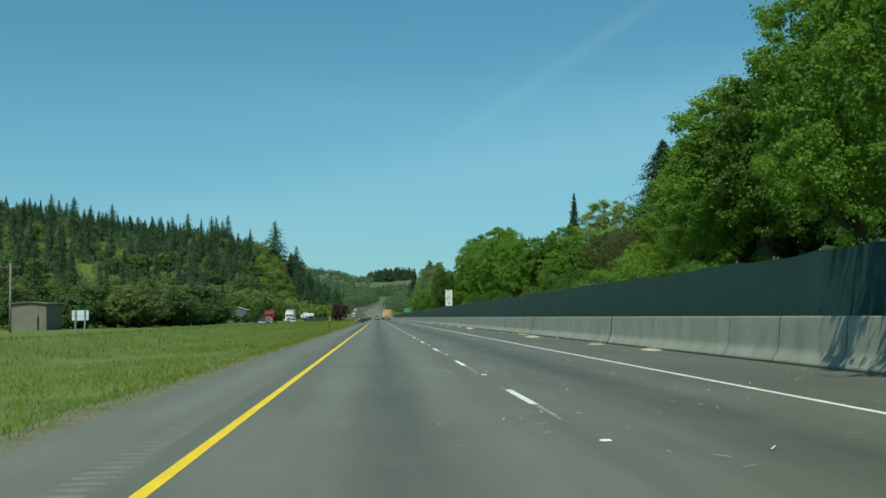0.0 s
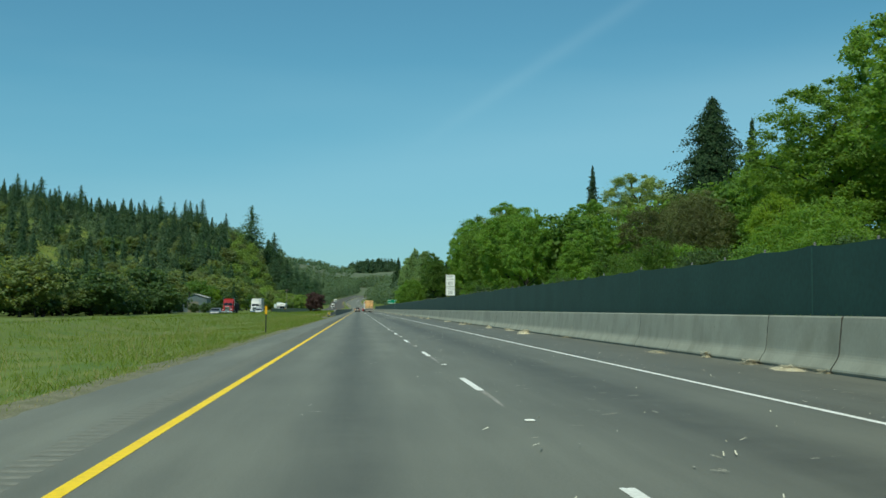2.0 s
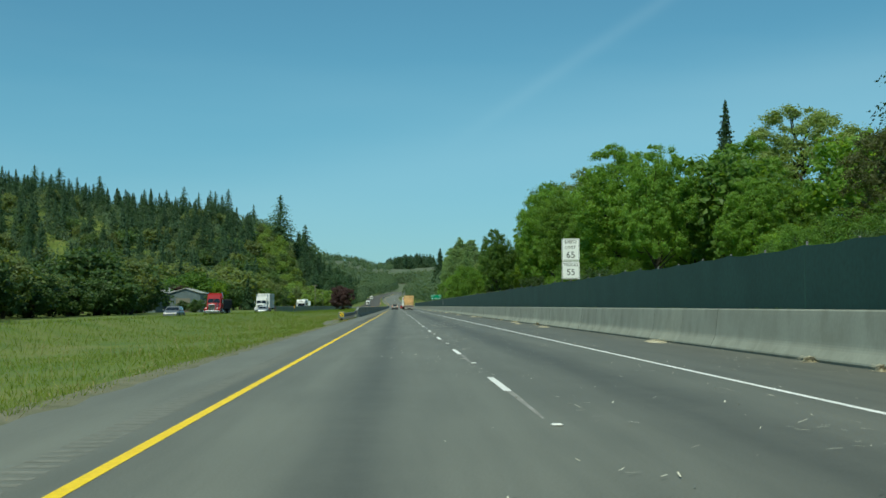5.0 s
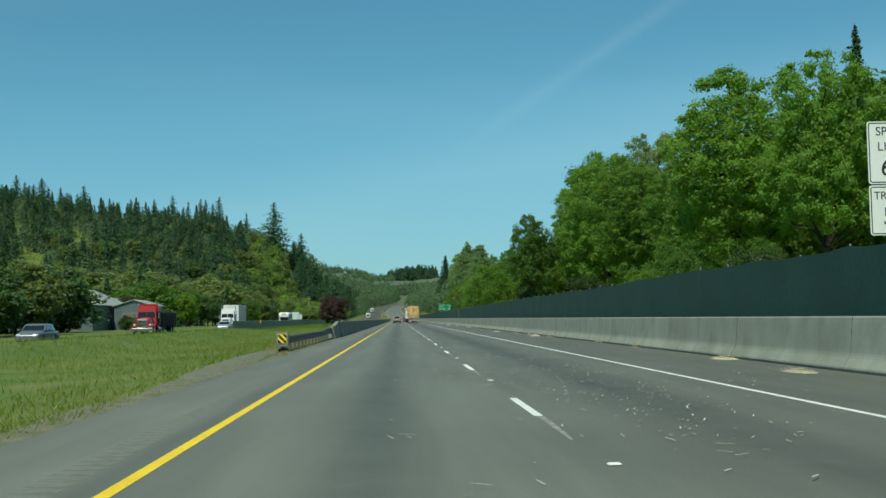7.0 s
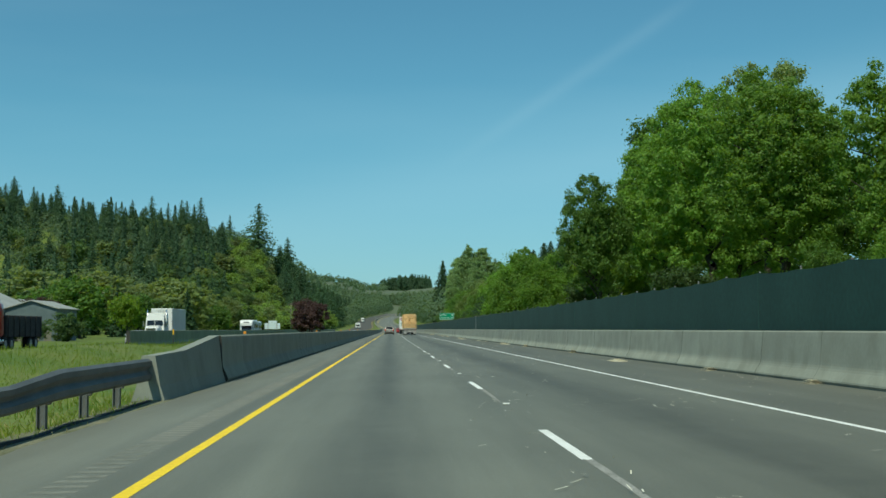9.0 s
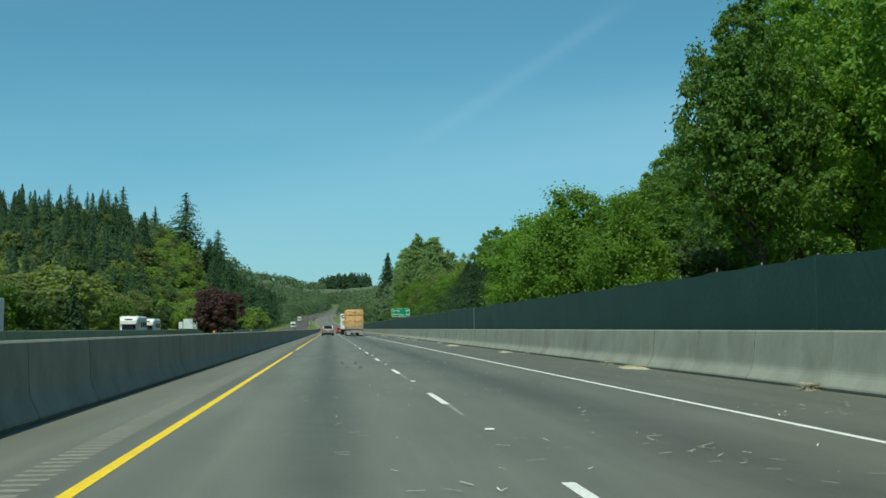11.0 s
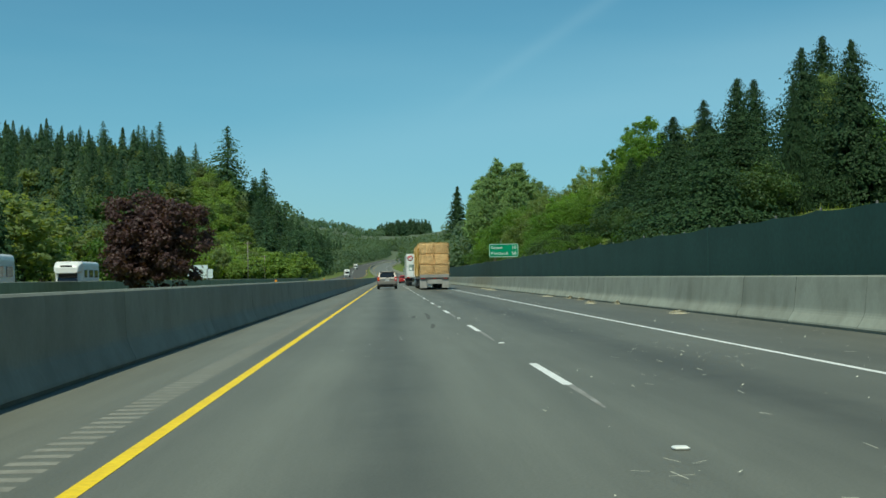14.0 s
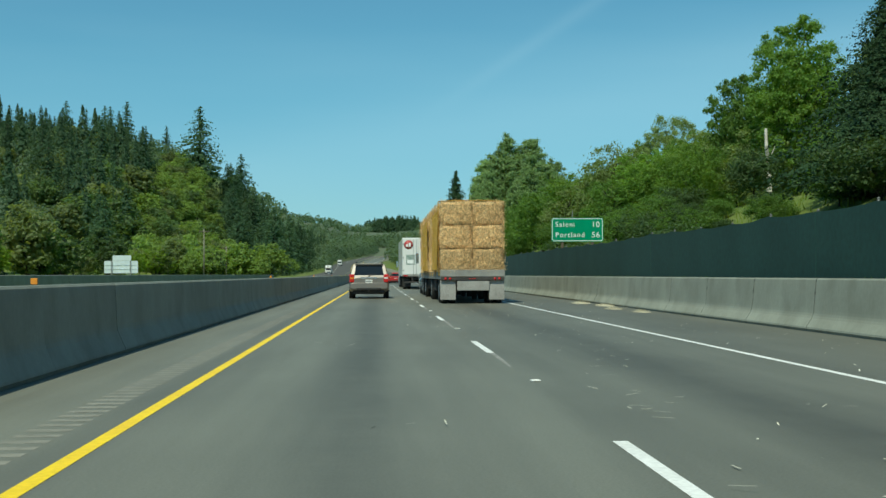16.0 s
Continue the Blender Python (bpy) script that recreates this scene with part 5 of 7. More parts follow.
# far woods, one object
def far_woods():
    rng = np.random.default_rng(9)
    v = []

    def cone(x, y, z, h, r, n):
        a = rng.uniform(0, 6.28, n)
        t = rng.uniform(0, 1, n) ** 0.85
        rr = 1.15 * r * (1 - t) ** 0.85 * (0.80 + 0.28 * np.sin(t * 34 + a * 2 + rng.uniform(0, 6))) * rng.uniform(0.55, 1.15, n) + 0.15
        c = np.stack([x + rr * np.cos(a) * 0.8, y + rr * np.sin(a) * 0.8, z + h * t], 1)
        nrm = np.stack([np.cos(a), np.sin(a), rng.uniform(0.2, 1, n)], 1)
        v.append(leaf_quads(c, nrm, (0.16 if n < 100 else 0.056) * h * (1.15 - 0.65 * t), rng, 1.2))

    for x, y, h, rr in hill_rest:
        cone(x, y, land(x, y) - 0.5, h * rng.uniform(0.82, 1.08), rr, 460)
    for i in range(260):
        # dark stand on the far ridge
        x, y = rng.uniform(-26, 86), rng.uniform(2500, 2680)
        cone(x, y, land(x, y) - 1, rng.uniform(20, 33) * (1 - 0.35 * (abs(x - 34) / 55) ** 3), 6, 46)
    for i in range(190):
        x, y = rng.uniform(-150, -5), rng.uniform(2540, 2700)
        cone(x, y, land(x, y) - 1, rng.uniform(9, 17), 5, 34)
    return tagged(quads("conifer_wood", np.concatenate(v), L_FIRHAZE), "dark conifers of the hillside and the far ridge", "forest", kind="stuff")


far_woods()


def valley_woods():
    rng = np.random.default_rng(10)
    v = []
    for i in range(3000):
        y = rng.uniform(700, 2450) if i % 3 else rng.uniform(700, 1150)
        x = rng.uniform(-420, 420) if i % 3 else rng.uniform(16, 200)
        if (-28 < x - bend(y) < 14.5 and y < 1850) or (x < -10 and y < 1250) or (1900 < y < 2450 and x > -8):
            continue
        h, r, n = rng.uniform(9, 17), rng.uniform(4, 6.5), 40 if y > 1200 else 100
        d = rng.normal(0, 1, (n, 3))
        d[:, 2] = abs(d[:, 2])
        d /= np.linalg.norm(d, axis=1, keepdims=True)
        c = np.array([x, y, land(x, y) + h * 0.35]) + d * np.array([r, r, h * 0.65])
        v.append(leaf_quads(c, d + rng.normal(0, 0.3, (n, 3)), np.full(n, 2.4 if n < 50 else 1.05), rng))
    for i in range(3050):
        if i >= 2750:
            y = rng.uniform(900, 1760)
            x = opposite(y) - 6.8 - rng.uniform(0, 12)
            if i % 2:
                x, y = rng.uniform(-40, 90), rng.uniform(1753, 1810)
        elif i < 600:
            x, y = rng.uniform(-160, 220), rng.uniform(1770, 1920)
        elif i < 1900:
            x, y = -100 - 360 * rng.random() ** 1.1, rng.uniform(720, 1120)
        elif i < 2250:
            y = rng.uniform(690, 1850)
            x = bend(y) + rng.uniform(16, 34)
        else:
            y = rng.uniform(1080, 1850)
            x = opposite(y) - 10 - rng.uniform(0, 26)
            if i > 2680:
                x, y = rng.uniform(-70, 110), rng.uniform(1768, 1850)
        h, r = rng.uniform(8, 14), rng.uniform(3.5, 5.5)
        if i >= 2750:
            h, r = rng.uniform(3, 7), rng.uniform(2, 3.5)
        n = 42 if i < 600 else 100
        d = rng.normal(0, 1, (n, 3))
        d[:, 2] = abs(d[:, 2])
        d /= np.linalg.norm(d, axis=1, keepdims=True)
        c = np.array([x, y, land(x, y) + h * 0.2]) + d * np.array([r, r, h * 0.75])
        v.append(leaf_quads(c, d + rng.normal(0, 0.3, (n, 3)), np.full(n, 2.2 if n < 50 else 1.0 if i < 2750 else 0.8), rng))
    # leaf colour greyed and blued to paint in the haze of distance
    return tagged(quads("valley_wood", np.concatenate(v), leaf_mat("hazed_far_leaves", (0.105, 0.168, 0.105), (0.138, 0.205, 0.126), 0.55)), "mixed green wood of the valley ahead", "forest", kind="stuff")


valley_woods()


# ---- vehicles ----
M_GLASS = mat("dark_glass", (0.012, 0.014, 0.015), rough=0.06, coat=0.5)
M_CHROME = mat("chrome", (0.75, 0.75, 0.74), rough=0.18, metal=1.0)
M_RIM = mat("alloy_rim", (0.55, 0.55, 0.54), (0.48, 0.48, 0.47), 6, 0.35, metal=0.9)
M_TRIM = mat("black_trim", (0.02, 0.02, 0.021), (0.03, 0.03, 0.03), 5, 0.6, 0.1, fine=0.1)
M_RED = mat("red_lens", (0.55, 0.012, 0.010), (0.45, 0.01, 0.01), 20, 0.25, coat=0.6)
M_AMBER = mat("amber_lens", (0.75, 0.28, 0.03), (0.7, 0.25, 0.03), 20, 0.25, coat=0.6)
M_CLEAR = mat("clear_lens", (0.75, 0.75, 0.73), (0.68, 0.68, 0.66), 20, 0.2, coat=0.6)
M_CHAMPAGNE = mat("champagne_paint", (0.255, 0.228, 0.206), (0.232, 0.207, 0.186), 0.7, 0.34, metal=0.45, coat=0.7, fine=0.02)
M_SILVER = mat("silver_paint", (0.50, 0.52, 0.54), (0.46, 0.48, 0.50), 0.7, 0.32, metal=0.4, coat=0.7, fine=0.02)
M_REDPAINT = mat("red_paint", (0.42, 0.018, 0.014), (0.36, 0.015, 0.012), 0.7, 0.35, coat=0.6, fine=0.02)
M_WHITEPAINT = mat("white_coachwork", (0.80, 0.80, 0.78), (0.73, 0.73, 0.70), 0.6, 0.4, coat=0.3, fine=0.03)
M_GREYPAINT = mat("grey_paint", (0.20, 0.21, 0.22), (0.17, 0.18, 0.19), 0.7, 0.35, metal=0.3, coat=0.6, fine=0.02)
M_STEEL = mat("worn_steel", (0.36, 0.35, 0.32), (0.27, 0.26, 0.24), 1.5, 0.6, 0.2, metal=0.3, fine=0.15)
M_CHASSIS = mat("dirty_chassis", (0.035, 0.033, 0.03), (0.06, 0.055, 0.05), 2.5, 0.85, 0.3, fine=0.25)
M_FLAP = mat("grey_mudflap", (0.36, 0.35, 0.33), (0.28, 0.27, 0.25), 1.8, 0.8, 0.2, fine=0.12)
M_STRAP = mat("yellow_strap", (0.75, 0.42, 0.02), (0.62, 0.33, 0.02), 3.0, 0.7, 0.2, fine=0.12)


def loft(rings, caps=True):
    bm = bmesh.new()
    rows = [[bm.verts.new(p) for p in r] for r in rings]
    n = len(rows[0])
    for a, b in zip(rows, rows[1:]):
        for i in range(n):
            f = bm.faces.new((a[i], a[(i + 1) % n], b[(i + 1) % n], b[i]))
            f.smooth = True
    if caps:
        bm.faces.new(rows[0])
        bm.faces.new(rows[-1][::-1])
    bmesh.ops.recalc_face_normals(bm, faces=bm.faces)
    return bm


def ring(y0, y1, w0, w1, z0, z1, e=5.0, n=28):
    """Rounded section; y and the width change from the foot (y0, w0) to the top (y1, w1)."""
    out = []
    for i in range(n):
        a = 2 * math.pi * (i + 0.5) / n
        c, s = math.cos(a), math.sin(a)
        x = math.copysign(abs(c) ** (2 / e), c)
        t = 0.5 + 0.5 * math.copysign(abs(s) ** (2 / e), s)
        out.append((x * (w0 + (w1 - w0) * t), y0 + (y1 - y0) * t, z0 + (z1 - z0) * t))
    return out


def slab(pts, depth):
    """A thin solid from a polygon of points, pushed along depth."""
    bm = bmesh.new()
    a = [bm.verts.new(p) for p in pts]
    b = [bm.verts.new(Vector(p) + Vector(depth)) for p in pts]
    bm.faces.new(a)
    bm.faces.new(b[::-1])
    for i in range(len(a)):
        j = (i + 1) % len(a)
        bm.faces.new((a[i], b[i], b[j], a[j]))
    bmesh.ops.recalc_face_normals(bm, faces=bm.faces)
    return bm


def lathe_bm(profile, n=24, bm=None):
    """Turns (radius, x) pairs about the x axis."""
    bm = bm or bmesh.new()
    rows = []
    for r, x in profile:
        rows.append([bm.verts.new((x, r * math.cos(2 * math.pi * i / n), r * math.sin(2 * math.pi * i / n))) for i in range(n)])
    for a, b in zip(rows, rows[1:]):
        for i in range(n):
            bm.faces.new((a[i], a[(i + 1) % n], b[(i + 1) % n], b[i])).smooth = True
    return bm


def wheel(parent, x, y, r, w, side, spokes=5, dual=False):
    """Tyre with a spoked rim; side is +1 for the right of the car."""
    t = part("wheel", lathe_bm([(r * 0.6, -w / 2), (r * 0.93, -w / 2), (r, -w * 0.36), (r, w * 0.36), (r * 0.93, w / 2), (r * 0.6, w / 2)]), M_BLACK, parent, "black tyre")
    t.location = (x, y, r)
    bm = lathe_bm([(r * 0.62, w * 0.46), (r * 0.57, w * 0.40), (r * 0.55, w * 0.1), (0.001, w * 0.08)])
    for i in range(spokes):
        a = 2 * math.pi * i / spokes
        tube_bm((w * 0.34, 0, 0), (w * 0.38, r * 0.58 * math.cos(a), r * 0.58 * math.sin(a)), r * 0.10, r * 0.08, 6, bm)
    lathe_bm([(r * 0.16, w * 0.36), (r * 0.13, w * 0.46), (0.001, w * 0.47)], 12, bm)
    if side < 0:
        bmesh.ops.scale(bm, verts=bm.verts, vec=(-1, 1, 1))
        bmesh.ops.recalc_face_normals(bm, faces=bm.faces)
    part("rim", bm, M_RIM, t, "alloy rim")
    if dual:
        part("inner_tyre", lathe_bm([(r * 0.6, -w / 2), (r, -w * 0.36), (r, w * 0.36), (r * 0.6, w / 2)], 18), M_BLACK, t).location = (-side * (w + 0.04), 0, 0)
    return t


def car(name, label, at, paint, L, W, H, belt, deck, cabin, wheels, tail, clear=0.22, group="", wagon=True, rails=False):
    """A passenger car, rear at y = 0, front at y = L. deck: height of the bonnet; cabin: (rear foot, rear top, front top, front foot) along y;
    wheels: (rear, front, radius); tail: lamp box (x0, x1, z0, z1)."""
    c = thing(name, label, "car", group, at)
    hw = W / 2
    st = [(0.02, hw * 0.86, clear + 0.18, belt - 0.10), (0.10, hw * 0.95, clear + 0.12, belt - 0.02), (0.45, hw * 0.995, clear, belt),
          (L * 0.35, hw, clear - 0.02, belt), (cabin[3] - 0.15, hw, clear - 0.02, belt - 0.01), (cabin[3] + 0.25, hw * 0.985, clear - 0.01, deck + 0.02),
          (L - 0.45, hw * 0.95, clear, deck - 0.06), (L - 0.12, hw * 0.88, clear + 0.05, deck - 0.16), (L, hw * 0.76, clear + 0.12, deck - 0.28)]
    body = part("body", loft([ring(y, y, w, w * 0.965, z0, z1, 6.5) for y, w, z0, z1 in st]), paint, c)
    g0, g1 = hw * 0.955, hw * 0.80
    za, zb = belt - 0.06, H
    fr = lambda t: (cabin[0] + (cabin[3] - cabin[0]) * t, cabin[1] + (cabin[2] - cabin[1]) * t)
    part("cabin", loft([ring(*fr(t), g0 * (0.97 if t in (0, 1) else 1), g1 * (0.96 if t in (0, 1) else 1), za, zb, 7.0) for t in (0, 0.04, 0.3, 0.7, 0.96, 1)]), paint, c)
    xs = lambda z: g0 + (g1 - g0) * (z - za) / (zb - za)
    zl, zh = belt + 0.03, H - 0.13
    lerp = lambda z, a, b: a + (b - a) * (z - za) / (zb - za)
    # rear and front glass
    yr = lambda z: lerp(z, cabin[0], cabin[1])
    yf = lambda z: lerp(z, cabin[3], cabin[2])
    wide = 0.79 if rails else 0.86
    part("rear_window", slab([(-xs(zl) * wide, yr(zl) - 0.012, zl), (xs(zl) * wide, yr(zl) - 0.012, zl), (xs(zh) * wide, yr(zh) - 0.012, zh), (-xs(zh) * wide, yr(zh) - 0.012, zh)], (0, 0.02, 0)), M_GLASS, c, "dark tinted rear window")
    part("windscreen", slab([(-xs(zl) * 0.90, yf(zl) + 0.012, zl), (xs(zl) * 0.90, yf(zl) + 0.012, zl), (xs(zh) * 0.86, yf(zh) + 0.012, zh), (-xs(zh) * 0.86, yf(zh) + 0.012, zh)], (0, -0.02, 0)), M_GLASS, c)
    cuts = (0.10, 0.36, 0.66, 0.93) if wagon else (0.16, 0.50, 0.90)
    for s in (-1, 1):
        for a, b in zip(cuts, cuts[1:]):
            a2, b2 = a + 0.018, b - 0.018
            p = []
            for z, t in ((zl, a2), (zl, b2), (zh, b2), (zh, a2)):
                y = yr(z) + (yf(z) - yr(z)) * t
                p.append((s * (xs(z) + 0.008), y, z))
            part("side_window", slab(p, (-s * 0.02, 0, 0)), M_GLASS, c)
        for y in wheels[:2]:
            wheel(c, s * (hw - 0.13), y, wheels[2], 0.235, s)
            bm = lathe_bm([(wheels[2] * 1.16, -0.02), (wheels[2] * 1.16, 0.012), (0.01, 0.012)], 28)
            if s < 0:
                bmesh.ops.scale(bm, verts=bm.verts, vec=(-1, 1, 1))
                bmesh.ops.recalc_face_normals(bm, faces=bm.faces)
            part("wheel_arch", shift(bm, s * (hw - 0.008), y, wheels[2] * 1.04), M_TRIM, c, "black wheel arch")
        part("door_mirror", shift(loft([ring(k, k, w, w, -0.08, 0.08, 4, 12) for k, w in ((0, 0.08), (0.05, 0.12), (0.11, 0.05))]), s * (hw + 0.10), cabin[3] - 0.35, belt + 0.08), paint, c)
        x0, x1, z0, z1 = tail
        xa, xb = sorted((s * x0, s * x1))
        lamp = part("tail_lamp", box_bm(xa, xb, -0.012, 0.32, z0, z1, 0.03, 2), M_RED, c, "red tail lamp")
        part("reverse_lens", box_bm(xa + 0.02, xb - 0.02, -0.02, 0.03, z0 + (z1 - z0) * 0.42, z0 + (z1 - z0) * 0.60, 0.01, 1), M_CLEAR if s > 0 else M_AMBER, lamp)
        part("headlamp", box_bm(s * hw * 0.66 - 0.16, s * hw * 0.66 + 0.16, L - 0.30, L - 0.05, deck - 0.32, deck - 0.17, 0.04, 2), M_CLEAR, c)
        if rails:
            bm = tube_bm((s * g1 * 0.82, cabin[1] + 0.25, H + 0.05), (s * g1 * 0.82, cabin[2] - 0.25, H + 0.05), 0.02, 0.02, 8)
            for y in (cabin[1] + 0.3, (cabin[1] + cabin[2]) / 2, cabin[2] - 0.3):
                tube_bm((s * g1 * 0.82, y, H - 0.03), (s * g1 * 0.82, y, H + 0.05), 0.018, 0.018, 6, bm)
            part("roof_rail", bm, M_TRIM, c, "black roof rail")
    # rear bumper, plate, handle strip, wiper, underside
    bump = part("rear_bumper", loft([ring(y, y, w, w, z0, z1, 7) for y, w, z0, z1 in ((-0.06, hw * 0.90, clear + 0.20, clear + 0.46), (-0.03, hw * 0.96, clear + 0.17, clear + 0.48), (0.35, hw * 0.985, clear + 0.15, clear + 0.48))]), paint, c)
    part("bumper_insert", box_bm(-hw * 0.62, hw * 0.62, -0.075, 0.0, clear + 0.13, clear + 0.24, 0.02, 1), M_TRIM, bump)
    pz = belt - 0.27
    part("plate_recess", box_bm(-0.40, 0.40, 0.0, 0.05, pz - 0.12, pz + 0.16, 0.02, 1), paint, c)
    part("garnish", box_bm(-0.42, 0.42, -0.012, 0.04, pz + 0.13, pz + 0.19, 0.02, 2), M_CHROME if rails else paint, c)
    plate = part("plate", box_bm(-0.16, 0.16, -0.008, 0.0, pz - 0.08, pz + 0.08, 0.006, 1), M_SIGNWHITE, c, "white plate with dark bars")
    for i in range(5):
        part("plate_bar", box_bm(-0.125 + i * 0.052, -0.09 + i * 0.052, -0.012, -0.008, pz - 0.045, pz + 0.04), M_INK, plate)
    part("badge", shift(lathe_bm([(0.001, 0.0), (0.04, 0.0), (0.045, 0.012), (0.0, 0.014)], 14), 0, 0, 0), M_CHROME, c).matrix_basis = pose(0, yr(belt) - 0.02, belt - 0.035, 0, 0, -90)
    bm = tube_bm((0.02, yr(zl) - 0.03, zl + 0.02), (0.42, yr(zl) - 0.05, zl + 0.07), 0.014, 0.008, 6)
    tube_bm((0.0, yr(zl) - 0.03, zl - 0.06), (0.05, yr(zl) - 0.035, zl + 0.03), 0.026, 0.02, 8, bm)
    part("wiper", bm, M_TRIM, c)
    part("underbody", box_bm(-hw * 0.8, hw * 0.8, 0.12, L - 0.25, clear - 0.08, clear + 0.16, 0.04, 1), M_CHASSIS, c)
    bm = lathe_bm([(0.03, -0.1), (0.04, -0.1), (0.04, 0.1), (0.03, 0.1)], 12)
    ex = part("exhaust", bm, M_CHROME, c)
    ex.matrix_basis = pose(hw * 0.62, 0.06, clear + 0.04, 0, 0, 90)
    return c


def suv(x, y):
    c = car("suv", "champagne metallic family SUV with tinted rear glass and roof rails", pose(x, y, 0), M_CHAMPAGNE, 4.79, 1.95, 1.74, 1.12, 1.06,
            (0.07, 0.42, 2.75, 3.55), (1.0, 3.70, 0.36), (0.72, 0.955, 0.80, 1.20), 0.30, rails=True)
    part("spoiler", shift(loft([ring(k, k, w, w, -0.03, 0.03, 4, 16) for k, w in ((0, 0.66), (0.08, 0.70), (0.30, 0.70))]), 0, 0.26, 1.70), M_CHAMPAGNE, c)
    bm = box_bm(-0.05, 0.05, -0.12, 0.1, 0.34, 0.40, 0.01, 1)
    tube_bm((-0.3, 0.05, 0.36), (0.3, 0.05, 0.36), 0.03, 0.03, 8, bm)
    part("tow_hitch", bm, M_CHASSIS, c)
    part("step_bar", tube_bm((-0.98, 1.5, 0.36), (-0.98, 3.2, 0.36), 0.05, 0.05, 8), M_TRIM, c)
    part("step_bar", tube_bm((0.98, 1.5, 0.36), (0.98, 3.2, 0.36), 0.05, 0.05, 8), M_TRIM, c)
    return c


END = 418.0
suv(-0.12, END + 56.5)
car("hatchback", "silver hatchback car on the road", pose(-0.1, END + 96, 0), M_SILVER, 4.35, 1.73, 1.49, 0.96, 0.92, (0.10, 0.75, 2.45, 3.55), (0.85, 3.45, 0.31), (0.66, 0.84, 0.78, 1.06), 0.20)
car("sedan", "small red sedan car on the road", pose(2.75, END + 150, 0), M_REDPAINT, 4.6, 1.78, 1.44, 0.94, 0.90, (0.75, 1.25, 2.55, 3.45), (0.95, 3.65, 0.32), (0.60, 0.86, 0.70, 0.90), 0.18, wagon=False)


# ---- hay truck ----
def bale_mesh():
    rng = np.random.default_rng(21)
    bm = box_bm(-0.635, 0.635, 0.01, 2.40, 0, 0.93)
    bmesh.ops.subdivide_edges(bm, edges=bm.edges, cuts=6, use_grid_fill=True)
    for v in bm.verts:
        d = noise.noise(v.co * 3.0) * 0.05 + noise.noise(v.co * 9.0) * 0.035
        v.co += Vector((v.co.x / 0.64 * d, (v.co.y - 1.2) / 1.2 * d, (v.co.z - 0.46) / 0.46 * d))
        e = max(abs(v.co.x) / 0.635, abs(v.co.z - 0.465) / 0.465, abs(v.co.y - 1.2) / 1.2)
        k = sum(1 for q in (abs(v.co.x) / 0.635, abs(v.co.z - 0.465) / 0.465, abs(v.co.y - 1.2) / 1.2) if q > 0.9)
        if k >= 2:
            v.co += (Vector((0, 1.2, 0.465)) - v.co) * (0.05 + 0.04 * noise.noise(v.co * 2.3))
    me = bpy.data.meshes.new("hay_bale")
    bm.to_mesh(me)
    bm.free()
    # loose stalks on all faces
    n = 2400
    f = rng.integers(0, 5, n)
    p = np.stack([rng.uniform(-0.62, 0.62, n), rng.uniform(0.02, 2.38, n), rng.uniform(0.02, 0.92, n)], 1)
    nr = np.zeros((n, 3))
    for i, (ax, val, sg) in enumerate(((1, 0.0, -1), (0, -0.645, -1), (0, 0.645, 1), (2, 0.94, 1), (1, 0.0, -1))):
        k = f == i
        p[k, ax] = val
        nr[k, ax] = sg
    d = rng.normal(0, 1, (n, 3)) + nr * 0.25
    d /= np.linalg.norm(d, axis=1, keepdims=True)
    s = np.cross(d, nr + rng.normal(0, 0.3, (n, 3)))
    s /= np.linalg.norm(s, axis=1, keepdims=True) + 1e-6
    ln = rng.uniform(0.06, 0.20, (n, 1))
    q = np.stack([p - s * 0.005, p + d * ln - s * 0.003, p + d * ln + s * 0.003, p + s * 0.005], 1)
    base = len(me.vertices)
    vs = [tuple(v.co) for v in me.vertices] + q.reshape(-1, 3).tolist()
    fs = [tuple(pl.vertices) for pl in me.polygons] + (np.arange(4 * n).reshape(n, 4) + base).tolist()
    out = bpy.data.meshes.new("hay_bale")
    out.from_pydata(vs, [], fs)
    out.materials.append(hay_mat())
    return out


def hay_mat():
    """Baled straw: golden, with fine crossing stalks and darker hollows."""
    m = mat("baled_hay", (0.97, 0.69, 0.35), (0.84, 0.55, 0.25), 7.0, 0.9, 0.9, fine=0.35, vary=0.16)
    t = m.node_tree
    n, l = t.nodes, t.links
    base = n["Principled BSDF"].inputs["Base Color"]
    old = base.links[0].from_socket
    for scale, low in (((34, 34, 7), 0.55), ((8, 8, 36), 0.60)):
        mp, ns, mr, mx = n.new("ShaderNodeMapping"), n.new("ShaderNodeTexNoise"), n.new("ShaderNodeMapRange"), n.new("ShaderNodeMix")
        mp.inputs["Scale"].default_value = scale
        ns.inputs["Scale"].default_value, ns.inputs["Detail"].default_value = 1.0, 3
        mr.inputs["From Min"].default_value, mr.inputs["From Max"].default_value = 0.36, 0.58
        mr.inputs["To Min"].default_value, mr.inputs["To Max"].default_value = low, 1.12
        l.new(n["Texture Coordinate"].outputs["Object"], mp.inputs[0])
        l.new(mp.outputs[0], ns.inputs["Vector"])
        l.new(ns.outputs["Fac"], mr.inputs["Value"])
        mx.data_type, mx.blend_type = "RGBA", "MULTIPLY"
        mx.inputs["Factor"].default_value = 1
        l.new(old, mx.inputs["A"])
        comb = n.new("ShaderNodeCombineColor")
        for i in range(3):
            l.new(mr.outputs[0], comb.inputs[i])
        l.new(comb.outputs[0], mx.inputs["B"])
        old = mx.outputs["Result"]
    l.new(old, base)
    return m


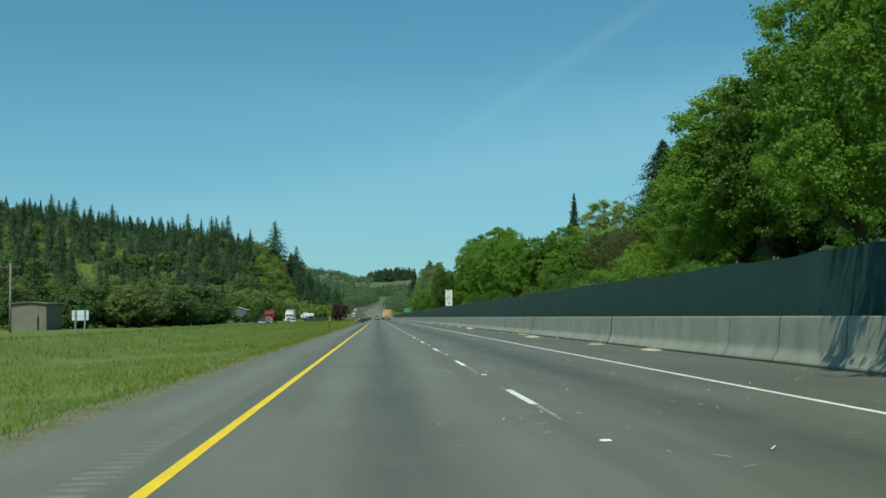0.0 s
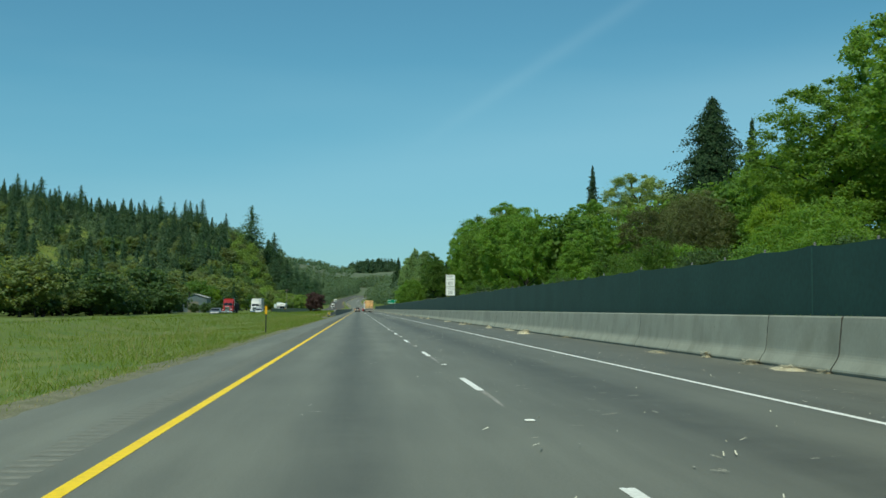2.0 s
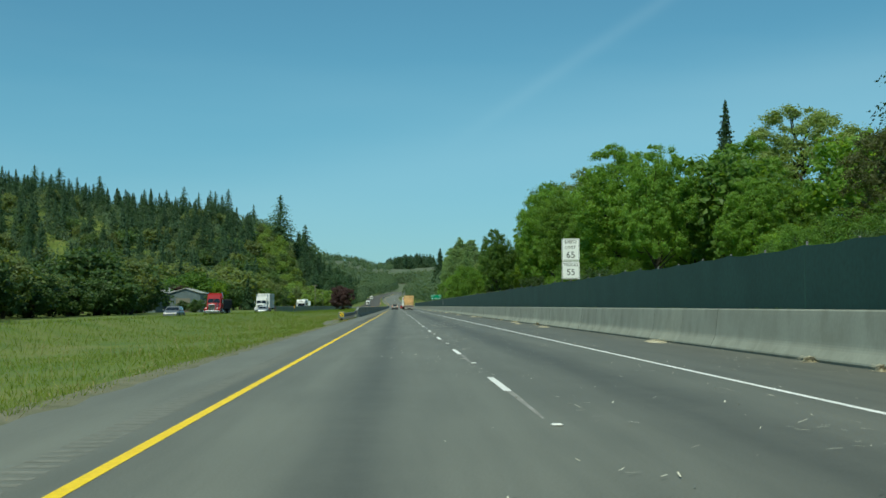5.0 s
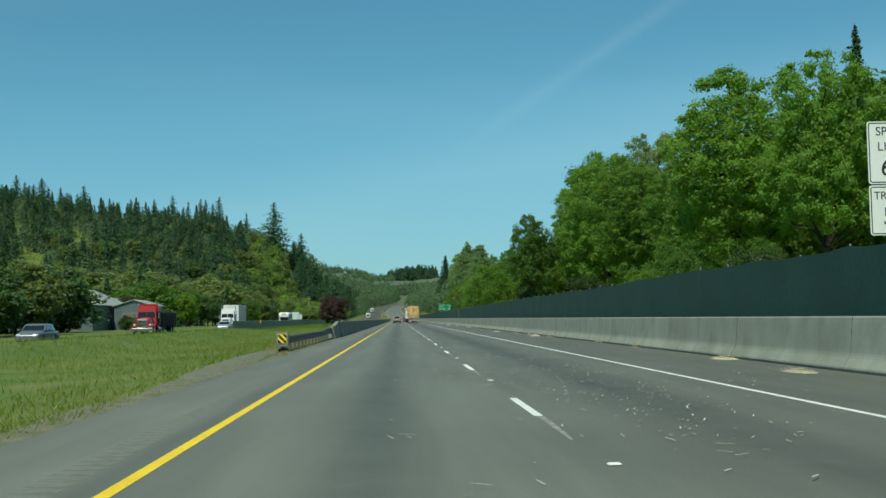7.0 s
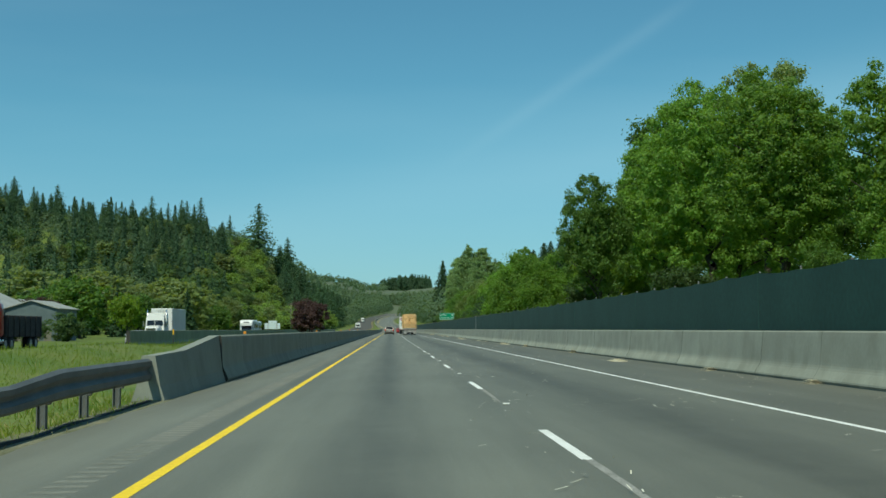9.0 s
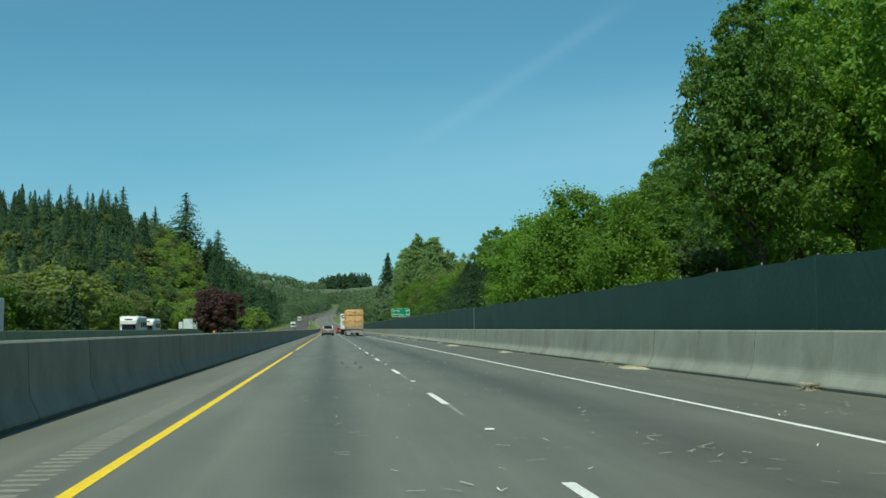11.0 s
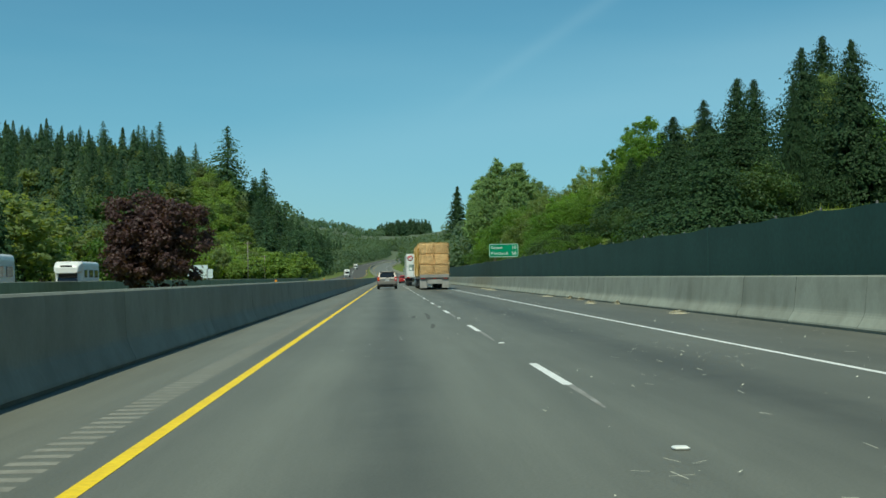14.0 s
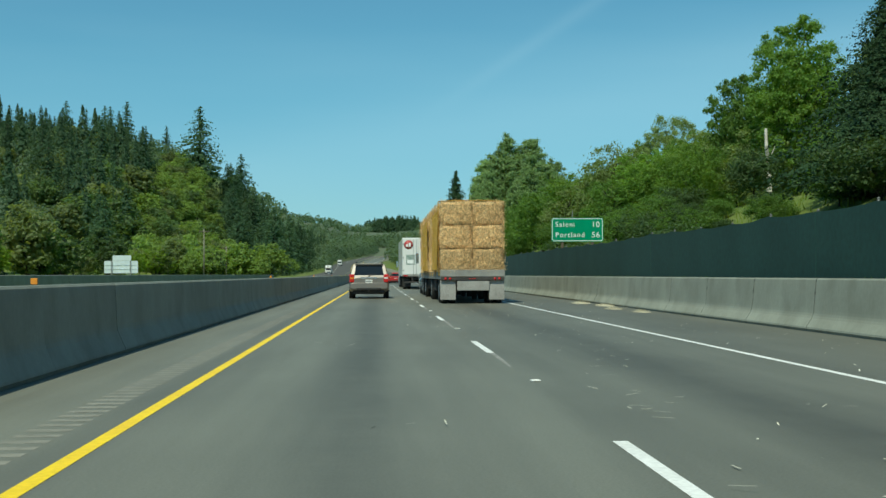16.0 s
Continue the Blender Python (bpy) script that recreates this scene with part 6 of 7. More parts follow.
def flatbed(x, y):
    """Flatbed trailer from its tail (y) forwards."""
    t = thing("flatbed_trailer", "grey steel flatbed trailer with large mudflaps carrying bales", "trailer", at=pose(x, y, 0))
    part("deck", box_bm(-1.29, 1.29, 0.0, 19.4, 1.10, 1.27, 0.02, 1), M_STEEL, t)
    part("tail_board", box_bm(-1.30, 1.30, -0.05, 0.0, 1.08, 1.36, 0.015, 1), M_STEEL, t, "pale grey tail board")
    bar = part("light_bar", box_bm(-1.28, 1.28, -0.04, 0.02, 0.93, 1.07, 0.01, 1), M_CHASSIS, t)
    for cx in (-1.08, -0.90, -0.10, 0.0, 0.10, 0.90, 1.08):
        r = 0.055 if abs(cx) > 0.5 else 0.03
        part("lamp", shift(lathe_bm([(0.001, -0.015), (r, -0.01), (r, 0.02)], 12), 0, 0, 0), M_RED, bar).matrix_basis = pose(cx, -0.045, 1.0, 0, 0, 90)
    part("underride_panel", box_bm(-0.62, 0.68, -0.02, 0.04, 0.52, 0.92, 0.02, 1), M_FLAP, t, "pale plate between the mudflaps")
    for s in (-1, 1):
        bm = box_bm(s * 0.98 - 0.31, s * 0.98 + 0.31, 0.06, 0.075, 0.16, 0.94, 0.004, 1)
        part("mudflap", bm, M_FLAP, t, "large grey mudflap")
        for yy in (0.75, 2.05):
            wheel(t, s * 1.10, yy, 0.50, 0.28, s, 8, True)
        part("side_rail", box_bm(s * 1.24 - 0.05, s * 1.24 + 0.05, 0.1, 19.3, 0.98, 1.09, 0.01, 1), M_STEEL, t)
        part("beam", box_bm(s * 0.45 - 0.07, s * 0.45 + 0.07, 0.2, 19.2, 0.62, 1.09, 0.01, 1), M_CHASSIS, t)
        for yy in (5.5, 6.8, 10.0, 12.0):
            part("tool_box", box_bm(s * 1.0 - 0.18, s * 1.0 + 0.18, yy, yy + 0.8, 0.45, 0.97, 0.03, 1), M_CHASSIS, t)
        for yy in (8.4, 15.2):
            wheel(t, s * 1.10, yy, 0.50, 0.28, s, 8, True)
    return t


HAY_X, HAY_Y = 4.08, END + 46
flatbed(HAY_X, HAY_Y)
bale = bale_mesh()
r = random.Random(8)
for iy in range(8):
    for ix in range(2):
        for iz in range(3):
            ob = new("hay_bale", bale)
            flip = r.random() < 0.5
            ob.matrix_basis = pose(HAY_X - 0.645 + ix * 1.29 + r.uniform(-0.02, 0.02), HAY_Y + 0.02 + iy * 2.42 + r.uniform(-0.03, 0.03), 1.272 + iz * 0.945, r.uniform(-0.3, 0.3), r.uniform(-1.0, 1.0), r.uniform(-1.5, 1.5))
            tagged(ob, "large golden straw bale stacked on the flatbed trailer", "hay bale", "bales on the trailer")
for yy in (0.75, 3.4, 5.9, 8.3, 10.8, 13.1, 15.6, 18.0):
    w = 0.60 if yy < 2 else 0.30
    pts = [(-1.30, 1.12), (-1.325, 2.2), (-1.33, 3.2), (-1.325, 4.13), (-0.6, 4.17), (0.6, 4.17), (1.325, 4.13), (1.33, 3.2), (1.325, 2.2), (1.30, 1.12)]
    bm = bmesh.new()
    rows = [[bm.verts.new((HAY_X + px, HAY_Y + yy + dy, pz)) for px, pz in pts] for dy in (-w / 2, w / 2)]
    for i in range(len(pts) - 1):
        bm.faces.new((rows[0][i], rows[1][i], rows[1][i + 1], rows[0][i + 1]))
    st = tagged(part("load_strap", bm, M_STRAP), "yellow webbing strap tied over the bales", "strap", "straps over the load")
    so = st.modifiers.new("thickness", "SOLIDIFY")
    so.thickness = 0.012


def side_tarp(y0, y1):
    """Yellow netting hung down the left side of the load."""
    n, m = 24, 8
    v = []
    for side in (0.0, 0.008):
        for i in range(n + 1):
            for j in range(m + 1):
                y, z = y0 + (y1 - y0) * i / n, 1.36 + 2.35 * j / m
                v.append((HAY_X - 1.375 - side + 0.03 * noise.noise((y * 1.4, z * 2, 3)), HAY_Y + y, z + 0.12 * noise.noise((y * 0.8, j, 1)) * (1 if j == m else 0)))
    f = []
    k = (n + 1) * (m + 1)
    for i in range(n):
        for j in range(m):
            a = i * (m + 1) + j
            f.append((a, a + 1, a + m + 2, a + m + 1))
            f.append((k + a, k + a + m + 1, k + a + m + 2, k + a + 1))
    tagged(raw("load_net", v, f, M_STRAP, smooth=True), "yellow netting hung over the side of the bales", "load net", "nets over the load")


side_tarp(0.4, 4.6)
side_tarp(9.5, 15.5)


def tractor(name, label, at, paint, sleeper=True, stack_h=3.9):
    """Conventional truck tractor, front towards +y, rear of the frame at y = 0."""
    c = thing(name, label, "truck", at=at)
    cab0 = 2.3 if sleeper else 1.6
    part("frame", box_bm(-0.42, 0.42, 0, 6.6, 0.55, 0.85, 0.02, 1), M_CHASSIS, c)
    if sleeper:
        part("sleeper", loft([ring(k, k, w, w * 0.95, 1.0, z, 8) for k, w, z in ((2.3, 1.18, 3.3), (2.4, 1.22, 3.5), (3.5, 1.22, 3.55))]), paint, c)
    cab = part("cab", loft([ring(a, b, 1.12, 1.0, 1.0, 2.95 if not sleeper else 3.3, 8) for a, b in ((3.4 if sleeper else 1.9, 3.4 if sleeper else 1.9), (4.6, 4.3), (4.75, 4.35))]), paint, c)
    hood = part("bonnet", loft([ring(k, k, w, w * 0.8, 0.85, z, 6) for k, w, z in ((4.6, 1.0, 2.05), (5.6, 0.95, 1.95), (6.6, 0.86, 1.8), (6.8, 0.78, 1.7))]), paint, c)
    gr = part("grille", box_bm(-0.55, 0.55, 6.78, 6.86, 0.85, 1.75, 0.04, 2), M_CHROME, c, "bright upright grille")
    for i in range(7):
        part("grille_bar", box_bm(-0.46 + i * 0.145, -0.40 + i * 0.145, 6.855, 6.875, 0.93, 1.67), M_TRIM, gr)
    part("bumper", box_bm(-1.2, 1.2, 6.7, 6.98, 0.38, 0.80, 0.06, 2), M_CHROME, c, "wide chrome bumper")
    zb, zt = 2.0, 2.62
    for s in (-1, 1):
        part("windscreen", slab([(s * 0.04, 4.70, zb), (s * 0.98, 4.60, zb), (s * 0.92, 4.46, zt), (s * 0.04, 4.52, zt)], (0, -0.02, 0)), M_GLASS, c)
        y0 = 3.5 if sleeper else 2.2
        part("side_window", slab([(s * 1.09, y0, 1.95), (s * 1.09, 4.35, 1.95), (s * 1.055, 4.2, 2.55), (s * 1.055, y0, 2.55)], (-s * 0.03, 0, 0)), M_GLASS, c)
        part("stack", tube_bm((s * 1.12, cab0 + 1.0 if sleeper else 1.7, 1.0), (s * 1.12, cab0 + 1.0 if sleeper else 1.7, stack_h), 0.075, 0.075, 10), M_CHROME, c)
        part("headlamp", shift(lathe_bm([(0.001, 0.02), (0.12, 0.0), (0.13, -0.06)], 14), 0, 0, 0), M_CLEAR, c).matrix_basis = pose(s * 0.86, 6.80, 1.12, 0, 0, 90)
        part("fender", loft([ring(k, k, 0.24, 0.20, 0.75, z, 4, 14) for k, z in ((5.1, 0.95), (5.5, 1.25), (6.1, 1.3), (6.6, 1.05))]), paint, c).location = (s * 0.98, 0, 0)
        part("mirror", box_bm(s * 1.38 - 0.09, s * 1.38 + 0.09, 4.4, 4.48, 1.85, 2.45, 0.03, 1), M_CHROME, c)
        part("tank", tube_bm((s * 1.0, 2.6, 0.72), (s * 1.0, 4.2, 0.72), 0.30, 0.30, 16), M_CHROME, c)
        wheel(c, s * 1.02, 5.85, 0.50, 0.28, s, 8)
        for yy in (0.6, 1.9):
            wheel(c, s * 1.05, yy, 0.50, 0.28, s, 8, True)
    return c


tractor("truck_tractor", "dark truck tractor pulling the loaded flatbed", pose(HAY_X, HAY_Y + 18.9, 0), M_GREYPAINT)


def box_trailer(name, label, at, L, face):
    t = thing(name, label, "trailer", at=at)
    part("box", box_bm(-1.29, 1.29, 0.03, L, 1.10, 4.10, 0.03, 1), M_WHITEPAINT, t, "white trailer body")
    part("rear_frame", box_bm(-1.30, 1.30, 0.0, 0.06, 1.02, 1.16, 0.01, 1), M_STEEL, t)
    for s in (-1, 1):
        d = part("rear_door", box_bm(s * 0.635 - 0.62, s * 0.635 + 0.62, -0.03, 0.03, 1.18, 4.05, 0.012, 1), M_WHITEPAINT, t, "white rear door leaf")
        for dx in (0.18, 0.42):
            part("lock_rod", tube_bm((s * dx, -0.05, 1.15), (s * dx, -0.05, 4.0), 0.017, 0.017, 6), M_GALV, d)
        for z in (1.5, 2.5, 3.6):
            part("hinge", box_bm(s * 1.22 - 0.06, s * 1.22 + 0.06, -0.05, -0.02, z - 0.04, z + 0.04), M_GALV, d)
        part("tail_lamp", box_bm(s * 1.05 - 0.16, s * 1.05 + 0.16, -0.02, 0.05, 1.03, 1.13, 0.01, 1), M_RED, t)
        part("mudflap", box_bm(s * 0.98 - 0.3, s * 0.98 + 0.3, 0.75, 0.765, 0.18, 0.9), M_BLACK, t)
        for yy in (1.6, 2.9):
            wheel(t, s * 1.05, yy, 0.50, 0.28, s, 8, True)
    part("underride_guard", box_bm(-1.15, 1.15, 0.0, 0.1, 0.50, 0.62, 0.01, 1), M_CHASSIS, t)
    for s in (-1, 1):
        part("guard_post", box_bm(s * 0.5 - 0.05, s * 0.5 + 0.05, 0.02, 0.1, 0.6, 1.05), M_CHASSIS, t)
    part("beams", box_bm(-0.5, 0.5, 0.2, L - 0.5, 0.75, 1.1, 0.02, 1), M_CHASSIS, t)
    if face:
        bm = lathe_bm([(0.001, -0.006), (0.36, -0.004), (0.36, 0.0)], 30)
        lg = part("emblem", bm, M_REDPAINT, t, "round red emblem")
        lg.matrix_basis = pose(-0.80, -0.034, 3.55, 0, 0, 90)
        bm = box_bm(-0.007, -0.004, -0.18, -0.02, -0.16, 0.16)
        box_bm(-0.007, -0.004, 0.04, 0.2, -0.16, 0.06, bm=bm)
        part("emblem_shape", bm, M_SIGNWHITE, lg)
        for i, w in enumerate((0.62, 0.95, 0.85, 0.70)):
            part("lettering_bar", box_bm(0.12, 0.12 + w, -0.036, -0.030, 3.72 - i * 0.16, 3.79 - i * 0.16), (M_INK, M_REDPAINT, M_REDPAINT, M_INK)[i], t)
        pic = part("picture_panel", box_bm(-1.0, -0.28, -0.036, -0.030, 1.95, 2.75), mat("printed_panel", (0.16, 0.24, 0.20), (0.40, 0.46, 0.42), 3.0, 0.5), t, "grey-green printed panel")
        part("panel_edge", box_bm(-0.92, -0.36, -0.040, -0.036, 2.05, 2.35), M_SIGNWHITE, pic)
    return t


box_trailer("box_trailer", "white box trailer with a round red emblem on its doors", pose(3.62, END + 92, 0), 16.0, True)
tractor("truck_tractor", "white truck tractor pulling the box trailer", pose(3.62, END + 106.4, 0), M_WHITEPAINT)

# ---- opposite traffic, facing the camera ----


def oncoming(x, y):
    return pose(x, y, -0.2, 0, 0, 180)


def dump_truck(x, y):
    c = tractor("dump_truck", "red conventional truck with chrome grille and a dark dump body", oncoming(x, y), M_REDPAINT, True, 3.7)
    part("dump_body", box_bm(-1.25, 1.25, -6.5, 2.0, 1.0, 2.6, 0.08, 2), M_CHASSIS, c, "dark dump body")
    for i in range(7):
        part("body_rib", box_bm(-1.32, -1.25, -6.2 + i * 1.3, -6.08 + i * 1.3, 1.0, 2.6, 0.01, 1), M_CHASSIS, c)
        part("body_rib", box_bm(1.25, 1.32, -6.2 + i * 1.3, -6.08 + i * 1.3, 1.0, 2.6, 0.01, 1), M_CHASSIS, c)
    for s in (-1, 1):
        for yy in (-5.2, -3.9):
            wheel(c, s * 1.05, yy, 0.5, 0.28, s, 8, True)


dump_truck(-28.6, 316)
tractor("truck_tractor", "white truck tractor with a box trailer behind", oncoming(-27.6, 372), M_WHITEPAINT)
box_trailer("box_trailer", "plain white box trailer behind a white tractor", pose(-27.6, 371.6, -0.2, 0, 0, 0), 9.0, False)
car("sedan", "pale silver sedan car on the opposite carriageway", oncoming(-24.6, 347), M_SILVER, 4.7, 1.8, 1.45, 0.95, 0.91, (0.75, 1.25, 2.6, 3.5), (0.95, 3.7, 0.32), (0.60, 0.86, 0.70, 0.90), 0.18, wagon=False)
car("sedan", "grey sedan car on the opposite carriageway", oncoming(-25.0, 262), M_GREYPAINT, 4.7, 1.8, 1.45, 0.95, 0.91, (0.75, 1.25, 2.6, 3.5), (0.95, 3.7, 0.32), (0.60, 0.86, 0.70, 0.90), 0.18, wagon=False)


def motorhome(x, y, L, label):
    c = thing("motorhome", label, "motorhome", at=oncoming(x, y))
    part("coach_body", loft([ring(a, b, 1.2, 1.17, 0.55, 3.15, 9) for a, b in ((0, 0.05), (0.06, 0.1), (L - 1.6, L - 1.6), (L - 1.5, L - 0.9))]), M_WHITEPAINT, c, "white coach body")
    part("overcab", loft([ring(k, k, w, w, 2.15, z, 6) for k, w, z in ((L - 1.7, 1.17, 3.15), (L - 0.9, 1.15, 3.1), (L - 0.3, 1.05, 2.85), (L - 0.15, 0.95, 2.6))]), M_WHITEPAINT, c)
    part("cab", loft([ring(a, b, 0.98, 0.9, 0.5, z, 6) for a, b, z in ((L - 1.7, L - 1.7, 2.2), (L - 0.4, L - 1.0, 2.2), (L - 0.3, L - 0.9, 2.0))]), M_WHITEPAINT, c)
    part("bonnet", loft([ring(k, k, 0.95, 0.85, 0.5, z, 6) for k, z in ((L - 0.6, 1.3), (L + 0.3, 1.2), (L + 0.5, 1.0))]), M_WHITEPAINT, c)
    part("windscreen", slab([(-0.84, L - 0.50, 1.40), (0.84, L - 0.50, 1.40), (0.78, L - 0.80, 2.1), (-0.78, L - 0.80, 2.1)], (0, 0.05, 0)), M_GLASS, c)
    part("overcab_window", box_bm(-0.5, 0.5, L - 0.28, L - 0.18, 2.55, 2.8, 0.02, 1), M_GLASS, c)
    part("grille", box_bm(-0.6, 0.6, L + 0.48, L + 0.55, 0.62, 0.92, 0.02, 1), M_TRIM, c)
    part("bumper", box_bm(-0.98, 0.98, L + 0.45, L + 0.62, 0.38, 0.58, 0.04, 1), M_CHROME, c)
    for s in (-1, 1):
        for a, b in ((0.5, 1.6), (2.2, 3.4), (4.2, 5.0)):
            part("side_window", box_bm(s * 1.2 - 0.02, s * 1.2 + 0.02, a, b, 1.75, 2.4, 0.01, 1), M_GLASS, c)
        part("stripe", box_bm(s * 1.203 - 0.012, s * 1.203 + 0.012, 0.2, L - 1.7, 1.25, 1.38), M_GREYPAINT, c)
        wheel(c, s * 0.95, L - 0.2, 0.37, 0.22, s)
        wheel(c, s * 0.98, 1.6, 0.37, 0.22, s)
    return c


motorhome(-24.4, 435, 7.2, "white motorhome with an overcab window on the opposite carriageway")
motorhome(-27.4, 468, 6.6, "smaller white motorhome following on the opposite carriageway")
motorhome(opposite(850) - 1.5, 850, 7.4, "white motorhome coming down the far bend").location.z = rise(850) - 0.25
motorhome(opposite(1060) - 1.5, 1060, 7.0, "distant white motorhome on the climb").location.z = rise(1060) - 0.25


# ---- buildings beyond the opposite carriageway ----
M_SHEDWALL = mat("blue_grey_sheeting", (0.13, 0.17, 0.18), (0.10, 0.135, 0.145), 0.8, 0.6, 0.1, fine=0.08)
M_SHEDROOF = mat("pale_roof_sheet", (0.40, 0.40, 0.37), (0.33, 0.33, 0.30), 0.6, 0.6, 0.1, fine=0.08)
M_BEIGE = mat("beige_sheeting", (0.21, 0.20, 0.16), (0.175, 0.165, 0.13), 0.8, 0.7, 0.1, fine=0.08)


def shed(name, label, x, y, w, d, eave, peak, wall, roof):
    """Gabled metal building, gable towards the road's near end."""
    s = thing(name, label, "building", at=pose(x, y, land(x, y) - 0.1))
    bm = slab([(-w / 2, 0, 0), (w / 2, 0, 0), (w / 2, 0, eave), (0, 0, peak), (-w / 2, 0, eave)], (0, d, 0))
    part("wall", bm, wall, s)
    for sg in (-1, 1):
        n = Vector((sg * (peak - eave), 0, w / 2)).normalized() * 0.12
        p = [Vector((0, -0.3, peak)), Vector((sg * (w / 2 + 0.3), -0.3, eave - 0.3 * (peak - eave) / (w / 2))), Vector((sg * (w / 2 + 0.3), d + 0.3, eave - 0.3 * (peak - eave) / (w / 2))), Vector((0, d + 0.3, peak))]
        part("roof", slab([tuple(q + n * 0.05) for q in p], n), roof, s)
    for i in range(int(w / 0.6)):
        k = -w / 2 + 0.3 + i * 0.6
        part("sheet_rib", box_bm(k - 0.02, k + 0.02, -0.03, 0.0, 0, eave - 0.05), wall, s)
    part("roller_door", box_bm(-w * 0.3, -w * 0.3 + 3.0, -0.06, 0.0, 0, 3.1, 0.02, 1), M_BEIGE, s)
    part("service_door", box_bm(w * 0.25, w * 0.25 + 0.95, -0.06, 0.0, 0, 2.1, 0.01, 1), M_BEIGE, s)
    return s


shed("metal_shed", "blue-grey gabled metal shed with a pale roof", -56.0, 368, 13.0, 26, 4.4, 7.3, M_SHEDWALL, M_SHEDROOF)
shed("low_shed", "low pale-roofed shed beside the metal building", -45.2, 378, 6.5, 9, 4.2, 5.2, M_SHEDWALL, M_SHEDROOF)
shed("farm_shed", "beige sheet-metal farm shed", -50.0, 174, 5.0, 8, 3.9, 4.15, M_BEIGE, M_BEIGE)
shed("house", "small pale house among the trees", -57.5, 412, 7.0, 7, 4.0, 6.3, M_SHEDROOF, M_SHEDROOF)


def utility_pole(x, y, h):
    z = land(x, y)
    p = thing("utility_pole", "wooden utility pole with a crossarm", "utility pole", "roadside poles", pose(x, y, z))
    part("pole", tube_bm((0, 0, -0.3), (0, 0, h), 0.15, 0.10, 9), M_POLE, p)
    arm = part("crossarm", box_bm(-1.1, 1.1, -0.06, 0.06, h - 0.6, h - 0.45, 0.01, 1), M_WOODPOST, p)
    for k in (-1.0, -0.4, 0.4, 1.0):
        part("insulator", tube_bm((k, 0, h - 0.45), (k, 0, h - 0.28), 0.04, 0.03, 6), M_GALV, arm)


for x, y, h in ((-38.4, 680, 11.4), (-36, 700, 8), (-42, 140, 8), (-44, 112, 8.5)):
    utility_pole(x, y, h)

# reflectors on the median barrier
bm0 = None
for y in (262, 293, 324, 343, 371, 402, 432, 463, 494, 525):
    bm = box_bm(-0.04, 0.04, -0.02, 0.02, 0, 0.075, 0.006, 1)
    rf = tagged(part("barrier_reflector", bm, M_AMBER), "small amber reflector block on the median barrier", "reflector", "barrier reflectors")
    rf.location = (-3.85, y, 1.071)


# ---- straw on the road, weeds, grass ----
def straw_cloud(rng, centres, per, spread_xy, z=0.012, size=(0.06, 0.19)):
    n = len(centres) * per
    c = np.repeat(np.array(centres, float), per, 0)
    p = np.zeros((n, 3))
    p[:, :2] = c[:, :2] + rng.normal(0, 1, (n, 2)) * np.array(spread_xy)
    p[:, 2] = z + abs(rng.normal(0, 0.012, n))
    a = rng.uniform(0, 6.28, n)
    ln = rng.uniform(*size, n)
    d = np.stack([np.cos(a) * ln, np.sin(a) * ln, rng.uniform(-0.004, 0.02, n)], 1)
    s = np.stack([-np.sin(a), np.cos(a), np.zeros(n)], 1) * rng.uniform(0.003, 0.0075, (n, 1))
    return np.stack([p - s, p + d - s, p + d + s, p + s], 1)


rng = np.random.default_rng(33)
lines = []
for i in range(760):
    y = rng.uniform(10, 560)
    x = rng.choice([1.95, 3.8, 6.6, 0.2, 8.4, 5.2], p=[0.30, 0.24, 0.16, 0.06, 0.16, 0.08]) + rng.normal(0, 0.5)
    lines.append((min(x, 8.7), y))
q = np.concatenate([straw_cloud(rng, lines, 5, (0.30, 0.9)), straw_cloud(rng, [(rng.uniform(2.4, 4.6), rng.uniform(188, 212)) for _ in range(55)], 7, (0.26, 0.7), size=(0.02, 0.08)),
                    straw_cloud(rng, [(rng.uniform(0.8, 8.2), rng.uniform(10, 470)) for _ in range(420)], 4, (0.5, 1.4), size=(0.015, 0.05))])
tagged(quads("loose_straw", q, mat("pale_straw", (0.80, 0.78, 0.66), (0.64, 0.60, 0.46), 2.5, 0.85)), "loose stalks of straw blown over the road", "straw", kind="stuff")


def straw_pile(x, y, w, l, h, seed):
    rng = np.random.default_rng(seed)
    n = 26
    bm = bmesh.new()
    rows = []
    for j in range(5):
        t = j / 4
        rows.append([bm.verts.new((w * (1 - t) * math.cos(a) * rng.uniform(0.85, 1.1), l * (1 - t) * math.sin(a) * rng.uniform(0.85, 1.1), 0.75 * h * (1 - (1 - t) ** 2) * rng.uniform(0.6, 1.0))) for a in np.linspace(0, 2 * math.pi, n, endpoint=False)])
    for a, b in zip(rows, rows[1:]):
        for i in range(n):
            bm.faces.new((a[i], a[(i + 1) % n], b[(i + 1) % n], b[i]))
    ob = thing("straw_pile", "small heap of pale straw against the barrier foot", "straw", "straw heaps", pose(x, y, 0.002))
    part("mound", bm, M_STRAW, ob)
    m = 260
    p = np.stack([rng.normal(0, w * 0.5, m), rng.normal(0, l * 0.55, m), np.zeros(m)], 1)
    p[:, 2] = np.maximum(0.006, 0.85 * h * (1 - (p[:, 0] / w) ** 2 - (p[:, 1] / l) ** 2))
    a = rng.uniform(0, 6.28, m)
    d = np.stack([np.cos(a), np.sin(a), rng.normal(0, 0.10, m)], 1) * rng.uniform(0.06, 0.2, (m, 1))
    s = np.stack([-np.sin(a), np.cos(a), np.zeros(m)], 1) * 0.006
    tagged(quads("stalk_layer", np.stack([p - s, p + d - s, p + d + s, p + s], 1), M_STRAW, ob), kind="stuff")
    return ob


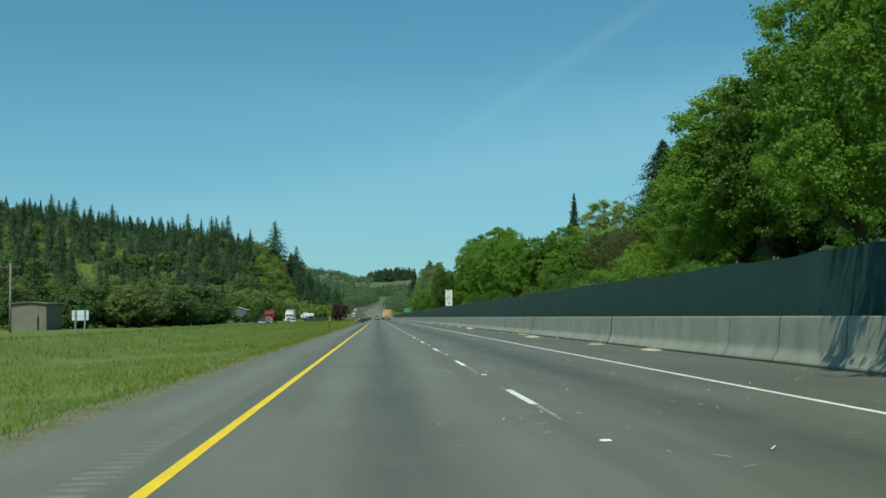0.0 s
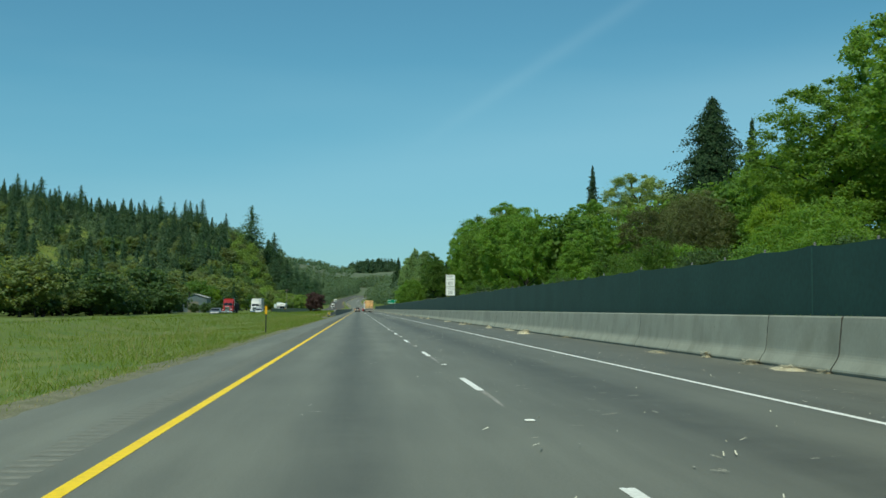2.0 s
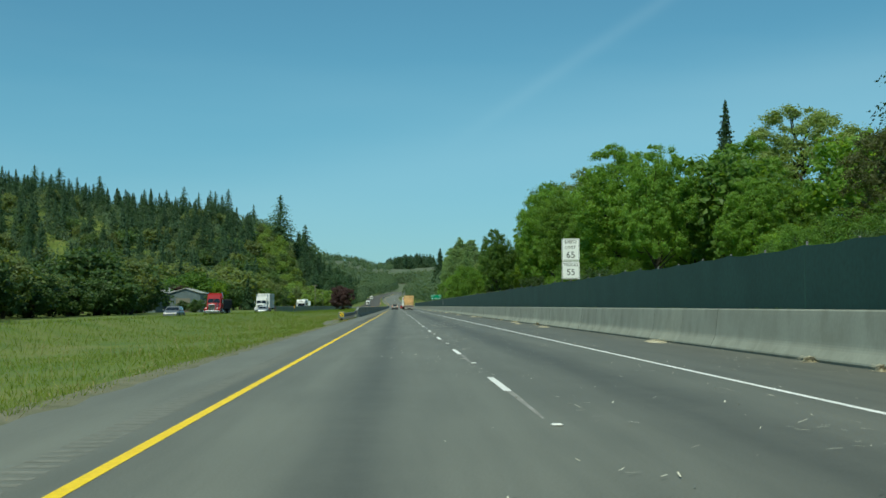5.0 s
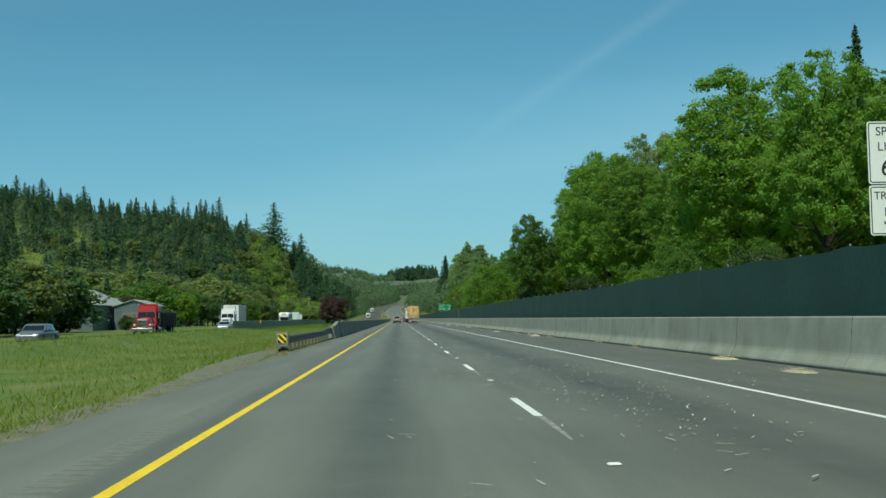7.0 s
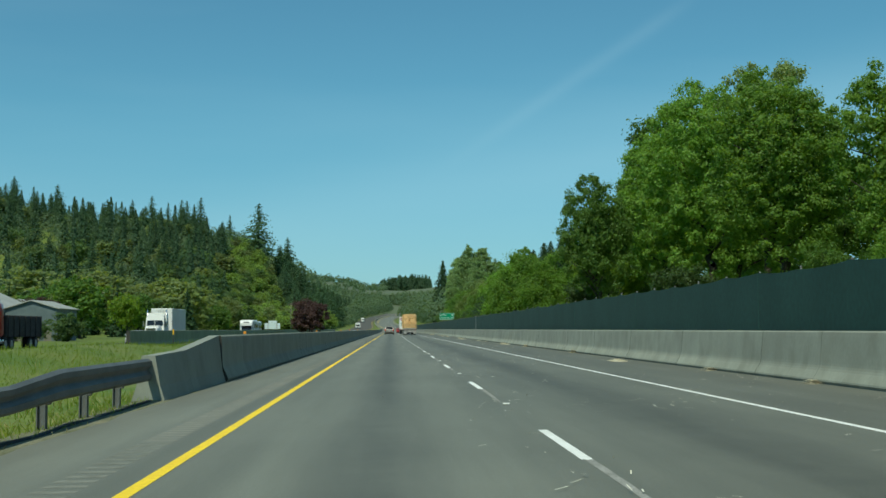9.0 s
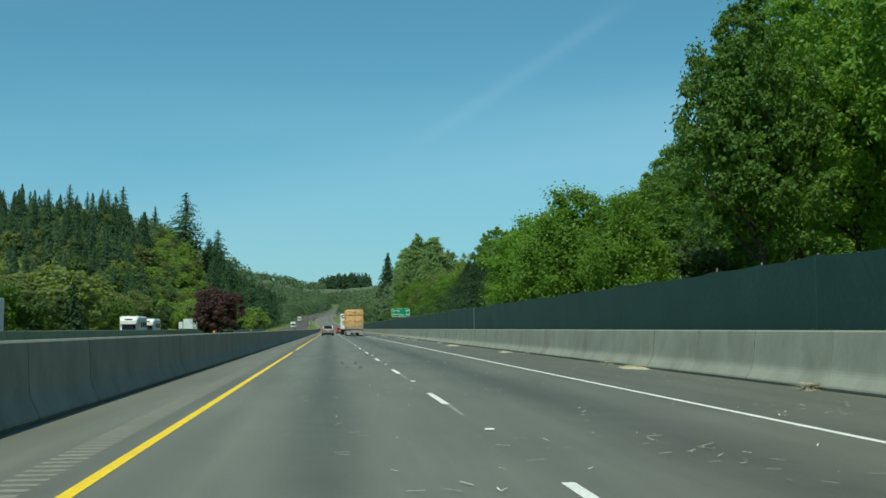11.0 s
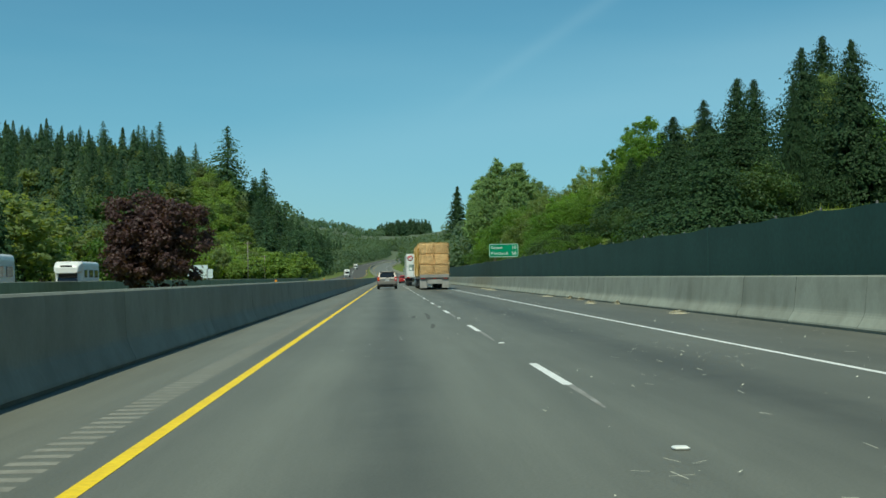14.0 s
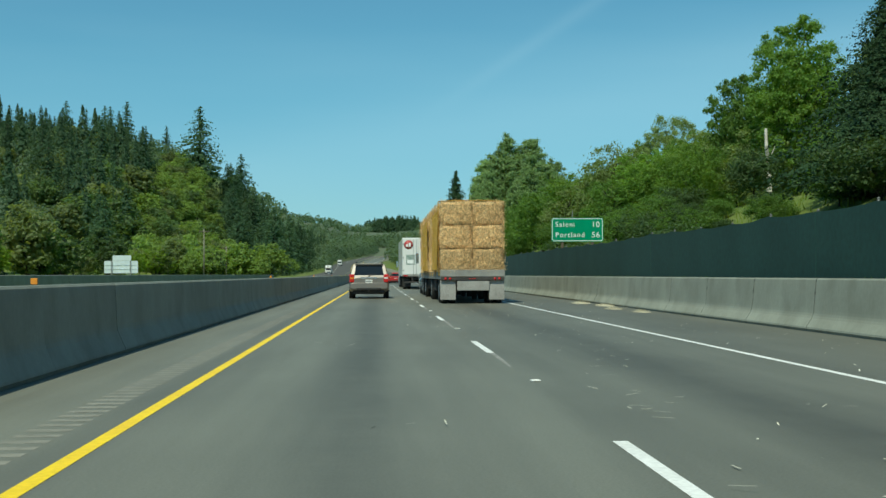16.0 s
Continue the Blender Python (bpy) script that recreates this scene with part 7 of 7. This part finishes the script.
for i, (y, w, l, h) in enumerate(((42, 0.3, 0.9, 0.1), (50, 0.28, 0.8, 0.08), (66.5, 0.35, 1.2, 0.16), (75, 0.25, 0.7, 0.1), (84, 0.2, 0.6, 0.06), (108, 0.32, 0.55, 0.26), (117, 0.25, 0.9, 0.1), (125, 0.22, 0.5, 0.2),
                                 (141, 0.3, 1.0, 0.08), (163, 0.3, 1.0, 0.1), (189, 0.3, 0.8, 0.10), (200, 0.25, 0.7, 0.08), (207, 0.3, 0.7, 0.1), (246, 0.3, 0.8, 0.16), (270, 0.3, 1.0, 0.08), (315, 0.35, 1.1, 0.1), (337, 0.3, 1.0, 0.08),
                                 (358, 0.42, 1.7, 0.09), (372, 0.2, 0.5, 0.12), (395, 0.22, 0.6, 0.1), (408, 0.22, 0.5, 0.14), (424, 0.3, 0.8, 0.08), (453, 0.22, 0.7, 0.07), (456, 0.28, 0.6, 0.09), (460, 0.3, 1.2, 0.08), (463.5, 0.35, 1.1, 0.10))):
    straw_pile(8.62 - 0.25 * (i % 3), y, w, l, h, 200 + i)


tuft = straw_pile(8.80, 62.3, 0.12, 0.22, 0.13, 260)
tuft["label"] = "small pale tuft of straw at a barrier joint"
rt = random.Random(71)
for j in range(25, 128):
    if rt.random() < 0.26:
        m = Matrix.LocRotScale((8.86 + rt.uniform(-0.1, 0.04), -29.72 + 3.826 * j + rt.uniform(-0.3, 0.3), 0.002), Euler((0, 0, rt.uniform(-0.5, 0.5))), (rt.uniform(0.6, 1.5), rt.uniform(0.6, 2.0), rt.uniform(0.5, 1.3)))
        copy_thing(tuft, m)


def blades(rng, p, h, lean, w, low=0.5, high=1.3):
    """Grass blades as narrow upright quads at points p."""
    n = len(p)
    a = rng.uniform(0, 6.28, n)
    s = np.stack([np.cos(a), np.sin(a), np.zeros(n)], 1) * w
    t = np.stack([rng.normal(0, lean, n), rng.normal(0, lean, n), np.ones(n)], 1) * (h * rng.uniform(low, high, n))[:, None]
    return np.stack([p - s, p + s, p + t + s * 0.25, p + t - s * 0.25], 1)


def grass():
    rng = np.random.default_rng(44)

    def field(n, x0, x1, y0, y1, power=1.0):
        x = x0 + (x1 - x0) * rng.random(n) ** power
        y = rng.uniform(y0, y1, n)
        z = np.array([land(a, b) for a, b in zip(x, y)]) - 0.02
        return np.stack([x, y, z], 1)

    def tufted(p, level):
        """Keeps the blades of uneven tufts, off the bare gravel."""
        keep = [noise.noise((a / 1.7, b / 2.6, 0)) * 0.5 + noise.noise((a / 6, b / 9, 4)) * 0.6 + 0.5 > level * R.uniform(0.6, 1.4) and not (195 < b < 223 and abs(a + 3.9 + 0.68 * step(196, 221, b)) < 0.55 and R.random() < 0.85) for a, b, _ in p]
        return p[np.array(keep)]

    v = np.concatenate([
        blades(rng, tufted(field(120000, -3.75, -19.0, 2, 330, 1.7), 0.35), 0.12, 0.6, 0.010),
        blades(rng, tufted(field(34000, -4.8, -16.0, 2, 330, 1.2), 0.52), 0.18, 0.55, 0.010),
        blades(rng, field(20000, -3.70, -4.7, 2, 330, 0.7), 0.07, 0.6, 0.008),
        blades(rng, field(14000, -12.0, -20.5, 2, 330, 0.8), 0.24, 0.35, 0.018),
        blades(rng, field(9000, -4.2, -19.0, 330, 640, 1.0), 0.4, 0.25, 0.03),
        blades(rng, field(5000, 13.0, 30.0, 380, 640, 1.0), 0.4, 0.25, 0.04)])
    tagged(quads("grass", v, L_GRASS), "long green meadow grass of the median and bank", "grass", kind="stuff")
    p = field(12000, -3.60, -5.0, 2, 330, 1.2)
    v = [blades(rng, p, 0.08, 0.6, 0.008), blades(rng, tufted(field(9000, -5.0, -14.0, 2, 330, 1.4), 0.58), 0.42, 0.35, 0.006),
         blades(rng, np.stack([rng.normal(-3.66, 0.07, 420), rng.normal(217.7, 0.28, 420), np.full(420, -0.01)], 1), 0.11, 0.5, 0.008),
         blades(rng, np.stack([rng.uniform(-4.9, -4.12, 900), rng.uniform(222, 243, 900), np.full(900, -0.03)], 1), 0.19, 0.45, 0.010)]
    tagged(quads("dry_grass_edge", np.concatenate(v), L_DRY), "pale dry grass along the shoulder", "grass", kind="stuff")
    # weeds behind the barrier under the screen
    n = 22000
    y = rng.uniform(0, 560, n)
    p = np.stack([9.72 + rng.normal(0, 0.03, n), y, np.full(n, -0.02)], 1)
    keep = np.array([noise.noise((0, b / 9, 5)) > 0.02 for b in y])
    tagged(quads("weeds", blades(rng, p[keep], 1.0, 0.05, 0.012, 0.98, 1.13), L_DEEP), "weeds growing behind the barrier top", "weeds", kind="stuff")


grass()
